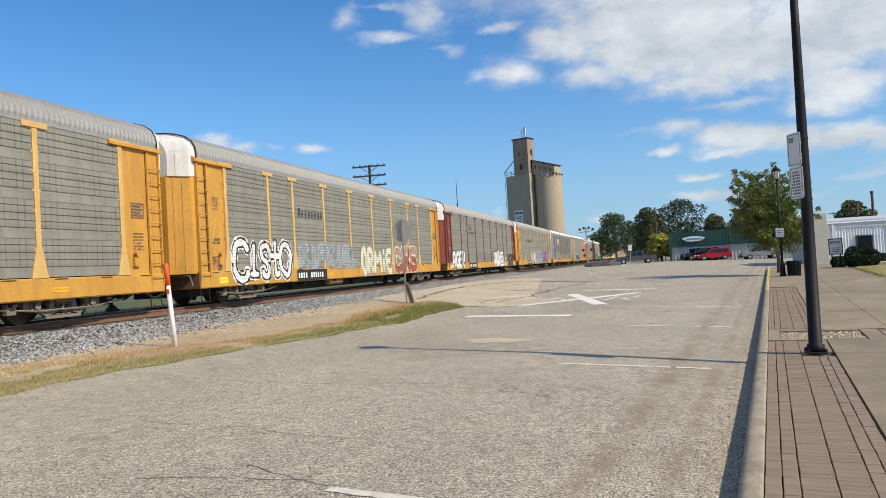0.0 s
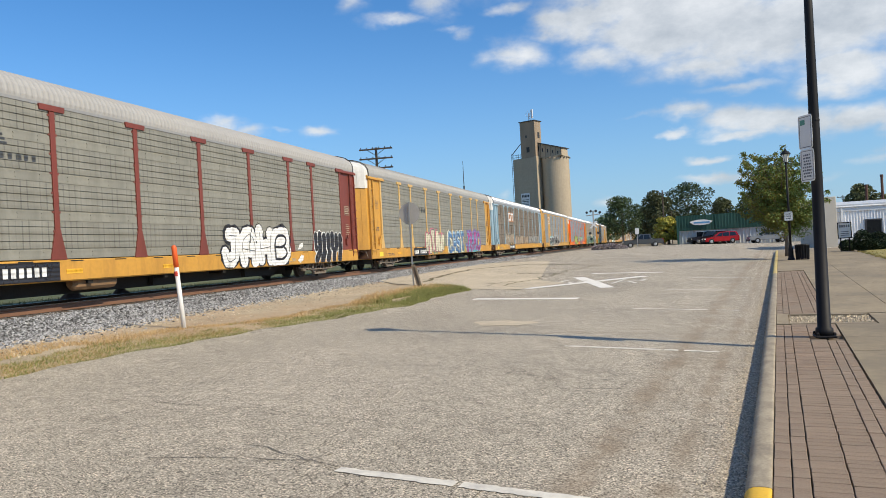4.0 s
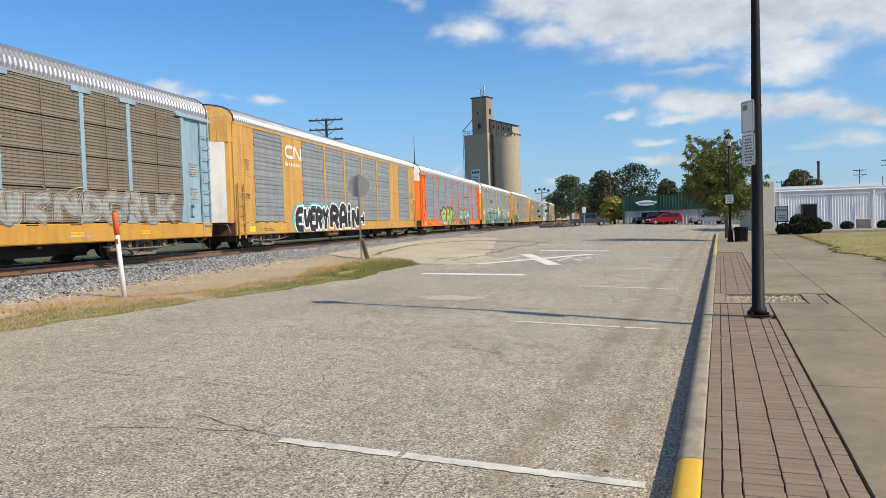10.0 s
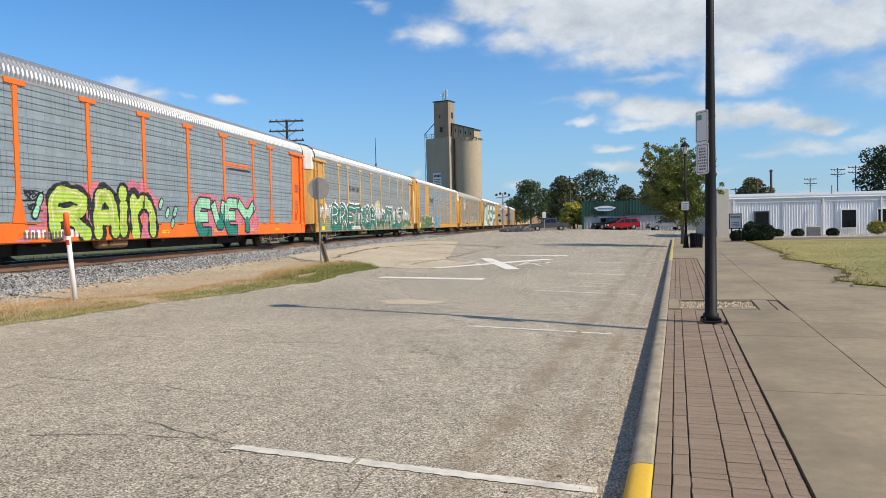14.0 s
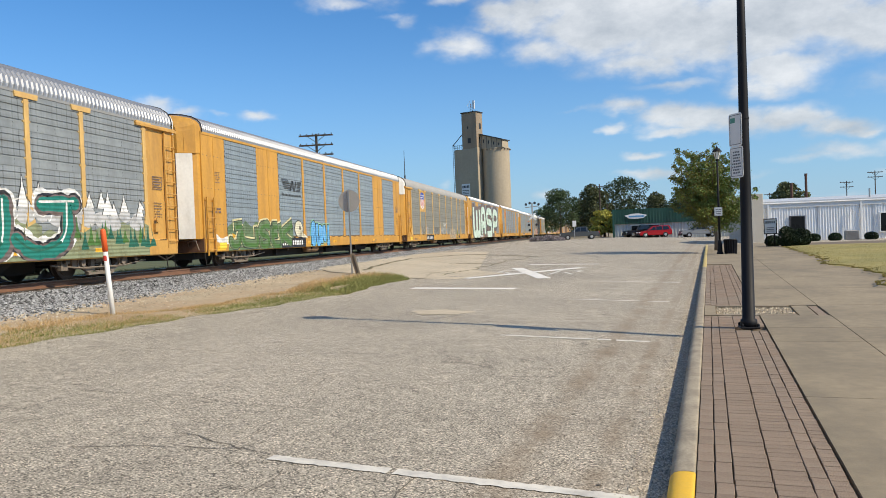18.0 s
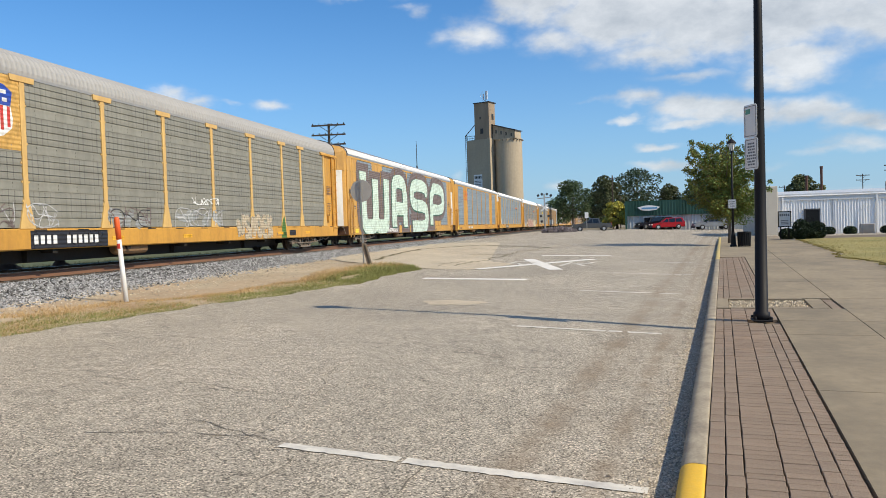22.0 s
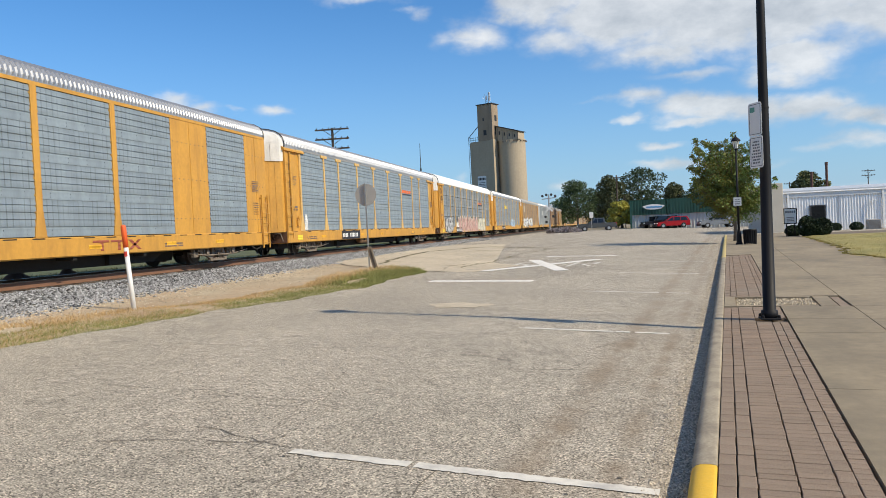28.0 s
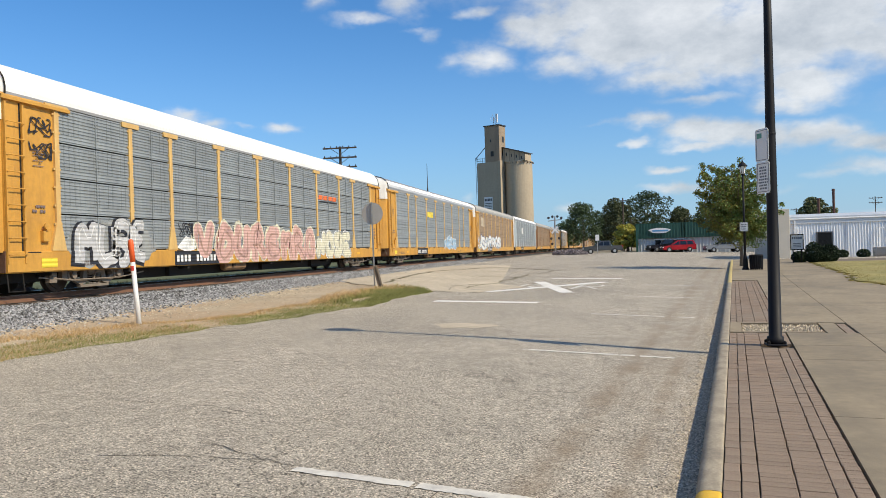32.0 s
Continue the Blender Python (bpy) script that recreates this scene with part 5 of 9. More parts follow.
def sprayed(car, lines, w, bend, layers, rnd, rounds=2, flat=False, low=None):
    """Round-ended strokes laid over one another: each layer is a paint and how much wider than the stroke it runs, and its shift."""
    s, ids, n = Mesh(), [], 0
    for slot, (color, wide, dy, dz) in enumerate(layers):
        ph = rnd.random() * 6
        for line in lines:
            line = chaikin(line, rounds)
            if flat and len(line) > 1 and line[0] != line[-1]:
                line = list(line)
                for e, f in ((0, 1), (-1, -2)):
                    L = math.hypot(line[e][0] - line[f][0], line[e][1] - line[f][1]) or 1
                    g = min(wide, 0.9) if wide > 0 else wide * 0.6
                    line[e] = (line[e][0] + (line[e][0] - line[f][0]) / L * g, line[e][1] + (line[e][1] - line[f][1]) / L * g)
            half = [max(0.012, (w / 2 + wide) * (1 + (0.10 * math.sin(2.3 * i + ph) + 0.07 * math.sin(5.1 * i + ph)) * (rounds - 0.7))) for i in range(len(line))]
            for i, p in enumerate(line):
                n += 1
                lift = 0.003 + slot * 0.0040 + n * 0.00001
                h = half[i]
                k = 9
                tone = len(layers) if low and slot == len(layers) - 1 and p[1] + dz < low[1] + 0.1 * math.sin(p[0] * 5) else slot
                got = 0 if flat and i in (0, len(line) - 1) else lay(s, car, [bend(p[0] + dy + h * math.cos(6.2832 * j / k), p[1] + dz + h * math.sin(6.2832 * j / k)) for j in range(k)], lift, abs(wide) < 0.025)
                if i + 1 < len(line):
                    q, g = line[i + 1], half[i + 1]
                    L = math.hypot(q[0] - p[0], q[1] - p[1]) or 1
                    nx, nz = -(q[1] - p[1]) / L, (q[0] - p[0]) / L
                    got += lay(s, car, [bend(c[0] + dy, c[1] + dz) for c in ((p[0] - nx * h, p[1] - nz * h), (q[0] - nx * g, q[1] - nz * g), (q[0] + nx * g, q[1] + nz * g), (p[0] + nx * h, p[1] + nz * h))], lift + 0.000005, abs(wide) < 0.025)
                ids += [tone] * got
    me = s.data("graffiti_letter", SPRAY[layers[0][0]])
    for color, *_ in layers[1:] + ([low] if low else []):
        me.materials.append(SPRAY[color])
    me.polygons.foreach_set("material_index", ids)
    return me


def graffiti(car, text, y0, y1, z0, z1, layers, cloud=None, fat=0.30, wild=0.08, seed=1, gap=0.0, stretch=1.0, tidy=False, angular=False):
    """Sprayed letters fitted to a stretch of the car's side, each letter a skin of its own, over a cloud of backing paint.
    fat: the stroke's width as a share of the letter's height."""
    rnd = random.Random(seed * 7 + len(text))
    if cloud:
        s = Mesh()
        n = int((y1 - y0) * 3.0) + 3
        for i in range(n):
            cy, cz = y0 + (y1 - y0) * (i + rnd.random() * 0.8) / n, z0 + (z1 - z0) * rnd.uniform(0.15, 0.7)
            r = (z1 - z0) * rnd.uniform(0.18, 0.36)
            ph = rnd.random() * 6
            lay(s, car, [(cy + r * (1 + 0.3 * math.sin(3 * t + ph)) * math.cos(t), max(0.56, cz + r * (1 + 0.25 * math.sin(4 * t + ph)) * math.sin(t))) for t in [2 * math.pi * j / 14 for j in range(14)]], 0.0002 + 0.0025 * i / n)
        part("graffiti_backing", s, SPRAY[cloud], car, cloud.replace("_", " ") + " spray paint backing")
    layers = [(k + (0, 0))[:4] if len(k) < 4 else k for k in layers]
    H = z1 - z0
    y0, y1 = y0 / stretch, y1 / stretch
    cell = (y1 - y0) / len(text)
    w = min(H * fat, cell * 0.42)

    def bend(a, b):
        return (stretch * (a + wild * H * 0.5 * math.sin(b * 3.1 / H + seed + a)), max(0.555, b + wild * H * 0.6 * math.sin(a * 2.1 / cell + seed)))
    for i, ch in enumerate(text):
        a = y0 + cell * i + cell * gap / 2 + w / 2
        width = cell * (1 - gap) - w
        lean, drop, grow = rnd.uniform(-0.8, 0.8) * wild, rnd.uniform(-0.5, 0.8) * wild * H, 1 + rnd.uniform(-1, 1) * wild
        jig = 0 if tidy else wild * 0.9
        pts = []
        for ln in STROKES.get(ch, STROKES["O"]):
            one = [(a + px * width + (lean * (pz - 0.5) + rnd.uniform(-jig, jig)) * H, z0 + w / 2 + drop + (pz + rnd.uniform(-jig, jig)) * (H - w) * grow) for px, pz in ln]
            if ln[0] == ln[-1]:
                one[-1] = one[0]
            pts.append(one)
        part("graffiti_letter", sprayed(car, pts, w, bend, layers, rnd, 1 if tidy or angular else 2), None, car, (layers[-1][0] + " spray-painted letter").replace("_", " "))


def piece(car, rows, layers, cloud=None, fat=0.3, wild=0.04, seed=1, rounds=1, flat=True, low=None, lean=0.0, stretch=1.0):
    """Sprayed letters, each fitted to its own stretch and height of the side: rows of glyph, y0, y1, z0, z1."""
    rnd = random.Random(seed)
    if cloud:
        s = Mesh()
        a, b, c, d = rows[0][1], rows[-1][2], min(r[3] for r in rows), max(r[4] for r in rows)
        n = int((b - a) * 3) + 3
        for i in range(n):
            cy, cz, r, ph = a + (b - a) * (i + rnd.random()) / n, c + (d - c) * rnd.uniform(0.2, 0.8), (d - c) * rnd.uniform(0.2, 0.38), rnd.random() * 6
            lay(s, car, [(cy + r * (1 + 0.3 * math.sin(3 * t + ph)) * math.cos(t), max(0.56, cz + r * (1 + 0.25 * math.sin(4 * t + ph)) * math.sin(t))) for t in [2 * math.pi * j / 14 for j in range(14)]], 0.0002 + 0.0025 * i / n)
        part("graffiti_backing", s, SPRAY[cloud], car, cloud.replace("_", " ") + " spray paint backing")
    layers = [(k + (0, 0))[:4] if len(k) < 4 else k for k in layers]
    for ch, y0, y1, z0, z1 in rows:
        y0, y1 = y0 / stretch, y1 / stretch
        H = z1 - z0
        w = min(H * fat, (y1 - y0) * 0.40)
        tilt = lean + rnd.uniform(-0.6, 0.6) * wild
        pts = []
        for ln in STROKES[ch]:
            one = [(y0 + w / 2 + px * (y1 - y0 - w) + (tilt * (pz - 0.5) + rnd.uniform(-wild, wild)) * H, z0 + w / 2 * 0.8 + (pz + rnd.uniform(-wild, wild)) * (H - w * 0.8)) for px, pz in ln]
            if ln[0] == ln[-1]:
                one[-1] = one[0]
            pts.append(one)
        part("graffiti_letter", sprayed(car, pts, w, lambda a, b: (a * stretch, max(0.555, b)), layers, rnd, rounds, flat, low), None, car, (layers[-1][0] + " spray-painted letter").replace("_", " "))


def spread(text, y0, y1, z0, z1, gap=0.0):
    """Even stretches for the letters of a word."""
    c = (y1 - y0) / len(text)
    return [(ch, y0 + c * i + gap / 2, y0 + c * (i + 1) - gap / 2, z0, z1) for i, ch in enumerate(text)]


def wordmark(car, y0, y1, z0, z1, n, color):
    """A maker's word kept as plain bars of its size."""
    s = Mesh()
    c = (y1 - y0) / n
    for i in range(n):
        a, h = y0 + c * i, (z1 - z0) * (1.0 if i == 0 else 0.72)
        lay(s, car, rect(a, a + c * (0.5 if i % 3 else 0.68), z0, z0 + h), 0.004)
    tagged(part("logo", s, SPRAY[color], car, "dark grey word mark"), kind="stuff")


def scrawl(car, y0, y1, z0, z1, color, n, seed, width=0.022):
    """A tangle of thin sprayed lines."""
    rnd = random.Random(seed)
    lines = []
    for i in range(n):
        y, z = y0 + (y1 - y0) * (i + rnd.random()) / n, rnd.uniform(z0, z1)
        ln = [(y, z)]
        for j in range(rnd.randint(3, 6)):
            ln.append((min(y1, max(y0, ln[-1][0] + rnd.uniform(-0.32, 0.36))), min(z1, max(z0, ln[-1][1] + rnd.uniform(-0.6, 0.6)))))
        lines.append(ln)
    me = sprayed(car, lines, width * 2, lambda a, b: (a, b), [(color, 0, 0, 0)], rnd)
    tagged(part("graffiti_lines", me, None, car), kind="stuff")


def bars(car, y0, z0, w, h, rows, color, name="stencil", x=1.535, seed=1, fillfac=0.62):
    """Unreadable stencilling as rows of small bars."""
    rnd = random.Random(seed)
    s = Mesh()
    for r in range(rows):
        z = z0 + h * (rows - 1 - r) / rows
        y = y0
        while y < y0 + w * 0.95:
            k = min(rnd.uniform(0.06, 0.16) if h / rows > 0.13 else rnd.uniform(0.025, 0.09), y0 + w - y)
            if rnd.random() < 0.85:
                xx = x if z < 1.03 else side_x(SIDE[car.name][0], y + k / 2, z) + 0.004
                s.box(xx - 0.003, xx, y, y + k, z, z + h / rows * fillfac)
            y += k + (0.03 if h / rows > 0.13 else 0.018)
    if s.f:
        tagged(part(name, s, SPRAY[color], car), kind="stuff")


def mark_row(car, y0, z0, w, h, color, x):
    """Reporting marks kept unreadable: four and six plain upright bars."""
    s = Mesh()
    n = w / 11.6
    for i in range(11):
        if i != 4:
            a = y0 + i * n + (0.3 * n if i > 4 else 0)
            s.box(x - 0.003, x, a, a + n * 0.62, z0, z0 + h)
    tagged(part("mark_print", s, SPRAY[color], car), kind="stuff")


def frame_bars(car, y0, y1, z0, z1):
    x = side_x(SIDE[car.name][0], (y0 + y1) / 2, z0) + 0.004
    s = Mesh()
    for a, b, c, d in ((y0, y1, z0, z0 + 0.02), (y0, y1, z1 - 0.02, z1), (y0, y0 + 0.02, z0, z1), (y1 - 0.02, y1, z0, z1)):
        s.box(x - 0.003, x, a, b, c, d)
    for i in range(4):
        z = z0 + 0.06 + i * (z1 - z0 - 0.08) / 4
        s.box(x - 0.003, x, y0 + 0.05, y1 - 0.05 - 0.06 * (i % 2), z, z + 0.035)
    return s


def shape(car, polys, color, x=1.556, name="logo", label="", lift=None):
    for p in polys:
        sk = Mesh()
        lay(sk, car, p, max(0.0015, (x - 1.545) * 0.3) if lift is None else lift)
        part(name, sk, SPRAY[color], car, label)


def slanted(car, y0, y1, z0, z1):
    """A slanting mark of four blocks over a thin dark bar."""
    w = (y1 - y0) / 4
    shape(car, [[(y0 + i * w, z0), (y0 + i * w + w * 0.8, z0), (y0 + i * w + w * 0.9, z1), (y0 + i * w + w * 0.1, z1)] for i in range(4)], "orange")
    shape(car, [[(y0, z0 - 0.12), (y1, z0 - 0.12), (y1, z0 - 0.04), (y0 + 0.3, z0 - 0.05)]], "black")


def maker(car, y, z, color):
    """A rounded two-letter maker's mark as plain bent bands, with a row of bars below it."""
    for k, ln in enumerate(([(0.80, 0.50), (0.22, 0.50), (0.06, 0.40), (0.06, 0.16), (0.22, 0.06), (0.80, 0.06)], [(0.94, 0.04), (0.94, 0.50), (1.06, 0.50), (1.52, 0.06), (1.66, 0.06), (1.66, 0.54)])):
        part("logo", sprayed(car, [[(y + a, z + b) for a, b in ln]], 0.13, lambda a, b: (a, b), [(color, 0, 0, 0)], random.Random(k), 1, True), None, car, color + " painted mark")
    wordmark(car, y, y + 1.7, z - 0.32, z - 0.14, 9, color)


def rect(y0, y1, z0, z1):
    return [(y0, z0), (y1, z0), (y1, z1), (y0, z1)]


def rail_car(kind, coat, sheet, roof, label, full=True, plate=True):
    """An enclosed bi-level or tri-level auto rack. Local y runs back along the train, x=+1.5 is the side towards the street."""
    car = thing("rail_car", label, "rail car", group="cars of the train")
    f = FRAME[coat]
    SIDE[car.name] = (kind, [p + k for p in P_POSTS for k in (-0.24, -0.16, -0.08, 0.08, 0.16, 0.24)] if kind == "post" else [p + k for p in SLIM for k in (-0.19, -0.145, -0.10, 0.10, 0.145, 0.19)])
    y0, y1 = 0.45, 27.25
    Z0, Z1 = 1.03, 4.54 if kind == "post" else 4.64
    base = 4.55 if kind == "post" else 4.70
    # deck and underframe
    sill = Mesh().prism([(-1.5, 0.53), (1.5, 0.53), (1.53, 0.56), (1.53, 1.0), (1.5, 1.03), (-1.5, 1.03), (-1.53, 1.0), (-1.53, 0.56)], "y", y0, y1)
    n = 18 if kind == "post" else 30
    # slots are not cut: dark strips on the sill give the shade inside them
    slot = Mesh()
    for i in range(n):
        y = y0 + 0.8 + i * (y1 - y0 - 1.6) / (n - 1)
        slot.box(1.528, 1.533, y - 0.2, y + 0.2, 0.985, 1.012)
    SILL = FRAME["yellow"] if coat in ("blue", "white", "brown", "maroon") else f
    part("side_sill", sill, SILL, car)
    tagged(part("sill_slot", slot, M_UNDER, car), kind="stuff")
    part("air_tank", Mesh().tube([(1.22, 10.2, 0.46), (1.22, 10.3, 0.46), (1.22, 11.6, 0.46), (1.22, 11.7, 0.46)], [0.10, 0.17, 0.17, 0.10], 12), M_TANK, car, "rusty tan air tank")
    under = Mesh().prism([(-0.45, 0.20), (0.45, 0.20), (0.6, 0.66), (-0.6, 0.66)], "y", 5.2, 22.2)
    under.prism([(-0.45, 0.42), (0.45, 0.42), (0.6, 0.66), (-0.6, 0.66)], "y", y0 + 0.2, y1 - 0.2)
    under.prism([(5.0, 0.66), (5.9, 0.22), (20.4, 0.22), (21.3, 0.66)], "x", 0.55, 0.95)
    under.prism([(5.0, 0.66), (5.9, 0.22), (20.4, 0.22), (21.3, 0.66)], "x", -0.95, -0.55)
    under.box(-1.0, 1.0, 0.6, 2.0, 0.30, 0.66).box(-1.0, 1.0, 24.4, 25.8, 0.30, 0.66)
    for yy, ll in ((7.2, 1.2), (13.4, 0.8), (18.2, 1.5)):
        under.box(0.7, 1.1, yy, yy + ll, 0.24, 0.5)
    for i in range(9):
        under.box(-1.45, 1.45, y0 + 1.4 + i * 2.9, y0 + 1.55 + i * 2.9, 0.44, 0.66)
    under.tube([(1.42, 1.0, 0.6), (1.42, 12.0, 0.58), (1.42, 25.0, 0.6)], 0.025, 5)
    part("underframe", under, M_UNDER, car)
    for a, b in ((1.6, 5.6), (21.8, 25.8)):
        rod = Mesh().tube([(1.30, a, 0.40), (1.32, a + 1.1, 0.30), (1.32, b - 1.1, 0.30), (1.30, b, 0.42)], 0.022, 5)
        rod.box(1.22, 1.34, a + 0.3, a + 0.55, 0.26, 0.50).tube([(1.30, a + 1.9, 0.30), (1.30, a + 2.0, 0.53)], 0.02, 5)
        part("brake_rod", rod, M_TRUCK, car)
    for yy in (y0 + 0.05, y1 - 0.55):
        st = Mesh().tube([(1.45, yy, 0.6), (1.50, yy, 0.12), (1.50, yy + 0.45, 0.12), (1.45, yy + 0.45, 0.6)], 0.018, 5)
        part("stirrup_step", st, M_UNDER, car)
    # added core, unseen behind the panels, so that no light comes through
    core = Mesh().box(-1.36, 1.36, y0 + 0.9, y1 - 0.9, 1.03, 4.5)
    part("inner_wall", core, M_UNDER, car)
    part("roof", roof_mesh(y1 - y0 - 0.1, roof, base), None, car, m=pose(0, y0 + 0.05, 0))
    part("eave", Mesh().box(1.40, 1.512, y0 + 0.05, y1 - 0.05, base - 0.04 if kind == "post" else base + 0.012, base + 0.03), ROOF["grey"], car)
    # end doors, white above
    for k, (yy, turn) in enumerate(((y0 - 0.55, 0), (y1 + 0.55, 180))):
        part("end_door", end_mesh(coat, 1.0, 3.95, 0.9), None, car, m=pose(0, yy, 0, 0, 0, turn))
        for sd in (-1, 1):
            for a in ((0.10, 0.25, 0.40, 0.55, 0.70, 0.85) if coat == "blue" else (0.30, 0.68)):
                part("door_fold", fold_mesh(coat), None, car, m=pose(0, yy, 0, 0, 0, turn) @ Matrix.Translation((sd * (0.85 + 0.57 * a), 0.4 * a, 0)) @ Matrix.Rotation(sd * 0.61, 4, "Z"))
        part("end_crown", crown_mesh("top" if kind == "post" else coat, base, coat == "blue"), None, car, m=pose(0, yy, 0, 0, 0, turn))
        if kind == "rack":
            for sd in (-1, 1):
                dr = Mesh().prism([(1.33 * sd, 0.27), (1.28 * sd, 0.29), (0.86 * sd, -0.035), (0.90 * sd, -0.06)][::-sd], "z", 1.02, 3.93)
                part("door_leaf", dr, M_ENDWHITE, car, "white folding door leaf", m=pose(0, yy, 0, 0, 0, turn))
        es = Mesh().box(-1.49, 1.49, 0.52, 0.546, 0.55, 1.028).box(-1.05, 1.05, 0.30, 0.53, 0.90, 0.95).box(-0.35, 0.35, 0.36, 0.53, 0.56, 0.90)
        for sd in (-1, 1):
            es.prism([(0.36, 0.95), (0.52, 0.70), (0.52, 0.95)], "x", 0.9 * sd - 0.02, 0.9 * sd + 0.02)
        part("end_sill", es, M_RUST, car, "rust-brown end sill with a step plate", m=pose(0, yy, 0, 0, 0, turn))
        cut = Mesh().tube([(0.1, -0.1, 0.98), (0.5, 0.28, 0.98), (1.3, 0.32, 0.94), (1.42, 0.30, 0.62)], 0.018, 5)
        part("uncoupling_lever", cut, M_TRUCK, car, m=pose(0, yy, 0, 0, 0, turn))
        cp = Mesh().box(-0.12, 0.12, -0.45, 0.6, 0.62, 0.88)
        cp.box(-0.2, 0.2, -0.62, -0.4, 0.58, 0.92)
        part("coupler", cp, M_TRUCK, car, m=pose(0, yy, 0, 0, 0, turn))
        hose = Mesh().tube([(0.5, 0.5, 0.7), (0.52, 0.1, 0.45), (0.5, -0.3, 0.35), (0.4, -0.55, 0.5)], 0.03, 6)
        part("brake_hose", hose, M_UNDER, car, m=pose(0, yy, 0, 0, 0, turn))
    for yy in (y0 + 0.06, y1 - 0.06):
        part("roof_trim", trim_mesh(base), None, car, "black rubber edge trim", m=pose(0, yy, 0))
    rows = 4
    hh = (Z1 - Z0 - 0.05) / rows
    if kind == "post":
        for s, e in ((y0, 2.02), (25.68, y1)):
            b = Mesh().box(1.36, 1.47, s + 0.45 if s == y0 else s, e if s == y0 else e - 0.45, Z0, 4.42)
            part("end_bay", b, f, car)
            part("end_bay", Mesh().box(-1.47, -1.36, s, e, Z0, 4.42), f, car)
            part("ladder_bay", Mesh().box(1.36, 1.49, s if s == y0 else e - 0.46, s + 0.46 if s == y0 else e, Z0 - 0.35, 4.42), f, car)
            top = Mesh().prism([(1.40, 4.40), (1.58, 4.40), (1.58, 4.47), (1.44, 4.58), (1.40, 4.58)], "y", s - 0.1 if s == y0 else s - 0.45, e + 0.45 if s == y0 else e + 0.1)
            part("top_rail", top, f, car)
            part("ladder", ladder_mesh(coat, 0.75, 4.35), None, car, m=pose(0, s + 0.03 if s == y0 else e - 0.53, 0))
            br = Mesh().box(1.47, 1.56, s + 1.05 if s == y0 else s + 0.35, s + 1.27 if s == y0 else s + 0.57, 1.25, 1.5).tube([(1.56, s + 1.15 if s == y0 else s + 0.45, 1.6), (1.60, s + 1.15 if s == y0 else s + 0.45, 1.6)], 0.09, 10)
            part("door_latch", br, f, car)
            # no real opening here: a dark strip stands in for the gap's shade
            gy = s + 0.47 if s == y0 else e - 0.52
            part("door_gap", Mesh().box(1.468, 1.4735, gy, gy + 0.05, Z0, 4.38), M_UNDER, car, "dark strip as shade in the gap beside the ladder")
        for y in P_POSTS:
            part("post", post_mesh(coat, Z0, Z1), None, car, m=pose(0, y, 0))
            part("post", post_mesh(coat, Z0, Z1), None, car, m=pose(0, y, 0, 0, 0, 180))
        spans = list(zip(P_POSTS, P_POSTS[1:]))
    else:
        SEAMS = Mesh()
        edges = [y0] + [k for sp in N_POSTS for k in sp] + [y1]
        for a, b in zip(edges[0::2], edges[1::2]):
            if b - a > 0.3:
                yy = a + (b - a) / 2
                part("side_plate", Mesh().box(1.36, 1.50, a, b, Z0, 4.62).box(1.499, 1.512, yy - 0.012, yy + 0.012, Z0, 4.62), f, car)
                part("side_plate", Mesh().box(-1.50, -1.36, a, b, Z0, 4.62), f, car)
                for i in range(int((b - a) / 0.25)):
                    for z in (1.5, 2.75, 3.9):
                        SEAMS.box(1.499, 1.506, a + 0.1 + i * 0.25, a + 0.14 + i * 0.25, z, z + 0.03)
        part("top_rail", Mesh().box(1.36, 1.515, y0, y1, 4.62, 4.71), f, car)
        part("top_rail", Mesh().box(-1.50, -1.36, y0, y1, 4.62, 4.71), f, car)
        tagged(part("rivets", SEAMS, M_TRUCK, car), kind="stuff")
        for (a, b), (c, d) in zip(N_POSTS, N_POSTS[1:]):
            if c - b < 0.3:
                part("post", slim_post_mesh(coat, Z0, 4.62), None, car, m=pose(0, (b + c) / 2, 0))
        for yy in (y0 + 0.1, y1 - 0.6):
            part("ladder", ladder_mesh(coat, 0.42, 2.45), None, car, m=pose(0.06, yy, 0))
        spans = N_POSTS
    slatted = sheet == "brown" or roof == "white"
    for a, b in spans:
        w = b - a - (0.16 if kind == "post" else 0.02)
        for r in range(rows if full else 2):
            hr = hh if full else hh * 2
            part("panel", panel_mesh(w, hr - (0.035 if slatted else 0.003), sheet, slatted), None, car, m=pose(1.495 if kind == "post" else 1.488, (a + b) / 2, Z0 + 0.02 + hr * (r + 0.5)))
        part("panel", panel_mesh(w, hh * rows, sheet), None, car, m=pose(-1.45, (a + b) / 2, Z0 + 0.02 + hh * 2, 0, 0, 180))
    for yy in (3.6, 23.8):
        tr = part("truck", truck_mesh(), None, car, m=pose(0, yy, 0))
        for k in (-0.86, 0.86):
            part("wheelset", wheelset_mesh(), None, tr, m=pose(0, k, 0.42))
    # reporting marks and stencils stay unreadable
    if plate:
        part("mark_plate", Mesh().box(1.534, 1.538, 6.85, 9.6, 0.555, 0.985), SPRAY["black"], car, "black plate with white marks")
    mark_row(car, 6.95, 0.66, 2.4, 0.21, "white", 1.541)
    pale = "sand" if coat in ("maroon", "blue") else "umber"
    bars(car, 1.25, 1.92, 0.42, 0.22, 2, pale, seed=2)
    bars(car, 1.3, 3.0, 0.36, 0.42, 7, pale, seed=3, fillfac=0.35)
    bars(car, 26.1, 1.7, 0.4, 0.5, 6, pale, seed=6, fillfac=0.35)
    bars(car, 2.4, 0.66, 1.2, 0.14, 2, pale, seed=5)
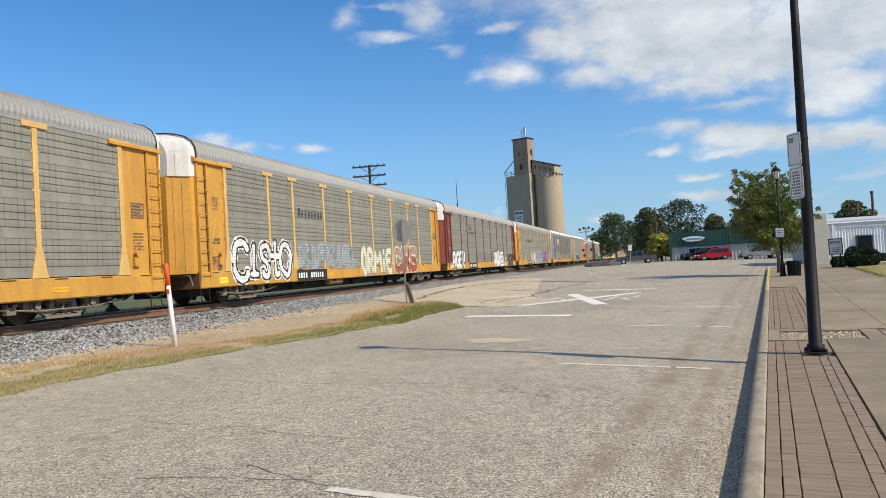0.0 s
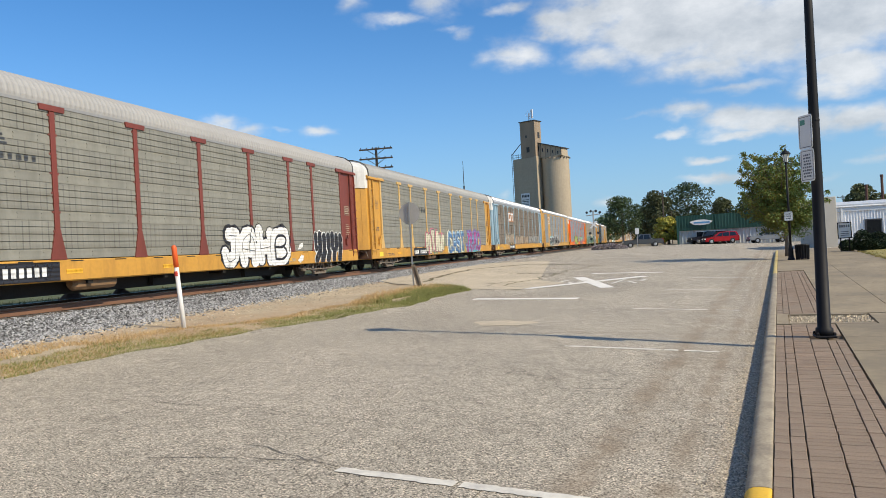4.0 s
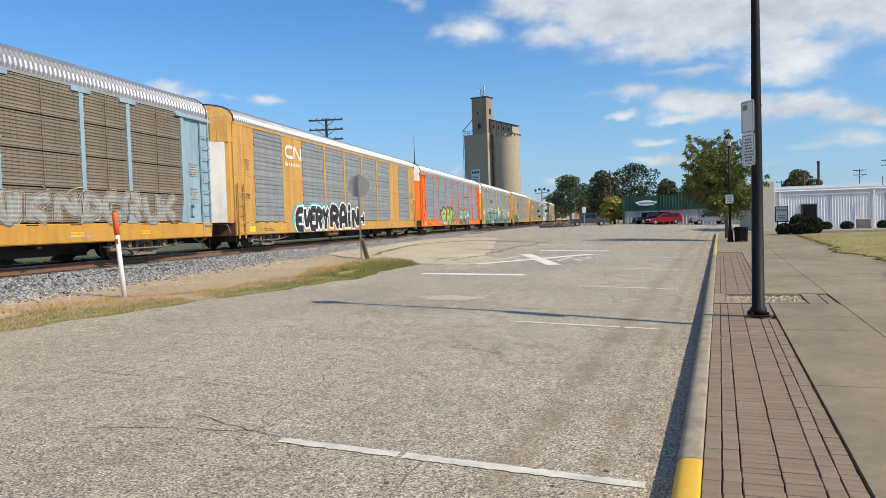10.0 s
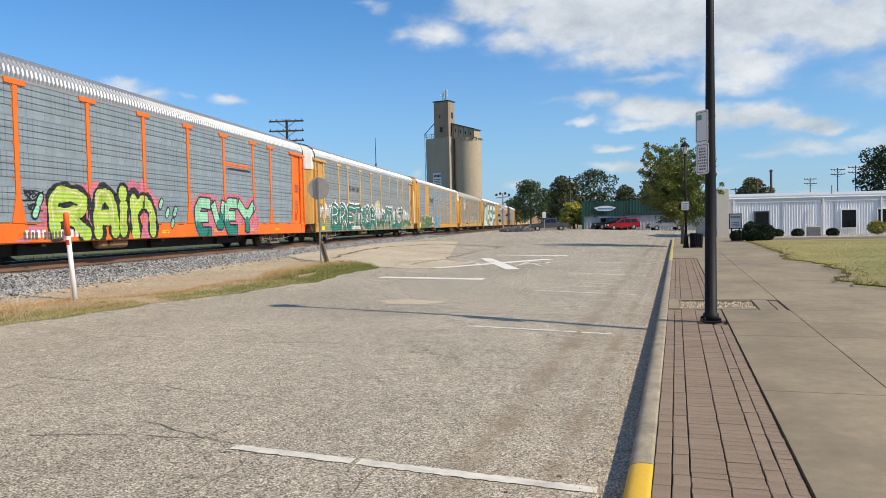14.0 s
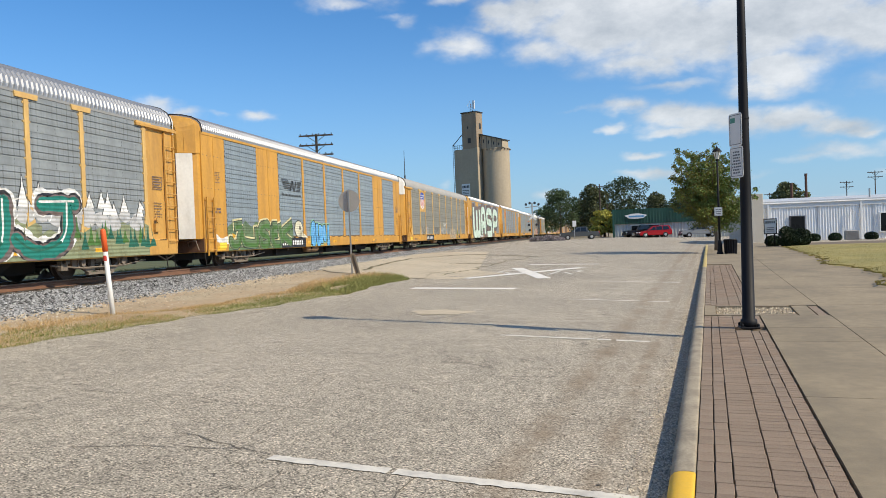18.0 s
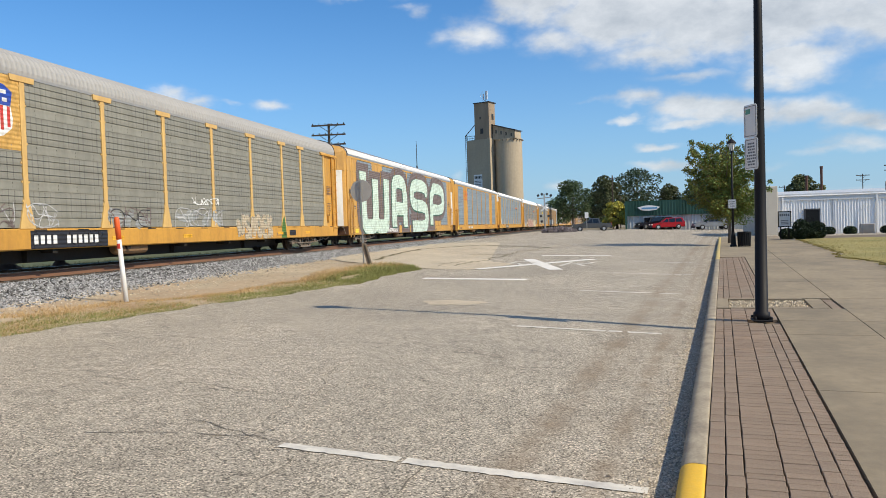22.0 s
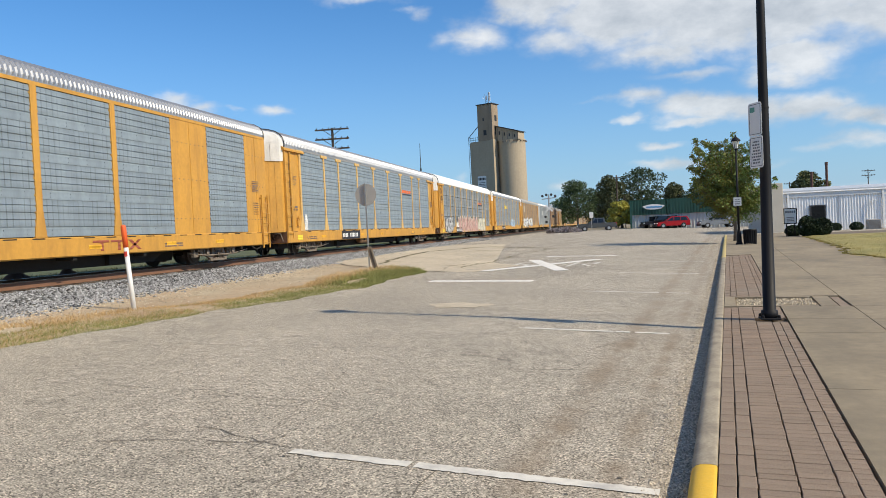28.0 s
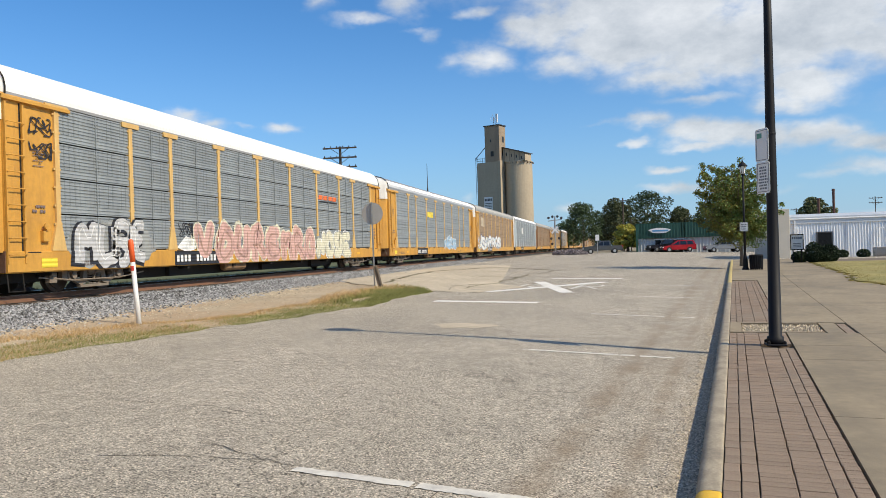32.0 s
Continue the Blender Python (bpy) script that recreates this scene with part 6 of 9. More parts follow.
    bars(car, 20.2, 0.66, 1.0, 0.14, 2, pale, seed=7)
    part("notice_frame", frame_bars(car, 26.05, 26.55, 2.55, 2.95), SPRAY[pale], car, "stencilled notice box")
    if full:
        for yy in (4.2, 9.8, 13.3, 16.85, 20.3, 23.2):
            part("reflector", Mesh().box(1.53, 1.537, yy, yy + 0.5, 0.70, 0.81), SPRAY["amber_tape"], car, "amber reflective strip")
    lab = Mesh().box(1.534, 1.538, 1.45, 1.95, 0.64, 0.86)
    part("warning_label", lab, SPRAY["yellow"], car, "small yellow warning label")
    return car


def build_train():
    cars = []

    def add(*a, **k):
        cars.append(rail_car(*a, **k))
        return cars[-1]
    yel = "yellow auto rack car, grey panels"
    c = add("post", "yellow", "olive", "grey", yel + " and green spray paint")
    graffiti(c, "EE", 18.6, 20.2, 1.6, 2.0, [("pink", 0)], fat=0.16)
    graffiti(c, "MS", 15.8, 19.5, 0.6, 1.9, [("white", 0.06), ("mint", 0)], "mint", seed=3)
    c = add("post", "yellow", "olive", "grey", yel + ", white spray letters")
    piece(c, [("C", 2.25, 3.35, 0.62, 2.08), ("I", 3.25, 4.05, 0.8, 1.95), ("S", 4.08, 4.76, 0.72, 1.95), ("t", 4.74, 5.5, 0.72, 2.0), ("O", 5.5, 6.45, 0.72, 2.0)], [("white", 0.11), ("black", 0.065, 0.02, 0), ("white", 0)], None, 0.15, 0.05, 3, 2, False)
    scrawl(c, 1.2, 1.7, 1.1, 1.5, "umber", 6, 30, 0.010)
    piece(c, spread("KIFKIEL", 7.15, 13.05, 1.08, 1.95), [("slate", 0.12), ("pale_blue", 0.03), ("slate", 0)], None, 0.24, 0.03, 4)
    piece(c, [("O", 13.5, 14.35, 0.6, 1.92), ("R", 14.3, 15.25, 0.6, 1.92), ("M", 15.2, 16.4, 0.6, 1.92), ("i", 16.35, 16.95, 0.6, 1.92), ("E", 16.95, 17.95, 0.6, 1.92)], [("slate", 0.06, 0.05, -0.03), ("cream", 0)], None, 0.22, 0.03, 5)
    piece(c, [("C", 18.2, 19.5, 0.6, 1.95), ("F", 19.4, 20.1, 0.6, 1.98), ("R", 19.9, 21.0, 0.62, 2.02), ("S", 20.9, 22.3, 0.66, 2.04)], [("cream", 0.07), ("brick_pale", 0.0)], None, 0.28, 0.05, 6, 2, False, ("brick", 1.25))
    wordmark(c, 7.2, 9.55, 3.05, 3.4, 8, "iron")
    c = add("post", "maroon", "olive", "pale", "maroon enclosed auto rack car with tan panels and white spray letters")
    piece(c, [("A", 1.8, 2.95, 0.58, 1.85), ("G", 2.92, 3.9, 0.6, 1.86), ("E", 3.82, 4.62, 0.62, 1.86), ("T", 4.5, 5.2, 0.6, 1.88), ("!", 5.05, 5.6, 0.62, 1.9)], [("black", 0.08), ("white", 0)], None, 0.25, 0.04, 3, 1, True, None, 0.18)
    wordmark(c, 7.3, 9.2, 3.2, 3.38, 9, "iron")
    shape(c, [[(7.3 + i * 0.05, 3.78 - i * 0.09), (8.2 + i * 0.05, 3.78 - i * 0.09), (8.2 + i * 0.05, 3.83 - i * 0.09), (7.3 + i * 0.05, 3.83 - i * 0.09)] for i in range(4)], "iron")
    piece(c, [("J", 16.2, 17.3, 0.6, 1.85), ("A", 17.2, 18.4, 0.58, 1.9), ("H", 18.3, 19.5, 0.58, 1.9), ("B", 19.35, 20.75, 0.58, 1.9)], [("black", 0.07), ("white", 0), ("black", -0.235, 0.02, -0.03)], None, 0.44, 0.06, 8, 2, False)
    blobs = []
    for i in range(7):                     # a black puffed piece: bulging fingers above two rows of rolls
        blobs.append([(22.95 + i * 0.40, 1.15), (22.95 + i * 0.40, 1.62 + 0.04 * math.sin(i * 2))])
    blobs += [[(22.95, 0.66), (23.3, 1.0)], [(23.5, 0.64), (23.75, 1.0)], [(24.05, 0.66), (24.2, 0.98)], [(24.6, 0.64), (24.7, 1.0)], [(25.2, 0.68), (25.3, 1.02)]]
    for ln in blobs:
        part("graffiti_letter", sprayed(c, [ln], 0.36, lambda a, b: (a, max(0.555, b)), [("white", 0.035, 0, 0), ("black", 0, 0, 0)], random.Random(int(ln[0][0] * 9)), 0), None, c, "black puffed shape edged in white")
    shape(c, [[(21.4, 1.1), (21.55, 1.3), (21.8, 1.36), (21.85, 1.2), (21.6, 1.12)], [(21.3, 0.68), (21.6, 0.9), (21.8, 0.86), (21.75, 0.68), (21.5, 0.6)]], "white")
    c = add("post", "yellow", "olive", "grey", yel + ", cream and magenta letters")
    piece(c, spread("MTAN", 9.3, 13.1, 0.58, 1.98), [("rose", 0.09, -0.08, 0.03), ("umber", 0.055), ("cream", 0), ("sand", -0.19)], "sage", 0.34, 0.07, 5)
    piece(c, spread("CAST", 14.1, 18.4, 0.56, 2.02), [("cream", 0.10, -0.16, -0.02), ("iron", 0.03), ("denim", 0), ("pale_blue", -0.12, -0.03, 0.10)], None, 0.25, 0.02, 6, 1, True, ("slate", 0.95))
    shape(c, [rect(14.0, 18.5, 0.56, 1.1)], "sage", lift=0.0006, name="graffiti_backing")
    piece(c, [("J", 18.9, 20.05, 0.58, 1.95), ("B", 20.0, 20.85, 0.6, 1.98), ("I", 20.75, 21.35, 0.6, 2.02), ("R", 21.3, 22.2, 0.6, 2.0), ("D", 22.2, 23.4, 0.62, 1.98)], [("violet", 0.13, 0.03, 0.05), ("cyan", 0.06, -0.02, -0.05), ("magenta", 0)], None, 0.22, 0.06, 7, 1, True, ("plum", 1.1), 0.08)
    wordmark(c, 7.15, 9.5, 3.05, 3.4, 8, "iron")
    c = add("post", "blue", "brown", "silver", "pale blue enclosed auto rack car with brown slatted panels")
    shape(c, [rect(6.95, 9.5, 3.1, 4.0)], "rust_patch", 1.55, label="rusty tan patch behind the mark")
    shape(c, [rect(7.05, 8.15, 3.80, 3.93), rect(7.05, 7.25, 3.37, 3.80), rect(7.05, 8.15, 3.23, 3.37), rect(7.95, 8.15, 3.37, 3.67), rect(8.30, 9.35, 3.80, 3.93), rect(8.65, 8.99, 3.23, 3.80)], "white", 1.556)
    piece(c, spread("ZEHAE", 5.2, 9.3, 1.06, 1.85), [("cream", 0.09), ("umber", 0.045), ("tan", 0)], None, 0.24, 0.05, 2)
    piece(c, spread("EMDS", 9.9, 14.2, 1.06, 1.75), [("sand", 0.04), ("umber", 0.03), ("tan", 0), ("sand", -0.12)], "tan", 0.34, 0.12, 3, 2, False)
    piece(c, spread("SRE", 14.8, 17.4, 1.06, 1.7), [("sand", 0.035), ("umber", 0.02), ("tan", 0)], None, 0.30, 0.10, 4, 2, False)
    piece(c, spread("WKNOCRUK", 17.9, 25.2, 1.06, 1.85), [("sand", 0.045), ("umber", 0.03), ("slate", 0), ("sand", -0.13, 0.03, 0.03)], None, 0.32, 0.12, 5)
    scrawl(c, 9.8, 25.2, 1.1, 1.95, "sand", 22, 8, 0.012)
    c = add("rack", "tan", "grey", "silver", "faded yellow auto rack car with white mark and black spray letters", plate=False)
    maker(c, 5.0, 3.72, "white")
    piece(c, [("E", 5.85, 6.85, 0.56, 1.66), ("V", 6.65, 7.6, 0.58, 1.66), ("E", 7.45, 8.3, 0.58, 1.7), ("R", 8.15, 9.1, 0.58, 1.7), ("Y", 8.95, 9.95, 0.58, 1.72)], [("cyan", 0.10, -0.12, 0.05), ("white", 0.085), ("black", 0)], None, 0.27, 0.05, 4, 1, True, None, 0.14)
    shape(c, [[(5.45, 1.0), (5.7, 1.55), (6.2, 1.66), (6.0, 0.62), (5.7, 0.75)]], "cyan", lift=0.0005, name="graffiti_backing")
    piece(c, [("R", 10.1, 11.4, 0.56, 1.84), ("A", 11.3, 12.6, 0.56, 1.88), ("i", 12.45, 13.35, 0.56, 1.96), ("N", 13.3, 14.6, 0.56, 1.82), ("H", 14.3, 15.4, 0.75, 1.5)], [("white", 0.09), ("black", 0)], None, 0.29, 0.06, 7, 1, True, None, 0.08)
    c = add("post", "orange", "steel", "silver", "bright orange auto rack car with blue-grey panels and lime spray letters", plate=False)
    piece(c, [("R", 7.85, 9.6, 0.6, 1.95), ("A", 9.65, 10.9, 0.6, 2.0), ("i", 10.75, 11.65, 0.62, 2.15), ("n", 11.6, 13.0, 0.6, 1.92)], [("black", 0.11, 0.03, 0.02), ("lime", 0), ("straw", -0.17, -0.05, 0.10)], "rose", 0.29, 0.04, 3, 2, False, ("aqua", 0.95))
    for k, (y, z) in enumerate(((7.35, 1.25), (7.5, 1.55), (13.3, 1.6), (13.7, 1.3), (14.0, 0.95), (14.2, 1.35))):
        part("graffiti_letter", sprayed(c, [[(y, z), (y + 0.1, z + 0.16)]], 0.16, lambda a, b: (a, b), [("black", 0.05, 0, 0), ("aqua", 0, 0, 0)], random.Random(k), 0), None, c, "pale green painted drop")
    piece(c, [("E", 15.7, 17.0, 0.56, 1.92), ("V", 16.9, 18.2, 0.56, 1.95), ("E", 18.05, 19.35, 0.56, 1.95), ("Y", 19.2, 21.1, 0.56, 2.0)], [("rose", 0.16, 0.08, 0.02), ("black", 0.06), ("aqua", 0)], "rose", 0.27, 0.05, 8, 1, True, ("teal", 1.15))
    scrawl(c, 6.95, 7.7, 1.6, 1.85, "black", 7, 5, 0.018)
    scrawl(c, 7.0, 7.7, 1.35, 1.55, "black", 6, 6, 0.018)
    shape(c, [[(7.0, 1.0), (7.3, 1.3), (7.8, 1.2), (7.7, 0.8), (7.2, 0.7)], [(6.6, 0.6), (7.1, 0.75), (7.2, 0.6), (6.8, 0.56)]], "rose", lift=0.0004, name="graffiti_backing")
    slanted(c, 18.3, 20.6, 3.30, 3.46)
    mark_row(c, 6.9, 0.62, 1.6, 0.2, "umber", 1.545)
    c = add("post", "tan", "grey", "silver", yel + " and teal and white spray letters", plate=False)
    rnd = random.Random(77)
    ground = Mesh()
    for i in range(50):
        y, z = 1.2 + i * 0.49, 1.34 + 0.16 * math.sin(i * 0.7) + rnd.uniform(-0.05, 0.05)
        lay(ground, c, [(y, 0.56), (y + 0.49, 0.56), (y + 0.49, z), (y + 0.25, z + 0.08), (y, z - 0.03)], 0.0003)
    part("mural_ground", ground, SPRAY["sage"], c, "mossy green painted ground of a mural")
    haze = Mesh()
    for i in range(44):
        y, z, r, ph = 1.5 + i * 0.55, 1.62 + rnd.uniform(-0.1, 0.1), rnd.uniform(0.25, 0.42), rnd.uniform(0, 6)
        lay(haze, c, [(y + r * math.cos(t) * (1 + 0.2 * math.sin(3 * t + ph)), z + r * 0.8 * math.sin(t)) for t in [0.5236 * k for k in range(12)]], 0.0004 + 0.00002 * i)
    part("mural_haze", haze, SPRAY["silver"], c, "pale sprayed haze behind the letters")
    for i in range(58):
        y, h, w = 1.6 + i * 0.42 + rnd.uniform(-0.2, 0.2), rnd.choice((0.3, 0.4, 0.48, 0.62)) + rnd.uniform(-0.08, 0.08), rnd.uniform(0.12, 0.24)
        z = rnd.uniform(1.65, 1.95)
        for k, (col, g) in enumerate((("black", 0.03), ("white", 0))):
            shape(c, [[(y - w - g, z), (y + w + g, z), (y + w * 0.5 + g, z + h * 0.5), (y + w * 0.25 + g, z + h * 0.62), (y, z + h + g * 2), (y - w * 0.25 - g, z + h * 0.6), (y - w * 0.55 - g, z + h * 0.42)]], col, name="mural_peak", lift=0.0016 + 0.0010 * k + 0.00001 * i, label="white painted peak" if k else "")
    for i in range(30):
        y, h = (13.9 + i * 0.11 if i < 14 else 22.6 + (i - 14) * 0.22) + rnd.uniform(-0.08, 0.08), rnd.uniform(0.4, 0.62)
        z = rnd.uniform(0.75, 1.1)
        shape(c, [[(y - 0.16, z), (y + 0.16, z), (y + 0.05, z + h * 0.5), (y, z + h), (y - 0.05, z + h * 0.5)]], rnd.choice(("pine", "green")), name="mural_tree", lift=0.0040 + 0.00001 * i)
    teal = [("white", 0.13, 0.05, 0.05), ("black", 0.085), ("umber", 0.065, 0.04, -0.03), ("teal", 0.0), ("white", -0.145, -0.05, 0.06)]
    piece(c, [("B", 3.2, 4.75, 0.58, 2.1), ("R", 4.75, 6.1, 0.58, 2.12), ("E", 6.2, 7.85, 0.58, 2.08), ("T", 7.65, 9.45, 0.58, 2.08), ("N", 9.4, 10.65, 0.58, 2.1), ("O", 10.5, 11.95, 0.58, 2.06), ("A", 11.9, 13.5, 0.58, 2.08), ("N", 15.6, 17.05, 0.58, 2.06), ("T", 16.85, 18.75, 0.58, 2.08), ("U", 18.55, 20.3, 0.58, 2.08), ("J", 20.25, 22.7, 0.58, 2.1)], teal, None, 0.23, 0.06, 3, 2, False, ("pine", 1.05))
    scrawl(c, 3.2, 13.2, 1.55, 2.1, "white", 16, 18, 0.016)
    scrawl(c, 15.6, 22.4, 1.5, 2.05, "white", 12, 19, 0.016)
    shape(c, [[(14.3 + 1.05 * math.cos(t) * (1 if k % 2 else 0.62), 2.28 + 0.45 * math.sin(t) * (1 if k % 2 else 0.62)) for k, t in enumerate([6.2832 * j / 44 for j in range(44)])]], "straw", name="mural_sun", label="pale yellow painted sun", lift=0.0002)
    wordmark(c, 7.1, 9.4, 3.05, 3.4, 8, "iron")
    mark_row(c, 7.3, 0.64, 2.1, 0.22, "white", 1.556)
    c = add("rack", "yellow", "steel", "silver", "yellow flush-sided auto rack car with green and blue spray letters")
    shape(c, [[(7.1 + i * 0.06, 3.50 - i * 0.075), (7.85 + i * 0.07, 3.50 - i * 0.075), (7.82 + i * 0.07, 3.545 - i * 0.075), (7.06 + i * 0.06, 3.545 - i * 0.075)] for i in range(6)], "iron", 1.516)
    shape(c, [[(7.95, 3.06), (8.1, 3.06), (8.42, 3.52), (8.2, 3.52)], [(8.25, 3.52), (8.42, 3.52), (8.5, 3.06), (8.36, 3.06)], [(8.45, 3.06), (8.58, 3.06), (8.8, 3.52), (8.64, 3.52)], [(8.72, 3.06), (9.15, 3.06), (9.24, 3.2), (8.78, 3.16)], [(8.85, 3.4), (9.28, 3.4), (9.34, 3.52), (8.92, 3.52)], [(8.82, 3.22), (9.2, 3.24), (9.28, 3.38), (8.9, 3.36)]], "iron", 1.516)
    wordmark(c, 7.1, 9.3, 2.83, 2.95, 14, "iron")
    hill = Mesh()
    for i in range(21):
        y = 2.1 + i * 0.29
        lay(hill, c, [(y, 0.56), (y + 0.29, 0.56), (y + 0.29, 1.55 + 0.14 * math.sin(i * 1.9)), (y, 1.55 + 0.14 * math.sin((i - 1) * 1.9))], 0.0004)
    part("graffiti_backing", hill, SPRAY["moss"], c, "dark green spray paint backing")
    piece(c, [("J", 2.1, 3.4, 0.6, 1.6), ("U", 3.1, 4.7, 0.6, 1.62), ("S", 4.55, 5.7, 0.58, 1.66), ("E", 5.65, 6.75, 0.58, 1.68), ("K", 6.6, 8.2, 0.58, 1.68)], [("straw", 0.06, -0.03, 0.04), ("black", 0.03), ("moss", 0), ("green", -0.1, 0.05, -0.05)], None, 0.34, 0.12, 2)
    shape(c, [[(1.2, 1.2), (1.6, 1.0), (2.4, 1.15), (2.3, 0.85), (1.7, 0.75), (1.25, 0.9)]], "white", lift=0.0006)
    shape(c, [[(2.45, 1.2), (2.8, 1.1), (2.95, 0.58), (2.55, 0.6)], [(1.25, 0.75), (1.9, 0.72), (1.85, 0.58), (1.3, 0.58)]], "amber_tape", lift=0.0006)
    skull = [(8.85 + 0.46 * math.cos(t) * (1 + 0.05 * math.sin(3 * t)), 1.38 + 0.36 * math.sin(t)) for t in [0.3142 * k for k in range(20)]]
    shape(c, [[(a + (a - 8.85) * 0.1, b + (b - 1.38) * 0.1) for a, b in skull]], "black", lift=0.0012)
    shape(c, [skull, [(9.2, 1.25), (9.9, 0.98), (9.4, 0.95), (8.9, 1.05)]], "cream", lift=0.0022, label="cream painted round shape")
    shape(c, [[(8.98 + 0.09 * math.cos(t), 1.42 + 0.1 * math.sin(t)) for t in [0.785 * k for k in range(8)]]], "black", lift=0.0032)
    piece(c, spread("BUNI", 10.3, 12.95, 0.58, 1.72), [("aqua", 0.09), ("black", 0.05), ("blue", 0), ("pale_blue", -0.17, -0.03, 0.08)], None, 0.34, 0.05, 9)
    c = add("post", "yellow", "olive", "pale", yel + ", shield mark")
    shape(c, [rect(4.95, 6.71, 2.82, 4.5)], "amber", 1.55)
    shape(c, [[(5.12, 3.80), (6.44, 3.80), (6.50, 4.12), (6.28, 4.26), (5.78, 4.36), (5.28, 4.26), (5.06, 4.12)]], "royal", 1.556, label="blue shield head")
    shape(c, [rect(5.2 + i * 0.24, 5.36 + i * 0.24, 4.06, 4.15) for i in range(5)] + [rect(5.2 + i * 0.2, 5.34 + i * 0.2, 3.88, 3.97) for i in range(6)], "white", 1.562)
    shape(c, [[(5.12, 3.80), (5.06, 3.5), (5.10, 3.3), (5.35, 3.12), (5.78, 3.02), (6.21, 3.12), (6.46, 3.3), (6.50, 3.5), (6.44, 3.80)]], "white", 1.556, label="white shield field")
    shape(c, [rect(5.16 + i * 0.195, 5.25 + i * 0.195, 3.32 - 0.075 * (3 - abs(3 - i)), 3.79) for i in range(7)], "red", 1.562)
    for i, (a, b) in enumerate(((5.0, 6.4), (6.75, 7.8), (9.7, 11.6), (12.9, 15.9))):
        graffiti(c, ("OEN", "C", "ANE", "ROK")[i], a, b, 1.04, 1.6, [("black" if i == 2 else "silver", 0.0)], "slate" if i in (2, 3) else None, 0.045, 0.10, seed=i)
        scrawl(c, a, b, 1.05, 1.6, ("umber", "silver")[i % 2], 7, i, 0.012)
    scrawl(c, 13.9, 15.6, 1.78, 2.0, "white", 9, 41, 0.014)
    scrawl(c, 1.1, 1.9, 2.2, 3.1, "brick", 6, 31, 0.010)
    piece(c, spread("NSMOEK", 16.9, 19.85, 0.62, 1.5), [("cream", 0.035), ("umber", 0.02), ("sand", 0)], None, 0.18, 0.10, 12)
    scrawl(c, 16.9, 19.8, 0.6, 1.2, "cream", 10, 33, 0.010)
    shape(c, [[(20.65, 0.56), (21.15, 0.56), (21.1, 1.0), (20.95, 1.5), (20.75, 1.2)]], "green", lift=0.0010, name="graffiti_backing")
    shape(c, [rect(21.45, 22.1, 0.64, 0.88)], "black", lift=0.0008)
    c = add("rack", "tan", "steel", "silver", "yellow auto rack car covered by huge pale green outlined letters", plate=False)
    for k, (ch, a, b, z0, z1) in enumerate((("w", 2.45, 8.05, 0.58, 4.40), ("a", 8.65, 12.35, 0.58, 4.22), ("s", 13.2, 18.55, 0.58, 4.22), ("p", 19.15, 24.4, 0.72, 4.22))):
        piece(c, [(ch, a, b, z0, z1)], [("umber", 0.46), ("pine", 0.04, -0.06, -0.03), ("mint", 0)], None, 0.235, 0.0, k, 1, True, None, 0.0, 1.2)
    graffiti(c, "MFK", 0.75, 2.0, 2.45, 3.1, [("black", 0)], None, 0.14, 0.1, seed=4)
    mark_row(c, 7.6, 0.62, 2.3, 0.2, "white", 1.556)
    c = add("rack", "yellow", "steel", "silver", "clean yellow auto rack car with an orange mark", plate=False)
    maker(c, 5.0, 3.72, "orange")
    shape(c, [rect(17.0, 17.65, 0.86, 0.92), rect(17.3, 17.42, 0.64, 0.86), rect(17.72, 18.4, 0.86, 0.92), rect(18.0, 18.12, 0.64, 0.86), [(18.45, 0.64), (18.6, 0.64), (19.05, 0.92), (18.9, 0.92)], [(18.9, 0.64), (19.05, 0.64), (18.6, 0.92), (18.45, 0.92)]], "brick", lift=0.002, label="rust-red maker's mark")
    mark_row(c, 7.2, 0.66, 2.0, 0.16, "umber", 1.54)
    c = add("post", "yellow", "steel", "silver", yel + " and an orange bar mark")
    slanted(c, 18.3, 20.6, 3.32, 3.52)
    shape(c, [[(2.3, 1.05), (2.65, 1.05), (2.6, 1.75), (2.4, 1.75)]], "white", 1.55)
    c = add("post", "yellow", "grey", "white", "yellow auto rack car with a white roof and pale spray letters")
    piece(c, [("M", 2.55, 3.45, 0.6, 1.82), ("U", 3.35, 4.2, 0.6, 1.8), ("B", 4.1, 4.85, 0.62, 1.8), ("E", 4.75, 5.5, 0.7, 1.82)], [("black", 0.06, -0.06, -0.03), ("silver", 0), ("white", -0.17, 0, 0.06)], "slate", 0.36, 0.10, 3)
    piece(c, spread("VOUREMRO", 8.05, 17.8, 0.58, 1.9), [("cream", 0.05), ("pink", 0), ("brick_pale", -0.20, 0.03, -0.04)], None, 0.40, 0.10, 4, 2, False)
    scrawl(c, 7.2, 17.8, 0.7, 1.9, "cream", 16, 6, 0.014)
    piece(c, spread("NOSE", 17.85, 22.2, 0.62, 1.75), [("white", 0.06), ("slate", 0.03), ("cream", 0)], None, 0.34, 0.08, 6, 2, False)
    shape(c, [[(7.0, 1.1), (7.5, 1.45), (8.0, 1.35), (8.05, 1.05), (7.5, 0.95)]], "white", lift=0.001)
    scrawl(c, 7.1, 7.9, 1.45, 1.85, "black", 7, 3, 0.018)
    scrawl(c, 1.2, 1.9, 3.75, 4.15, "black", 7, 7, 0.016)
    scrawl(c, 1.2, 1.9, 3.2, 3.6, "black", 7, 9, 0.016)
    slanted(c, 18.3, 20.6, 3.26, 3.46)
    c = add("post", "yellow", "grey", "silver", yel + " and a small yellow mark")
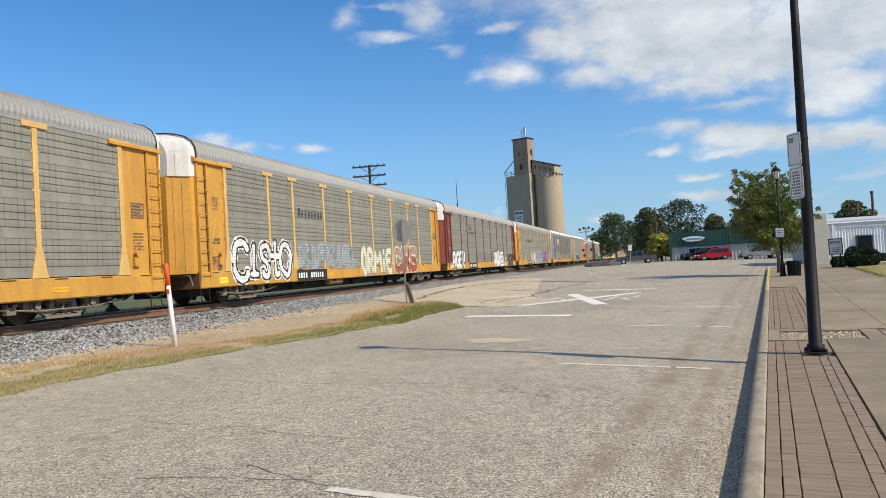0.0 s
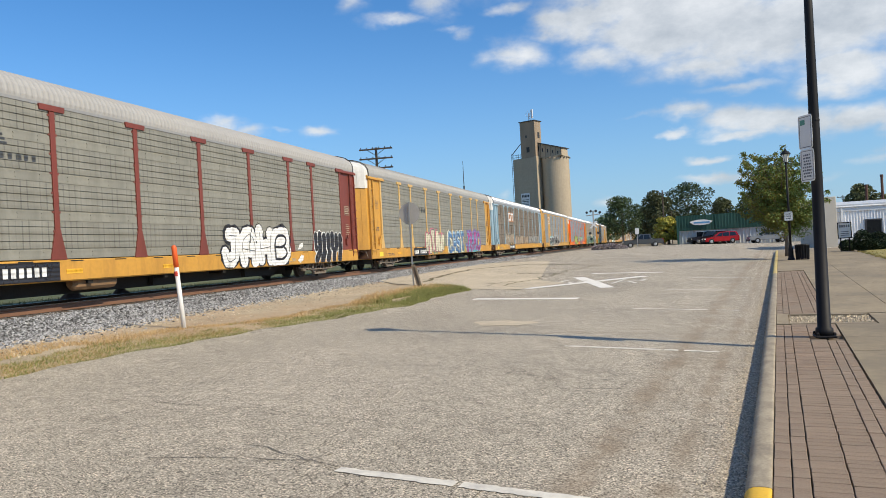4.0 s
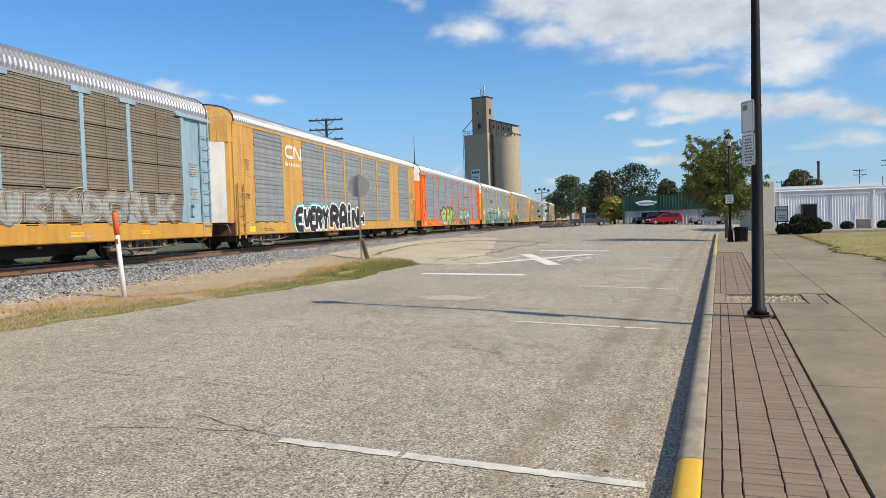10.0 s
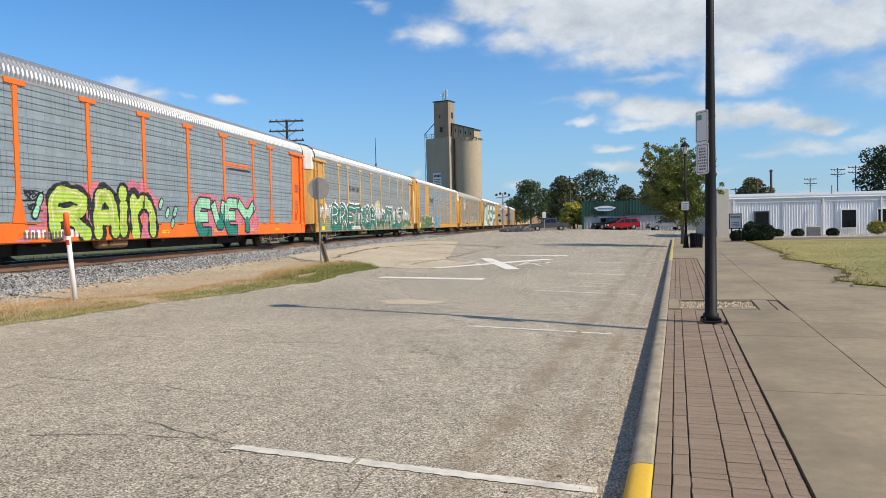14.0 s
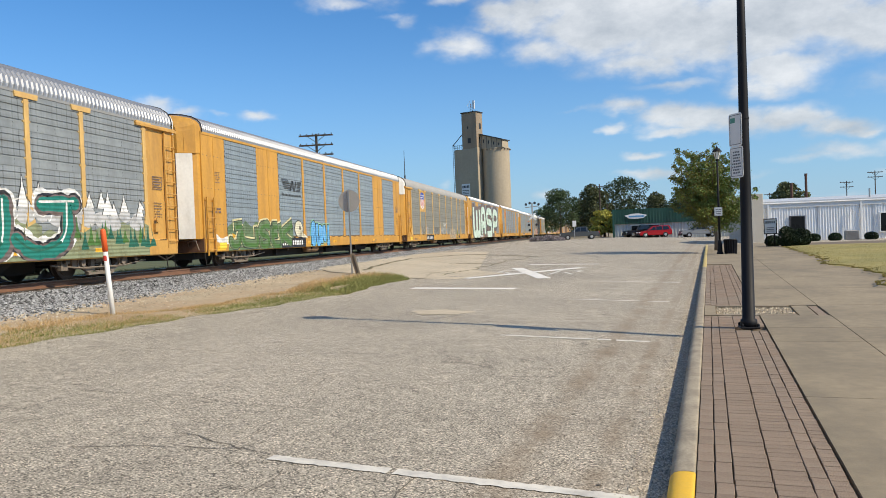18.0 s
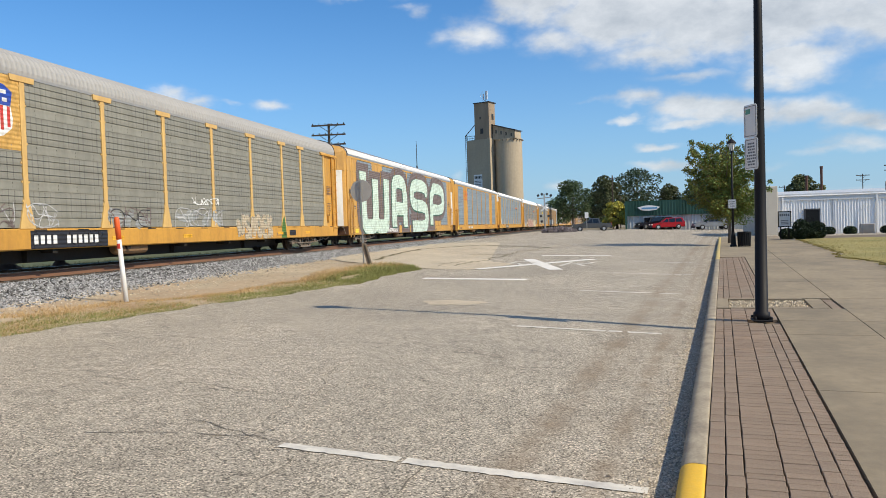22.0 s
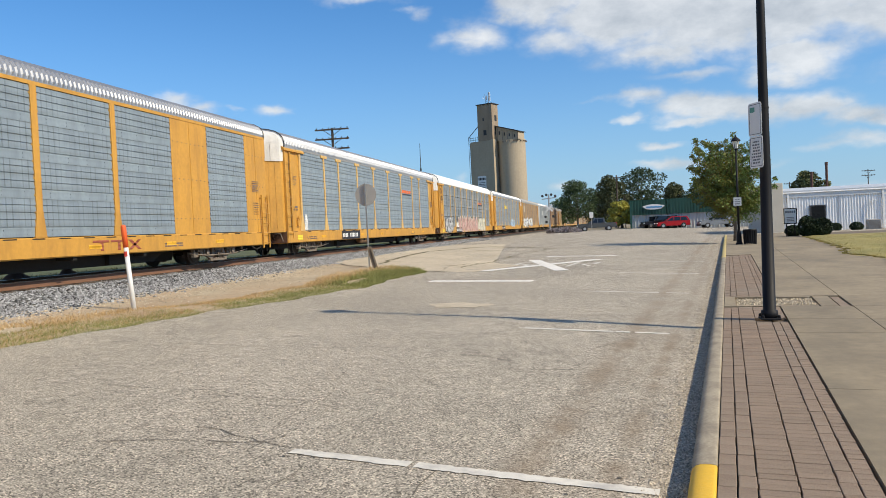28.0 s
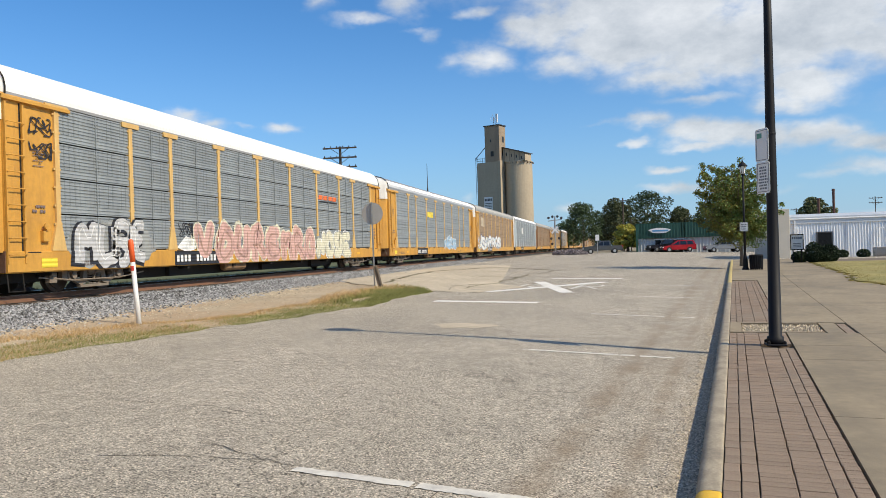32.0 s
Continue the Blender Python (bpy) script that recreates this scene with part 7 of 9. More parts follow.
    shape(c, [rect(9.9, 11.6, 3.2, 3.6)], "yellow", 1.55)
    graffiti(c, "NEGS", 15.0, 19.5, 0.9, 1.8, [("white", 0.05), ("pale_blue", 0)], None, 0.28, 0.1, seed=6)
    c = add("post", "tan", "rust", "grey", "tan and rust-brown auto rack car with blue spray letters")
    graffiti(c, "WSAPROS", 1.2, 16.0, 0.85, 2.1, [("navy", 0.05), ("white", 0)], "pale_blue", 0.28, 0.1, seed=6)
    shape(c, [rect(3.2, 5.2, 3.1, 4.0)], "sand", 1.55)
    c = add("post", "white", "grey", "silver", "pale blue auto rack car with grey panels")
    shape(c, [rect(8.0, 9.5, 2.9, 3.7)], "white", 1.55)
    looks = [("post", "brown", "rust", "grey"), ("post", "tan", "rust", "grey"), ("rack", "tan", "grey", "silver"), ("post", "brown", "brown", "grey"), ("post", "yellow", "rust", "grey"), ("rack", "yellow", "steel", "silver"),
             ("post", "tan", "olive", "grey"), ("post", "brown", "rust", "grey"), ("post", "yellow", "olive", "grey"), ("rack", "tan", "rust", "grey"), ("post", "tan", "rust", "grey"), ("post", "brown", "rust", "grey"), ("post", "yellow", "olive", "grey")]
    for k, sh, pn, rf in looks:
        add(k, sh, pn, rf, {"brown": "brown", "tan": "faded yellow", "yellow": "yellow"}[sh] + " enclosed auto rack car far down the line", full=False)
    return cars


TRAIN = build_train()
CAR_PITCH, CAR_FIRST, SPEED = 28.57, -9.34, 10.9


# ------------------------------------------------------------ street furniture
M_BLACK = mat("black_pole_paint", (0.010, 0.010, 0.012), 0.6, 0, 0.2, 3.0, 0.05, 40, spec=0.25)
M_SIGN = mat("sign_white", (0.72, 0.73, 0.72), 0.45, 0, 0.05, 4.0)
M_SIGNTEXT = mat("sign_print", (0.14, 0.15, 0.17), 0.6, 0, 0.1, 4.0)
M_SIGNGREEN = mat("sign_green", (0.10, 0.30, 0.22), 0.5, 0, 0.1, 4.0)
M_ALU = mat("bare_aluminium", (0.43, 0.40, 0.36), 0.6, 0.0, 0.08, 5.0)
M_GALV = mat("galvanised_post", (0.42, 0.42, 0.41), 0.45, 0.7, 0.1, 5.0)
M_GLASS = mat("lamp_glass", (0.75, 0.76, 0.74), 0.2, 0, 0.05, 3.0)
M_PLANK = mat("weathered_plank", (0.17, 0.125, 0.085), 0.9, 0, 0.25, 3.0, 0.5, 30, dirt=0.5, dirt_color=(0.3, 0.27, 0.22), dirt_scale=(9, 9, 1))
M_MARKER = mat("white_marker_plastic", (0.80, 0.79, 0.76), 0.45, 0, 0.05, 3.0, dirt=0.25, dirt_color=(0.5, 0.45, 0.38), dirt_scale=(4, 4, 2))
M_ORANGE = mat("orange_marker_plastic", (0.85, 0.12, 0.02), 0.5, 0, 0.1, 3.0, dirt=0.3, dirt_color=(0.6, 0.2, 0.1), dirt_scale=(5, 5, 3))
M_RED = mat("red_print", (0.6, 0.06, 0.04), 0.5, 0, 0.1, 3.0)


def lantern_head(parent, z, s=1.0):
    hd = Mesh().lathe([(0.05, 0), (0.07, 0.06), (0.05, 0.10)], 10, (0, 0, z))
    part("collar", hd, M_BLACK, parent)
    part("lantern_glass", Mesh().lathe([(0.09 * s, 0.10), (0.17 * s, 0.46 * s), (0.17 * s, 0.47 * s)], 6, (0, 0, z)), M_GLASS, parent, "frosted lantern glass")
    for k in range(6):
        t = k * 1.0472
        part("lantern_rib", Mesh().tube([(0.093 * s * math.cos(t), 0.093 * s * math.sin(t), z + 0.10), (0.175 * s * math.cos(t), 0.175 * s * math.sin(t), z + 0.47 * s)], 0.012, 4), M_BLACK, parent)
    part("lantern_roof", Mesh().lathe([(0.24 * s, 0.46 * s), (0.235 * s, 0.50 * s), (0.13 * s, 0.63 * s), (0.07 * s, 0.66 * s), (0.03 * s, 0.74 * s), (0.008, 0.80 * s)], 12, (0, 0, z)), M_BLACK, parent)


def sign_plate(parent, w, h, m, stripe=None, lines=6, seed=1, name="sign_plate"):
    """A thin plate with rounded corners facing -y; unreadable print as bars."""
    r, pts = 0.035, []
    for cx, cz, a0 in ((w / 2 - r, -h / 2 + r, -90), (w / 2 - r, h / 2 - r, 0), (-w / 2 + r, h / 2 - r, 90), (-w / 2 + r, -h / 2 + r, 180)):
        for k in range(4):
            a = radians(a0 + k * 30)
            pts.append((cx + r * math.cos(a), cz + r * math.sin(a)))
    p = part(name, Mesh().prism(pts, "y", -0.003, 0.0), M_SIGN, parent, "white sign plate", m=m)
    fr = Mesh()
    for a, b, c, d in ((-w / 2 + .02, w / 2 - .02, h / 2 - .03, h / 2 - .022), (-w / 2 + .02, w / 2 - .02, -h / 2 + .022, -h / 2 + .03), (-w / 2 + .02, -w / 2 + .028, -h / 2 + .03, h / 2 - .03), (w / 2 - .028, w / 2 - .02, -h / 2 + .03, h / 2 - .03)):
        fr.box(a, b, -0.005, -0.0032, c, d)
    part("border", fr, M_SIGNTEXT, p)
    rnd = random.Random(seed)
    t = Mesh()
    top = h / 2 - 0.06 - (0.0 if stripe is None else stripe)
    step = (top + h / 2 - 0.05) / max(lines, 1)
    for i in range(lines):
        z = top - (i + 0.75) * step
        hw = rnd.uniform(0.22, 0.36) * w
        x = -hw
        while x < hw:
            k = rnd.uniform(0.02, 0.045)
            t.box(x, min(hw, x + k), -0.005, -0.0032, z, z + step * 0.55)
            x += k + 0.012
    if t.f:
        tagged(part("printed_text", t, M_SIGNTEXT, p), kind="stuff")
    if stripe:
        part("green_band", Mesh().box(-w / 2 + .03, w / 2 - .03, -0.005, -0.0032, h / 2 - .05 - stripe, h / 2 - .05), M_SIGNGREEN, p, "green printed band")
    return p


def build_pole():
    x, y = 2.16, 11.12
    p = thing("street_lamp", "tall black tapered steel lamp post with two parking signs", "street lamp", pose(x, y, road_z(0, 11.3) + 0.155, 0, 0.35, 0))
    part("base_plate", bevel(Mesh().box(-0.13, 0.13, -0.13, 0.13, -0.003, 0.025).data("base_plate", M_BLACK), 0.008), None, p)
    for a, b in ((-1, -1), (1, -1), (1, 1), (-1, 1)):
        part("bolt", Mesh().lathe([(0.022, 0.03), (0.022, 0.055), (0.012, 0.07)], 6, (a * 0.105, b * 0.105, 0)), M_BLACK, p)
    part("pole", Mesh().tube([(0, 0, 0.02), (0, 0, 0.12), (0, 0, 0.13), (0, 0, 2.0), (0, 0, 4.2), (0, 0, 5.75)], [0.115, 0.11, 0.086, 0.074, 0.057, 0.045], 18), M_BLACK, p, smooth=True)
    lantern_head(p, 5.72)
    turn = -63
    m = pose(-0.13, -0.085, 0, 0, 0, turn)
    sign_plate(p, 0.28, 0.46, m @ pose(0, 0, 2.80), None, 0, 2)
    part("printed_mark", Mesh().box(-0.10, 0.0, -0.0005, 0.0, 0.10, 0.17), M_SIGNGREEN, p, "small faded green mark", m=m @ pose(0, -0.0045, 2.80))
    sign_plate(p, 0.28, 0.44, m @ pose(0.02, -0.006, 2.345), None, 8, 4)
    for z in (2.95, 2.2):
        part("band", Mesh().lathe([(0.071, 0), (0.073, 0.004), (0.073, 0.02), (0.071, 0.024)], 14, (0, 0, z)), M_BLACK, p, "black steel strap")


def build_lamp(u, v, sign=True):
    p = thing("street_lamp", "black cast lamp post with a four-sided lantern by the kerb", "street lamp", on_kerb(u, v, 0.155))
    part("base", Mesh().lathe([(0.16, -0.003), (0.16, 0.05), (0.12, 0.12), (0.11, 0.5), (0.08, 0.6), (0.065, 0.7)], 12), M_BLACK, p)
    part("pole", Mesh().tube([(0, 0, 0.65), (0, 0, 4.55)], [0.06, 0.045], 10), M_BLACK, p, smooth=True)
    lantern_head(p, 4.5, 0.95)
    if sign:
        sign_plate(p, 0.36, 0.42, pose(-0.02, -0.08, 2.05), None, 3, 6)


def build_bin():
    b = thing("litter_bin", "black round slatted litter bin beside the lamp post", "litter bin", on_kerb(-1.2, 38.3, 0.155))
    part("drum", Mesh().lathe([(0.24, 0.04), (0.27, 0.65), (0.25, 0.66), (0.22, 0.1)], 16), M_BLACK, b)
    for k in range(18):
        t = k * 0.349
        part("slat", Mesh().tube([(0.262 * math.cos(t), 0.262 * math.sin(t), 0.0), (0.295 * math.cos(t), 0.295 * math.sin(t), 0.66)], 0.022, 4), M_BLACK, b)
    part("rim", Mesh().lathe([(0.31, 0.65), (0.315, 0.68), (0.30, 0.71), (0.24, 0.71), (0.24, 0.66)], 18), M_BLACK, b)


def build_marker():
    m = thing("marker_post", "white plastic buried-cable marker post with an orange top", "marker post", pose(-9.26, 12.98, gz(-9.26, 12.98) - 0.04, 2, -3.3, 0))
    part("post", Mesh().tube([(0, 0, -0.1), (0, 0, 1.28)], [0.048, 0.045], 14), M_MARKER, m, smooth=True)
    part("cap", Mesh().tube([(0, 0, 1.28), (0, 0, 1.67), (0, 0, 1.71), (0, 0, 1.73)], [0.052, 0.052, 0.044, 0.016], 14), M_ORANGE, m, "orange plastic cap", smooth=True)
    s = Mesh()
    for a in (-2.2, -1.7, -1.2):
        s.box(0.044, 0.049, -0.022, 0.022, 1.10, 1.2, Matrix.Rotation(a, 4, "Z"))
    tagged(part("warning_sticker", s, M_RED, m, "small red printed sticker"), kind="stuff")


def build_stop():
    x, y = -8.3, 25.0
    s = thing("traffic_sign", "round traffic sign seen from its bare brownish back", "traffic sign", pose(x, y, gz(x, y) - 0.05, 0, -0.6, 0))
    part("post", Mesh().prism([(-0.027, -0.02), (0.027, -0.02), (0.027, 0.0), (0.010, 0.0), (0.010, 0.03), (-0.010, 0.03), (-0.010, 0), (-0.027, 0)], "z", 0, 3.02), M_GALV, s)
    oc = [(0.39 * math.cos(radians(10 * k)), 0.39 * math.sin(radians(10 * k)) + 2.62) for k in range(36)]
    part("plate", Mesh().prism(oc, "y", 0.035, 0.039), M_ALU, s, "bare aluminium back")
    for z in (2.35, 2.9):
        part("bolt", Mesh().box(-0.015, 0.015, -0.03, -0.018, z - 0.012, z + 0.012), M_GALV, s)
    b = thing("leaning_board", "weathered wooden board leaning by the sign post", "wooden board", pose(x + 0.28, y - 0.2, gz(x, y) - 0.04, -6, -14, 20))
    part("board", bevel(Mesh().box(-0.075, 0.075, -0.03, 0.03, 0, 0.80).data("board", M_PLANK), 0.006), None, b)
    part("cleat", bevel(Mesh().box(0.03, 0.09, -0.075, -0.03, 0.0, 0.74).data("cleat", M_PLANK), 0.004), None, b)


build_pole()
build_lamp(-0.72, 38.5)
build_bin()
build_marker()
build_stop()

# ------------------------------------------------------------ trees and shrubs
M_BARK = mat("grey_bark", (0.14, 0.115, 0.09), 0.95, 0, 0.25, 6.0, 0.8, 40)
M_LEAF = mat("maple_leaves", (0.30, 0.27, 0.05), 0.6, 0, 0.15, 0.8, island=0.45, spec=0.3)
M_LEAFDARK = mat("dark_leaves", (0.065, 0.098, 0.042), 0.65, 0, 0.15, 0.4, island=0.45, spec=0.3)
M_LEAFOLIVE = mat("olive_leaves", (0.085, 0.095, 0.04), 0.65, 0, 0.15, 0.4, island=0.45, spec=0.3)
M_LEAFFRESH = mat("fresh_maple_leaves", (0.12, 0.17, 0.042), 0.6, 0, 0.15, 0.8, island=0.45, spec=0.3)
M_YEW = mat("yew_needles", (0.02, 0.04, 0.014), 0.7, 0, 0.15, 2.0, island=0.4, spec=0.3)
M_LAVENDER = mat("grey_flowering_shrub", (0.22, 0.19, 0.20), 0.8, 0, 0.15, 2.0, island=0.4)


def leaf_cloud(mesh, blobs, n, size, rnd, droop=0.3):
    wts = [b[3] * b[4] * b[5] for b in blobs]
    for i in range(n):
        cx, cy, cz, rx, ry, rz = rnd.choices(blobs, wts)[0]
        while True:
            p = Vector((rnd.uniform(-1, 1), rnd.uniform(-1, 1), rnd.uniform(-1, 1)))
            if 0.25 < p.length < 1 and rnd.random() < p.length ** 1.2:
                break
        c = Vector((cx + p.x * rx, cy + p.y * ry, cz + p.z * rz))
        a = Vector((rnd.gauss(0, 1), rnd.gauss(0, 1), rnd.gauss(0, 0.6) - droop)).normalized()
        b = a.cross(Vector((rnd.gauss(0, 1), rnd.gauss(0, 1), rnd.gauss(0, 1)))).normalized()
        s = size * rnd.uniform(0.6, 1.3)
        mesh.face([c - a * s * 0.55, c + b * s * 0.36, c + a * s * 0.6, c - b * s * 0.36])


def tree(m, height, spread, trunk_h, leaf, n, size, label, seed, name="tree", material=None, trunk_r=0.12, clumps=26, lean=(0, 0), blob=1.0, low=0.16):
    rnd = random.Random(seed)
    t = thing(name, label, "tree", m)
    top = Vector((lean[0], lean[1], height * 0.8))
    pts = [Vector((0, 0, -0.15)), Vector((0.02, 0.01, trunk_h * 0.6)), Vector((lean[0] * 0.3, lean[1] * 0.3, trunk_h)), Vector((lean[0] * 0.7, lean[1] * 0.7, height * 0.55)), top]
    part("trunk", Mesh().tube(pts, [trunk_r * 1.25, trunk_r, trunk_r * 0.85, trunk_r * 0.5, trunk_r * 0.12], 9), M_BARK, t, smooth=True)
    blobs = []
    for k in range(clumps):
        h = trunk_h + (height - trunk_h) * ((k + 0.5) / clumps)
        f = (h - trunk_h) / (height - trunk_h)
        r = spread * math.sin(math.pi * min(0.97, low + (0.96 - low) * f)) ** 0.75 * rnd.uniform(0.35, 0.95)
        a = k * 2.4 + rnd.uniform(-0.4, 0.4)
        c = Vector((lean[0] * f + r * math.cos(a), lean[1] * f + r * math.sin(a), h + rnd.uniform(-0.25, 0.25)))
        br = spread * rnd.uniform(0.20, 0.36) * blob
        blobs.append((c.x, c.y, c.z, br * 1.15, br * 1.15, br * 0.8))
        root = Vector((lean[0] * f * 0.7, lean[1] * f * 0.7, max(trunk_h * 0.85, h - r * 0.7)))
        if root.z < height * 0.78:
            part("limb", Mesh().tube([root, (root + c) / 2 + Vector((0, 0, 0.12)), c], [trunk_r * 0.38, trunk_r * 0.24, trunk_r * 0.06], 5), M_BARK, t)
    cr = Mesh()
    leaf_cloud(cr, blobs, n, size, rnd)
    tagged(part("crown", cr, material or M_LEAF, t, leaf), kind="stuff")
    return t


def maple(m, height, spread, label, seed):
    """A young tree of rising limbs, each with side twigs and leaves in sprays along them."""
    rnd = random.Random(seed)
    t = thing("tree", label, "tree", m)
    part("trunk", Mesh().tube([(0, 0, -0.15), (0.02, 0, 0.8), (-0.05, 0, 1.5), (-0.2, 0, 2.9), (-0.35, 0, 4.2)], [0.12, 0.095, 0.085, 0.06, 0.02], 9), M_BARK, t, smooth=True)
    crowns = (Mesh(), Mesh())

    def spray(p, d, r, n, yellow):
        for _ in range(n):
            q = p + d * rnd.uniform(-0.5, 0.7) + Vector((rnd.gauss(0, 0.42), rnd.gauss(0, 0.42), rnd.gauss(-0.1, 0.34))) * r
            a = Vector((rnd.gauss(0, 1), rnd.gauss(0, 1), rnd.gauss(-0.4, 0.6))).normalized()
            b = a.cross(Vector((rnd.gauss(0, 1), rnd.gauss(0, 1), rnd.gauss(0, 1)))).normalized()
            k = rnd.uniform(0.055, 0.12)
            crowns[0 if rnd.random() < yellow else 1].face([q - a * k * 0.55, q + b * k * 0.4, q + a * k * 0.6, q - b * k * 0.4])
    for i in range(34):
        az = i * 2.39996 + rnd.uniform(-0.3, 0.3)
        f = (i + 0.5) / 34
        root = Vector((-0.05 - 0.25 * f, 0, 1.35 + 2.3 * f))
        tip_z = 1.9 + (height - 1.9) * f ** 0.8 * rnd.uniform(0.86, 1.0)
        reach = spread * (math.sin(math.pi * (0.22 + 0.70 * f)) ** 0.8) * rnd.uniform(0.62, 1.02)
        tip = Vector((root.x - 0.35 + reach * math.cos(az), reach * math.sin(az), tip_z))
        mid = root.lerp(tip, 0.5) + Vector((0, 0, -0.18 + 0.1 * f))
        part("limb", Mesh().tube([root, mid, tip], [0.04, 0.024, 0.007], 5), M_BARK, t)
        dirn = (tip - mid).normalized()
        yellow = min(0.9, max(0.08, 0.42 - 0.28 * tip.x / spread + rnd.uniform(-0.15, 0.15)))
        for j in range(9):
            g = 0.22 + 0.80 * j / 8
            c = (root.lerp(mid, g * 2) if g < 0.5 else mid.lerp(tip, g * 2 - 1))
            side = Vector((rnd.gauss(0, 1), rnd.gauss(0, 1), rnd.gauss(0.1, 0.7))).normalized()
            long = 0.55 * (1.15 - 0.75 * g) + 0.08
            spray(c + side * long * 0.6, (side + dirn * 0.8) * long * 0.6, 0.17 + 0.34 * (1.05 - g), int(165 * (1.25 - 0.8 * g)), yellow)
    tagged(part("crown", crowns[1], M_LEAFFRESH, t, "green leaves"), kind="stuff")
    tagged(part("crown", crowns[0], M_LEAF, t, "yellowing leaves"), kind="stuff")
    return t


def shrub(name, m, blobs, n, size, material, label, seed, category="shrub"):
    t = thing(name, label, category, m)
    rnd = random.Random(seed)
    part("stem", Mesh().tube([(0, 0, -0.1), (0, 0, 0.3)], [0.05, 0.02], 6), M_BARK, t)
    c = Mesh()
    leaf_cloud(c, blobs, n, size, rnd, 0)
    tagged(part("foliage", c, material, t), kind="stuff")
    return t


def ground_pose(x, y, dz=0.0, turn=0.0):
    return pose(x, y, gz(x, y) + dz, 0, 0, turn)


maple(on_kerb(-0.6, 44.0, 0.12), 6.15, 2.8, "young maple with yellowing green leaves beside the kerb", 4)
for x, y, h, sp, th, k, mt, lb in ((0.2, 152, 9.6, 3.6, 2.6, 1, M_LEAFOLIVE, "broad thinning tree behind the shop"), (6.8, 163, 12.0, 5.6, 3.0, 2, M_LEAFDARK, "broad dark green tree behind the shop"), (-7.5, 185, 11.0, 5.2, 3.0, 3, M_LEAFDARK, "dark green tree beyond the crossing"),
                            (-2.5, 195, 8.5, 5.5, 2.2, 8, M_LEAFDARK, "dark green tree beyond the crossing"), (-13, 215, 8.0, 5.0, 2.0, 9, M_LEAFDARK, "dark green tree beside the far line"), (14.5, 176, 9.0, 3.4, 2.8, 4, M_LEAFOLIVE, "slender tree behind the shop roof"),
                            (20, 172, 9.2, 4.2, 2.8, 10, M_LEAFDARK, "dark green tree behind the shop roof"), (27, 178, 8.6, 4.5, 2.6, 11, M_LEAFDARK, "dark green tree behind the shop roof"), (49, 122, 11.5, 6.0, 3.0, 5, M_LEAFDARK, "large dark green tree behind the white building"), (56, 116, 10.5, 5.5, 3.0, 12, M_LEAFDARK, "large dark green tree behind the white building"),
                            (33, 137, 8.4, 3.4, 2.6, 6, M_LEAFOLIVE, "rounded tree behind the white building"), (2.2, 138, 4.6, 2.6, 0.9, 7, M_LEAF, "low light green tree beside the shop")):
    tree(ground_pose(x, y, -0.1), h, sp, th, "dense summer leaves", 7000, 0.37, lb, k + 20, material=mt, trunk_r=0.25, clumps=28)
# far woods close the horizon
woods = Mesh()
rnd = random.Random(2)
for i in range(260):
    a = -1.2 + 2.6 * i / 260
    d = rnd.uniform(420, 620)
    leaf_cloud(woods, [(d * math.sin(a), d * math.cos(a), rnd.uniform(1, 4), 9, 6, rnd.uniform(3.5, 6.5))], 60, 2.6, rnd)
tagged(part("far_woods", woods, M_LEAFDARK), "line of dark woods on the horizon", "woods", kind="stuff")
shrub("yew_bush", ground_pose(11.3, 46.0, 0.15), [(-0.3, 0, 0.55, 0.5, 0.5, 0.65), (0.55, 0.2, 0.5, 0.55, 0.5, 0.55), (0.1, 0, 0.3, 0.9, 0.55, 0.35)], 7000, 0.09, M_YEW, "dark clipped yew bushes beside the sidewalk", 3)
shrub("yew_bush", ground_pose(10.6, 47.5, 0.15), [(0, 0, 0.3, 0.5, 0.45, 0.36)], 2200, 0.08, M_YEW, "low dark bush under the notice board", 4)
for x, y, r in ((18.75, 63.6, 0.5), (21.3, 63.4, 0.5), (17.25, 63.8, 0.5), (27.0, 62.6, 0.5)):
    shrub("round_bush", ground_pose(x, y, 0.1), [(0, 0, 0.16, r, r, 0.36)], 1800, 0.09, M_YEW, "small round clipped bush along the wall", int(x * 10))
for x, y in ((24.6, 63.4), (26.0, 63.2)):
    shrub("flowering_shrub", ground_pose(x, y, 0.1), [(0, 0, 0.5, 0.75, 0.6, 0.55)], 1500, 0.12, M_LEAF, "loose light green shrub along the wall", int(x * 10))
shrub("lavender_shrub", ground_pose(-5.6, 97.6, -0.15), [(-1.2, 0, 0.35, 1.3, 0.9, 0.5), (0.8, 0, 0.3, 1.4, 0.9, 0.45), (0, 0.3, 0.45, 1.0, 0.8, 0.5)], 3500, 0.16, M_LAVENDER, "greyish flowering shrubs in front of the crossing", 7)

# ------------------------------------------------------------ grain elevator and line-side poles
M_SILO = mat("silo_concrete", (0.43, 0.355, 0.255), 0.9, 0, 0.10, 0.15, 0.15, 10, dirt=0.45, dirt_color=(0.33, 0.28, 0.215), dirt_scale=(0.5, 0.5, 0.06))
# browner than the bins, and darkened for the shade on its near side
M_HEADHOUSE = mat("brown_weathered_shaded_concrete", (0.33, 0.255, 0.18), 0.9, 0, 0.12, 0.3, 0.15, 10, dirt=0.6, dirt_color=(0.20, 0.155, 0.11), dirt_scale=(0.6, 0.6, 0.1))
M_DARKWIN = mat("dark_opening", (0.03, 0.03, 0.03), 0.6, 0, 0.2, 1.0)
M_STEEL = mat("dark_steelwork", (0.05, 0.05, 0.055), 0.6, 0.3, 0.2, 1.0)
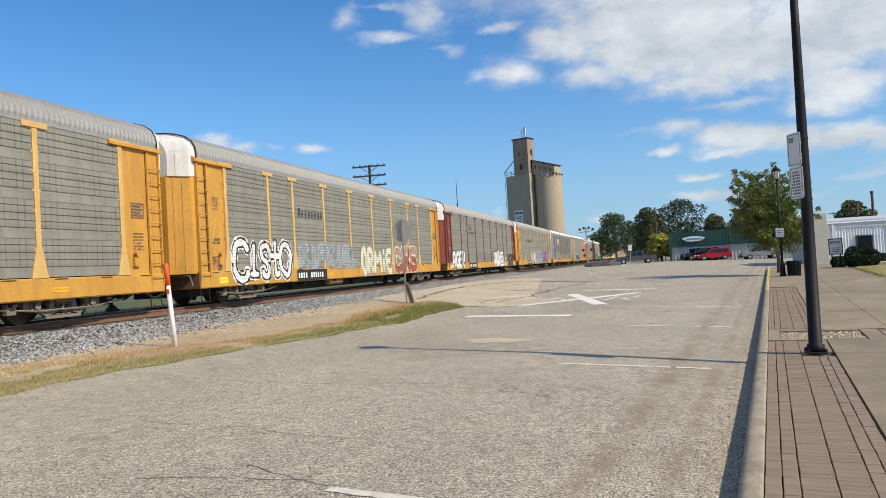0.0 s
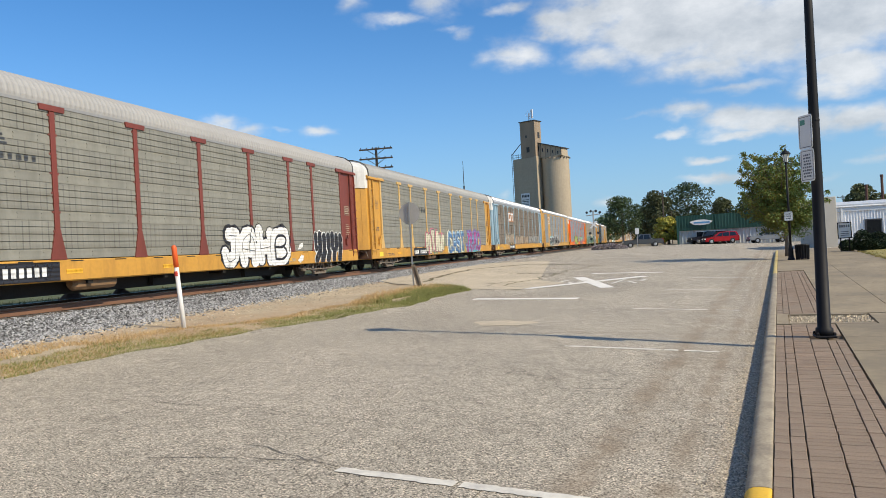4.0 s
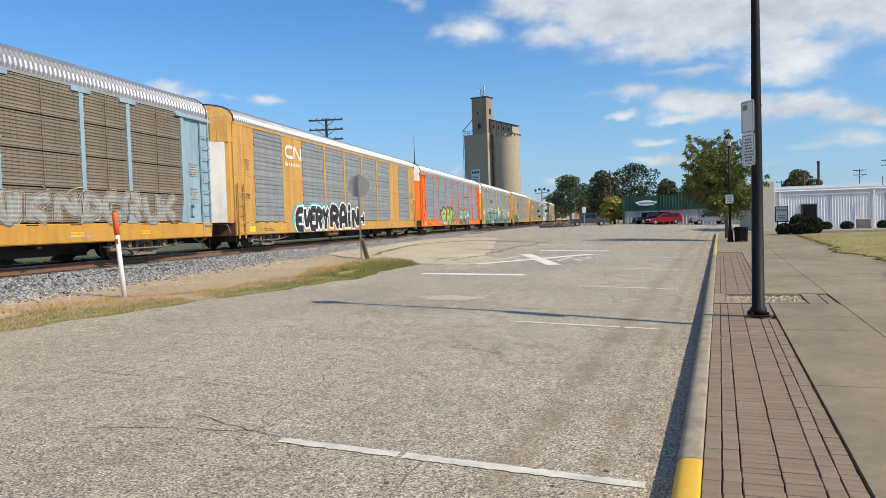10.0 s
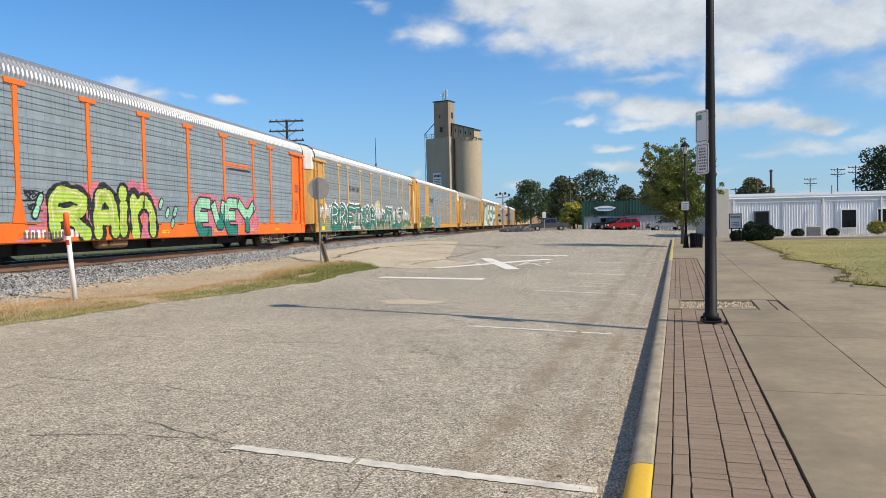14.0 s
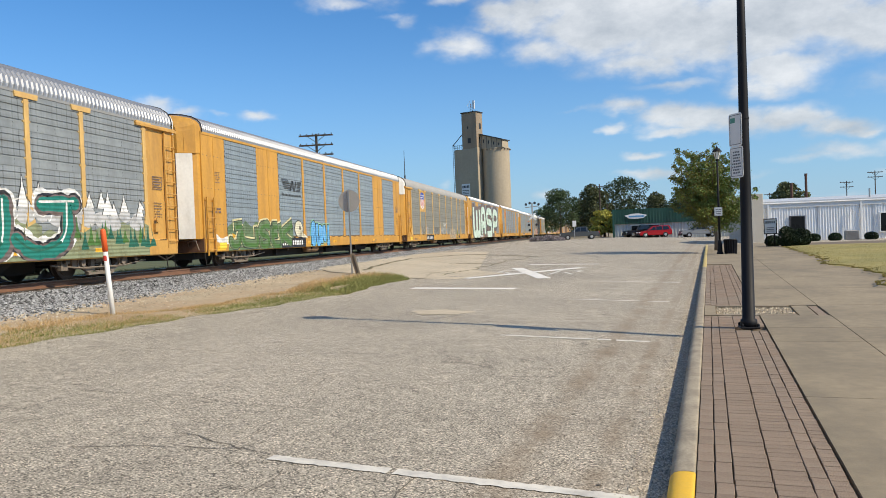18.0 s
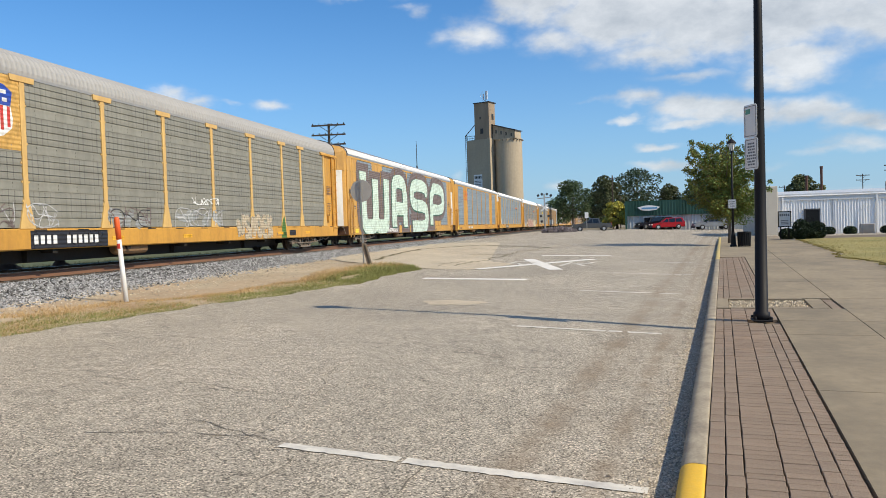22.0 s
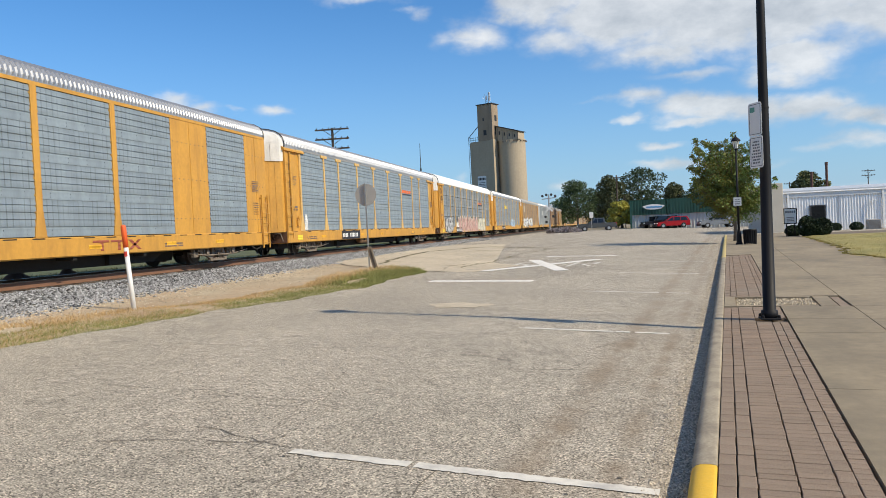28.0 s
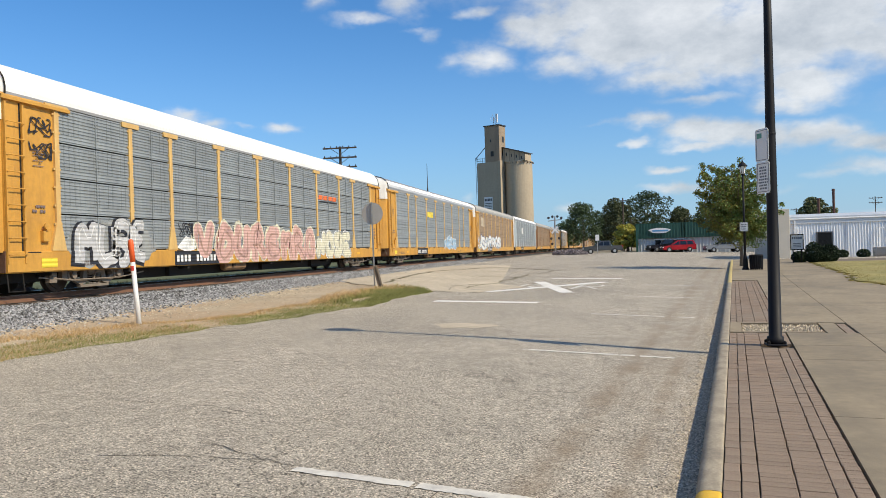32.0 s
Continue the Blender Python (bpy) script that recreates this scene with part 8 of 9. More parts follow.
M_WOOD = mat("creosoted_pole", (0.085, 0.065, 0.05), 0.9, 0, 0.2, 2.0)
M_WHITE = mat("white_paint", (0.78, 0.78, 0.77), 0.5, 0, 0.04, 1.0)


def build_silos():
    s = thing("grain_elevator", "tall tan concrete grain elevator with headhouse and antennas", "grain elevator", pose(-24.35, 163.9, 0.3, 0, 0, -21))
    # local: x along the front, y away, front-right corner of the flat bin at the origin
    part("flat_bin", bevel(Mesh().box(-6.0, 0, 0, 7, 0, 20.9).data("flat_bin", M_SILO), 0.15, 2), None, s)
    part("pilaster", Mesh().box(-0.5, 0.12, -0.12, 1.2, 0, 21.05), M_SILO, s)
    for x, y in ((2.6, 3.9), (-2.6, 9.6)):
        part("round_bin", Mesh().lathe([(3.02, 0), (3.02, 20.55), (3.09, 20.56), (3.09, 20.75), (0.1, 20.8)], 48, (x, y, 0)), M_SILO, s)
    hh = part("headhouse", Mesh().box(0, 3.7, 0, 2.8, 0, 8.0), M_HEADHOUSE, s, m=pose(-3.8, 0.1, 20.9))
    part("headhouse_roof", Mesh().box(-0.2, 3.9, -0.2, 3.0, 8.0, 8.18), M_STEEL, hh)
    for a, b, c in ((1.45, 1.2, 0.95), (1.35, 4.4, 0.4)):
        part("window", Mesh().box(a, a + (0.75 if c > 0.5 else 0.3), -0.03, 0.02, b, b + c + 0.2), M_DARKWIN, hh)
    for b in (1.2, 4.3):
        part("window", Mesh().box(3.68, 3.73, 1.2, 2.1, b, b + 1.3), M_DARKWIN, hh)
    g = part("gallery", Mesh().prism([(0.0, 20.7), (5.5, 20.7), (5.5, 22.3), (0.0, 23.95)], "y", 1.5, 4.4), M_SILO, s, "sloping gallery on the bin tops")
    part("gallery_roof", Mesh().prism([(-0.1, 23.95), (5.75, 22.24), (5.75, 22.42), (-0.1, 24.15)], "y", 1.1, 4.7), M_STEEL, g)
    for k in range(5):
        x = 0.3 + 1.25 * k
        part("post", Mesh().box(x, x + 0.1, 1.44, 1.5, 20.75, 23.85 - 0.30 * x), M_TRUCK, g)
    for k in range(4):
        part("window", Mesh().box(0.72 + 1.25 * k, 1.0 + 1.25 * k, 1.46, 1.52, 22.0 - 0.3 * k, 22.8 - 0.36 * k), M_DARKWIN, g)
    for k in range(9):
        t = -1.75 + 0.27 * k
        part("bracket", Mesh().box(-0.08, 0.08, 0.0, 0.3, 20.2, 20.5), M_TRUCK, s, m=pose(2.6 + 3.05 * math.cos(t), 3.9 + 3.05 * math.sin(t), 0, 0, 0, math.degrees(t) - 90))
    lad = Mesh()
    for x in (-6.5, -6.15):
        lad.tube([(x, 0.4, 1), (x, 0.4, 22.2)], 0.05, 4)
    for k in range(42):
        lad.box(-6.5, -6.15, 0.37, 0.43, 1 + k * 0.5, 1.05 + k * 0.5)
    part("ladder", lad, M_STEEL, s)
    rl = Mesh()
    for z in (21.3, 21.8):
        rl.tube([(-6.4, 0.2, z), (-3.8, 0.2, z)], 0.04, 4)
    for k in range(5):
        rl.tube([(-6.4 + 0.6 * k, 0.2, 20.9), (-6.4 + 0.6 * k, 0.2, 22.0)], 0.04, 4)
    rl.tube([(-6.4, 0.2, 21.9), (-3.7, 0.3, 24.4)], 0.09, 5)
    part("railing", rl, M_STEEL, s)
    sg = part("notice", Mesh().box(-4.3, -2.15, -0.06, -0.02, 10.2, 13.1), M_WHITE, s, "white painted notice")
    pb = Mesh()
    for k in range(5):
        pb.box(-4.1 + 0.38 * k, -3.83 + 0.38 * k, -0.075, -0.062, 12.2, 12.75)
    for k in range(4):
        pb.box(-4.1, -2.4, -0.075, -0.062, 10.5 + 0.36 * k, 10.62 + 0.36 * k)
    tagged(part("printed_text", pb, M_STEEL, sg), kind="stuff")
    an = part("antenna_mast", Mesh().tube([(1.9, 2, 8.1), (1.9, 2, 11.0)], 0.07, 6).tube([(1.2, 2, 8.1), (1.2, 2, 10.0)], 0.05, 6).tube([(2.5, 2, 8.1), (1.2, 2, 9.2)], 0.05, 5), M_GALV, hh)
    part("antenna_panel", Mesh().box(2.1, 2.4, 1.8, 2.0, 9.0, 10.9), M_WHITE, an)
    part("antenna_panel", Mesh().box(1.3, 1.55, 1.8, 2.0, 9.3, 10.3), M_WHITE, an)
    part("antenna_whip", Mesh().tube([(0.9, 2, 9.4), (0.5, 2, 10.0), (1.2, 2, 10.9)], 0.04, 4), M_WHITE, an)


def utility_pole(x, y, h, arms, label, r=0.13, turn=0, base=None):
    p = thing("utility_pole", label, "utility pole", pose(x, y, (gz(x, y) if base is None else base) - 0.3, 0, 0, turn), "utility poles")
    part("pole", Mesh().tube([(0, 0, 0), (0, 0, h)], [r, r * 0.7], 8), M_WOOD, p)
    for dz, w in arms:
        a = part("crossarm", Mesh().box(-w / 2, w / 2, -0.19, -0.08, h - dz - 0.06, h - dz + 0.06), M_WOOD, p)
        part("brace", Mesh().tube([(-w * 0.28, -0.12, h - dz), (0, -0.12, h - dz - 0.55), (w * 0.28, -0.12, h - dz)], 0.025, 4), M_STEEL, p)
        k = int(w / 0.42)
        for i in range(k):
            xx = -w / 2 + 0.12 + i * (w - 0.24) / max(1, k - 1)
            part("insulator", Mesh().lathe([(0.03, 0), (0.045, 0.05), (0.03, 0.12)], 6, (xx, -0.135, h - dz + 0.06)), M_STEEL, a)


build_silos()
utility_pole(-22.25, 59.0, 10.3, ((0.15, 2.9), (0.95, 2.9), (1.75, 2.9)), "old railway telegraph pole with three crossarms", 0.15, 4)
utility_pole(1.6, 143, 10.2, ((0.5, 1.2),), "tall wooden utility pole beyond the lot", 0.16)
utility_pole(3.1, 150, 6.6, (), "short wooden pole beyond the lot", 0.12)
utility_pole(49.6, 160.5, 9.9, ((0.3, 2.4), (1.2, 2.4)), "distant utility pole with crossarms", 0.11)
utility_pole(47.8, 140, 10.4, ((0.3, 2.4), (1.1, 2.4)), "distant utility pole with crossarms", 0.11)
utility_pole(47.0, 129.7, 10.1, ((0.3, 2.4), (1.1, 2.4)), "distant utility pole with crossarms", 0.11)
utility_pole(33, 150, 7.8, ((0.3, 2.0),), "distant utility pole with crossarms", 0.13)
mast = thing("radio_mast", "thin dark radio mast behind the tracks", "mast", pose(-25.6, 102.2, 0.2))
part("mast_lower", Mesh().tube([(0, 0, 0), (0, 0, 10.4)], 0.11, 6), M_STEEL, mast)
part("mast_upper", Mesh().tube([(0, 0, 10.4), (0, 0, 13.9)], [0.06, 0.03], 6), M_STEEL, mast)


def build_crossing():
    """Crossing signal beside the far road: mast, crossbuck, lights and cantilever box."""
    c = thing("crossing_signal", "silver rail crossing signal mast with dark light units", "crossing signal", ground_pose(-7.6, 98.2, -0.1))
    part("mast", Mesh().tube([(0, 0, 0), (0, 0, 5.2)], 0.10, 8), M_GALV, c)
    part("arm", Mesh().tube([(-0.9, 0, 4.6), (0.9, 0, 4.75)], 0.06, 6), M_GALV, c)
    for dx, dz in ((-0.8, 5.0), (-0.3, 5.15), (0.35, 5.15), (0.85, 4.95), (-0.5, 2.3), (0.5, 2.3), (-0.4, 1.6)):
        part("signal_light", Mesh().tube([(dx, -0.12, dz), (dx, 0.06, dz)], [0.17, 0.14], 10), M_STEEL, c)
    part("crossbuck", Mesh().box(-0.6, 0.6, -0.14, -0.12, 3.3, 3.5, Matrix.Translation((0, 0, 3.4)) @ Matrix.Rotation(0.78, 4, "Y") @ Matrix.Translation((0, 0, -3.4))), M_WHITE, c)
    part("crossbuck", Mesh().box(-0.6, 0.6, -0.17, -0.15, 3.3, 3.5, Matrix.Translation((0, 0, 3.4)) @ Matrix.Rotation(-0.78, 4, "Y") @ Matrix.Translation((0, 0, -3.4))), M_WHITE, c)
    part("foundation", Mesh().box(-0.35, 0.35, -0.35, 0.35, 0, 0.3), M_KERB, c)
    s = thing("notice_post", "small white notice on a post beside the crossing", "sign", ground_pose(-2.35, 103.5, -0.1))
    part("post", Mesh().tube([(0, 0, 0), (0, 0, 2.5)], 0.04, 5), M_GALV, s)
    part("plate", Mesh().box(-0.25, 0.25, -0.06, -0.04, 1.9, 2.7), M_WHITE, s)


build_crossing()

# ------------------------------------------------------------ buildings
M_METALWALL = mat("white_metal_siding", (0.80, 0.81, 0.82), 0.5, 0.0, 0.05, 0.5, dirt=0.3, dirt_color=(0.52, 0.52, 0.5), dirt_scale=(2, 2, 0.3))
M_GREYWALL = mat("pale_grey_siding", (0.46, 0.48, 0.48), 0.55, 0.0, 0.06, 0.4, dirt=0.3, dirt_color=(0.3, 0.3, 0.29), dirt_scale=(1, 1, 0.3))
M_GREEN = mat("dark_green_fascia", (0.015, 0.075, 0.055), 0.55, 0, 0.12, 0.5, dirt=0.3, dirt_color=(0.03, 0.06, 0.05), dirt_scale=(1, 1, 0.3))
M_BEIGE = mat("beige_block_wall", (0.52, 0.48, 0.41), 0.9, 0, 0.08, 1.0, 0.2, 40)
M_WINDOW = mat("dark_window_glass", (0.012, 0.013, 0.014), 0.3, 0, 0.1, 1.0, spec=0.15)
M_CHIMNEY = mat("brown_stack", (0.10, 0.05, 0.038), 0.8, 0, 0.15, 1.0)
M_ROOFWHITE = mat("pale_roof_sheet", (0.60, 0.62, 0.64), 0.5, 0.2, 0.06, 0.4)


def corrugated(x0, x1, z0, z1, pitch, depth, flat=0.6):
    s = Mesh()
    n = int((x1 - x0) / pitch)
    prof = []
    for i in range(n):
        a = x0 + i * pitch
        prof += [(a, 0.0), (a + pitch * flat, 0.0), (a + pitch * (flat + 0.1), -depth), (a + pitch * 0.9, -depth)]
    prof.append((x0 + n * pitch, 0.0))
    s.grid(list(range(len(prof))), [z0, z1], lambda i, z: (prof[i][0], prof[i][1], z))
    return s


def build_white_building():
    b = thing("white_building", "long low white ribbed metal building behind the lawn", "building", pose(14.0, 66.0, 0.05, 0, 0, 1))
    part("core", Mesh().box(0, 34, 0.06, 14, -0.4, 3.4), M_METALWALL, b)
    for k in range(8):
        part("wall_panel", corrugated(0.02 + k * 4.2, 4.2 + k * 4.2, 0.0, 2.95, 0.21, 0.035), M_METALWALL, b)
    part("fascia", Mesh().box(-0.1, 34, -0.1, 0.2, 2.95, 3.35), M_ROOFWHITE, b)
    part("gutter", Mesh().tube([(-0.1, -0.14, 3.32), (34, -0.14, 3.32)], 0.06, 6), M_WHITE, b)
    part("roof", Mesh().prism([(-0.15, 3.35), (14, 3.35), (14, 3.6), (7, 3.95), (-0.15, 3.5)], "x", -0.1, 34), M_ROOFWHITE, b)
    d = part("door", Mesh().box(2.1, 3.1, -0.13, 0.02, 0.05, 2.15), M_WINDOW, b, "dark glazed door")
    part("door_frame", Mesh().box(2.0, 2.1, -0.15, 0.02, 0.05, 2.25).box(3.1, 3.2, -0.15, 0.02, 0.05, 2.25).box(2.1, 3.1, -0.15, 0.02, 2.15, 2.25), M_STEEL, d)
    for x in (8.9, 11.7, 16.5, 20.5):
        w = part("window", Mesh().box(x, x + 1.1, -0.13, 0.02, 0.75, 2.2), M_WINDOW, b, "dark window pane")
        part("window_frame", Mesh().box(x - 0.08, x, -0.15, 0.02, 0.67, 2.28).box(x + 1.1, x + 1.18, -0.15, 0.02, 0.67, 2.28).box(x, x + 1.1, -0.15, 0.02, 2.2, 2.28).box(x, x + 1.1, -0.15, 0.02, 0.67, 0.75), M_WHITE, w)
    for x in (0.3, 7.4, 11.9):
        part("downspout", Mesh().box(x, x + 0.12, -0.16, -0.05, 0.1, 3.3), M_WHITE, b)
    part("vent_hood", Mesh().tube([(7.0, -0.1, 2.4), (6.6, -0.2, 2.5), (6.55, -0.25, 0.8)], 0.04, 6), M_WHITE, b)
    part("end_wall", bevel(Mesh().box(-1.05, -0.05, -0.3, 9, -0.4, 4.2).data("end_wall", M_BEIGE), 0.03), None, b, "beige block parapet wall")
    part("shop_sign", Mesh().box(-1.12, -1.06, 0.2, 1.6, 1.7, 2.4), M_RED, b, "red sign seen edge on")
    part("roof_vent", Mesh().tube([(8.6, 1.2, 3.4), (8.6, 1.2, 4.3)], 0.07, 6), M_GALV, b)
    for x, y, h in ((24.7, 100.5, 6.7), (26.5, 100.8, 7.8)):
        st = thing("metal_stack", "brown metal stack rising behind the white building", "chimney", pose(x, y, 0.1), "stacks")
        part("flue", Mesh().tube([(0, 0, -0.2), (0, 0, h - 0.3)], 0.15, 10), M_CHIMNEY, st)
        part("collar", Mesh().tube([(0, 0, h - 0.3), (0, 0, h)], [0.19, 0.18], 10), M_CHIMNEY, st)
    ac = thing("air_conditioner", "grey air conditioning unit beside the white wall", "air conditioner", pose(20.15, 64.2, 0.12, 0, 0, -6))
    part("casing", bevel(Mesh().box(-0.45, 0.45, -0.4, 0.4, -0.05, 0.85).data("casing", M_ALU), 0.03), None, ac)
    for k in range(9):
        part("louvre", Mesh().box(-0.4, 0.4, -0.42, -0.40, 0.08 + k * 0.085, 0.10 + k * 0.085), M_TRUCK, ac)
    gt = thing("gas_meter", "white pipe and meter beside the wall", "gas meter", pose(19.2, 64.6, 0.12, 0, 0, -6))
    part("pipe", Mesh().tube([(0, 0, -0.05), (0, 0, 1.0), (0.5, 0, 1.0), (0.5, 0, -0.05)], 0.035, 6), M_WHITE, gt)
    n = thing("notice_board", "white notice board with black frame on two posts", "notice board", ground_pose(10.35, 47.0, 0.1, -14))
    for x in (-0.22, 0.22):
        part("post", Mesh().box(x - 0.03, x + 0.03, -0.02, 0.03, 0, 1.7), M_BLACK, n)
    bd = part("board", Mesh().box(-0.33, 0.33, -0.05, -0.02, 0.82, 1.68), M_SIGN, n)
    part("frame", Mesh().box(-0.36, -0.31, -0.06, -0.015, 0.79, 1.71).box(0.31, 0.36, -0.06, -0.015, 0.79, 1.71).box(-0.31, 0.31, -0.06, -0.015, 1.66, 1.71).box(-0.31, 0.31, -0.06, -0.015, 0.79, 0.84), M_BLACK, bd)
    pb = Mesh()
    for k in range(5):
        pb.box(-0.26 + k * 0.11, -0.18 + k * 0.11, -0.056, -0.051, 1.42, 1.56)
    for k in range(3):
        pb.box(-0.2, 0.2, -0.056, -0.051, 0.95 + k * 0.1, 0.99 + k * 0.1)
    tagged(part("printed_text", pb, M_SIGNTEXT, bd), kind="stuff")


def build_shop():
    s = thing("shop", "low shop with dark green fascia over pale ribbed wall", "shop building", pose(3.6, 122.8, 0.15, 0, 0, -1.5))
    part("core", Mesh().box(0, 42, 0.06, 18, -0.5, 4.6), M_GREYWALL, s)
    for k in range(10):
        part("wall_panel", corrugated(k * 4.2, 4.18 + k * 4.2, 0, 2.5, 0.5, 0.06), M_GREYWALL, s)
    f = part("fascia", corrugated(-0.3, 42, 2.5, 4.85, 0.45, 0.012).box(-0.3, 42, 0.0, 0.5, 2.5, 4.83), M_GREEN, s, "dark green ribbed fascia", m=pose(0, -0.35, 0))
    part("corner_post", Mesh().box(-0.35, -0.05, -0.4, 0.5, -0.3, 4.85), M_GREEN, s)
    ov = [(3.3 + 1.6 * math.cos(t) * (1 + 0.12 * math.sin(5 * t)), 3.7 + 0.42 * math.sin(t)) for t in [2 * math.pi * k / 20 for k in range(20)]]
    sg = part("shop_sign", Mesh().prism(ov, "y", -0.52, -0.44), M_WHITE, s, "white and blue oval shop sign")
    part("sign_band", Mesh().box(2.2, 4.6, -0.55, -0.525, 3.55, 3.8), mat("sign_blue", (0.12, 0.32, 0.55), 0.5), sg)
    part("door", Mesh().box(2.6, 6.8, -0.08, 0.0, 0.2, 2.2), M_WINDOW, s, "dark shop window")
    part("shop_door_frame", Mesh().box(2.4, 7.0, -0.1, -0.02, 2.2, 2.35), M_WHITE, s)
    for x in (14.0, 26.0):
        part("roof_vent", Mesh().tube([(x, 3, 4.6), (x, 3, 5.5)], 0.15, 8), M_GALV, s)


build_white_building()
build_shop()

# ------------------------------------------------------------ parked vehicles
M_TYRE = mat("tyre_rubber", (0.02, 0.02, 0.02), 0.9, 0, 0.2, 3.0)
M_RIM = mat("wheel_rim", (0.5, 0.5, 0.5), 0.3, 0.9, 0.1, 3.0)
M_CARGLASS = mat("tinted_car_glass", (0.012, 0.014, 0.017), 0.06, 0, 0.1, 1.0)
M_LIGHTRED = mat("tail_light", (0.45, 0.02, 0.015), 0.25, 0, 0.1, 1.0)
M_LIGHT = mat("head_light", (0.7, 0.7, 0.68), 0.15, 0, 0.1, 1.0)
M_TRIM = mat("black_trim", (0.02, 0.02, 0.022), 0.6, 0, 0.1, 1.0)


def vehicle(name, label, color, m, length, height, width, lower, cabin, glass, bed=None):
    """A parked car facing -x: a bevelled lower body, a cabin, panes, wheels, bumpers and lights."""
    paintwork = mat(name + "_paint", color, 0.22, 0.25, 0.05, 1.0, dirt=0.15, dirt_color=[c * 0.6 for c in color], dirt_scale=(1, 1, 1))
    v = thing(name, label, "car", m)
    hw = width / 2
    bd = Mesh().prism(lower, "y", -hw, hw).data("body", paintwork)
    part("body", bevel(bd, 0.07, 2), None, v)
    cb = Mesh()
    for sgn in (-1,):
        n = len(cabin)
        cb.v += [(x, -hw + 0.04 + 0.16 * max(0, (z - cabin[0][1])), z) for x, z in cabin] + [(x, hw - 0.04 - 0.16 * max(0, (z - cabin[0][1])), z) for x, z in cabin]
        for i in range(n):
            j = (i + 1) % n
            cb.f.append((i, j, n + j, n + i))
        cb.f += [tuple(reversed(range(n))), tuple(range(n, 2 * n))]
    part("cabin", bevel(cb.data("cabin", paintwork), 0.05, 2), None, v)
    for side in (-1, 1):
        for g in glass:
            z0 = cabin[0][1]
            pts = [(x, side * (hw - 0.025 - 0.16 * max(0, z - z0)), z) for x, z in g]
            part("side_window", bevelless(pts, side), M_CARGLASS, v)
    for a, b in ((0, 1),):
        zt, z0 = max(z for _, z in cabin), cabin[0][1]
    xs = sorted(cabin, key=lambda p: p[0])
    f0, f1 = xs[0], min((p for p in cabin if p[1] > zt - 0.1), key=lambda p: p[0])
    r0, r1 = xs[-1], max((p for p in cabin if p[1] > zt - 0.1), key=lambda p: p[0])
    for nm, p, q, sg in (("windscreen", f0, f1, -1), ("rear_window", r0, r1, 1)):
        a = (p[0] + (q[0] - p[0]) * 0.1 + sg * 0.02, p[1] + (q[1] - p[1]) * 0.1)
        b = (p[0] + (q[0] - p[0]) * 0.88 + sg * 0.02, p[1] + (q[1] - p[1]) * 0.88)
        w0, w1 = hw - 0.12, hw - 0.22
        s = Mesh()
        s.face([(a[0], -w0, a[1]), (a[0], w0, a[1]), (b[0], w1, b[1]), (b[0], -w1, b[1])])
        part(nm, s, M_CARGLASS, v)
    for x in (0.19 * length, 0.80 * length):
        for side in (-1, 1):
            wh = part("wheel", Mesh().tube([(0, -0.11, 0), (0, 0.11, 0)], 0.34, 18), M_TYRE, v, m=pose(x, side * (hw - 0.10), 0.34))
            part("rim", Mesh().tube([(0, 0.112 * side, 0), (0, 0.125 * side, 0)], [0.21, 0.19], 12), M_RIM, wh)
            part("arch", Mesh().tube([(0, 0.02 * side, 0.0), (0, 0.102 * side, 0.0)], 0.40, 18), M_TRIM, wh)
    part("front_bumper", Mesh().box(-0.06, 0.05, -hw + 0.06, hw - 0.06, 0.28, 0.55), M_TRIM, v)
    part("rear_bumper", Mesh().box(length - 0.05, length + 0.06, -hw + 0.06, hw - 0.06, 0.32, 0.56), M_TRIM, v)
    for side in (-1, 1):
        part("head_light", Mesh().box(-0.02, 0.16, side * (hw - 0.2) - 0.16, side * (hw - 0.2) + 0.16, 0.66, 0.82), M_LIGHT, v)
        part("tail_light", Mesh().box(length - 0.12, length + 0.01, side * (hw - 0.1) - 0.09, side * (hw - 0.1) + 0.09, 0.78, 1.12), M_LIGHTRED, v)
        part("mirror", Mesh().box(0.30 * length - 0.1, 0.30 * length + 0.06, side * hw - 0.02, side * hw + 0.16 * side, 1.0, 1.16), M_TRIM, v)
    return v


def bevelless(pts, side):
    s = Mesh()
    s.face(pts if side < 0 else list(reversed(pts)))
    s.face([(x, y - side * 0.01, z) for x, y, z in (reversed(pts) if side < 0 else pts)])
    return s


VAN_L = [(0, 0.3), (5.0, 0.3), (5.08, 0.7), (5.0, 1.05), (1.35, 1.05), (0.35, 0.86), (0.02, 0.7)]
VAN_C = [(1.1, 1.0), (5.0, 1.0), (4.85, 1.45), (4.65, 1.72), (2.3, 1.74)]
VAN_G = [[(1.6, 1.08), (2.55, 1.08), (2.55, 1.6), (2.35, 1.6)], [(2.65, 1.08), (3.6, 1.08), (3.6, 1.62), (2.65, 1.62)], [(3.7, 1.08), (4.7, 1.1), (4.5, 1.6), (3.7, 1.62)]]
PICK_L = [(0, 0.42), (5.5, 0.42), (5.6, 0.7), (5.58, 1.1), (1.75, 1.12), (0.25, 1.02), (0.0, 0.85)]
PICK_C = [(1.65, 1.08), (4.0, 1.08), (3.85, 1.75), (3.7, 1.82), (2.55, 1.82)]
PICK_G = [[(2.0, 1.16), (2.85, 1.16), (2.85, 1.7), (2.6, 1.7)], [(2.95, 1.16), (3.75, 1.16), (3.65, 1.7), (2.95, 1.7)]]


def park(x, y, turn):
    return pose(x, y, gz(x, y) - 0.02, 0, 0, turn)


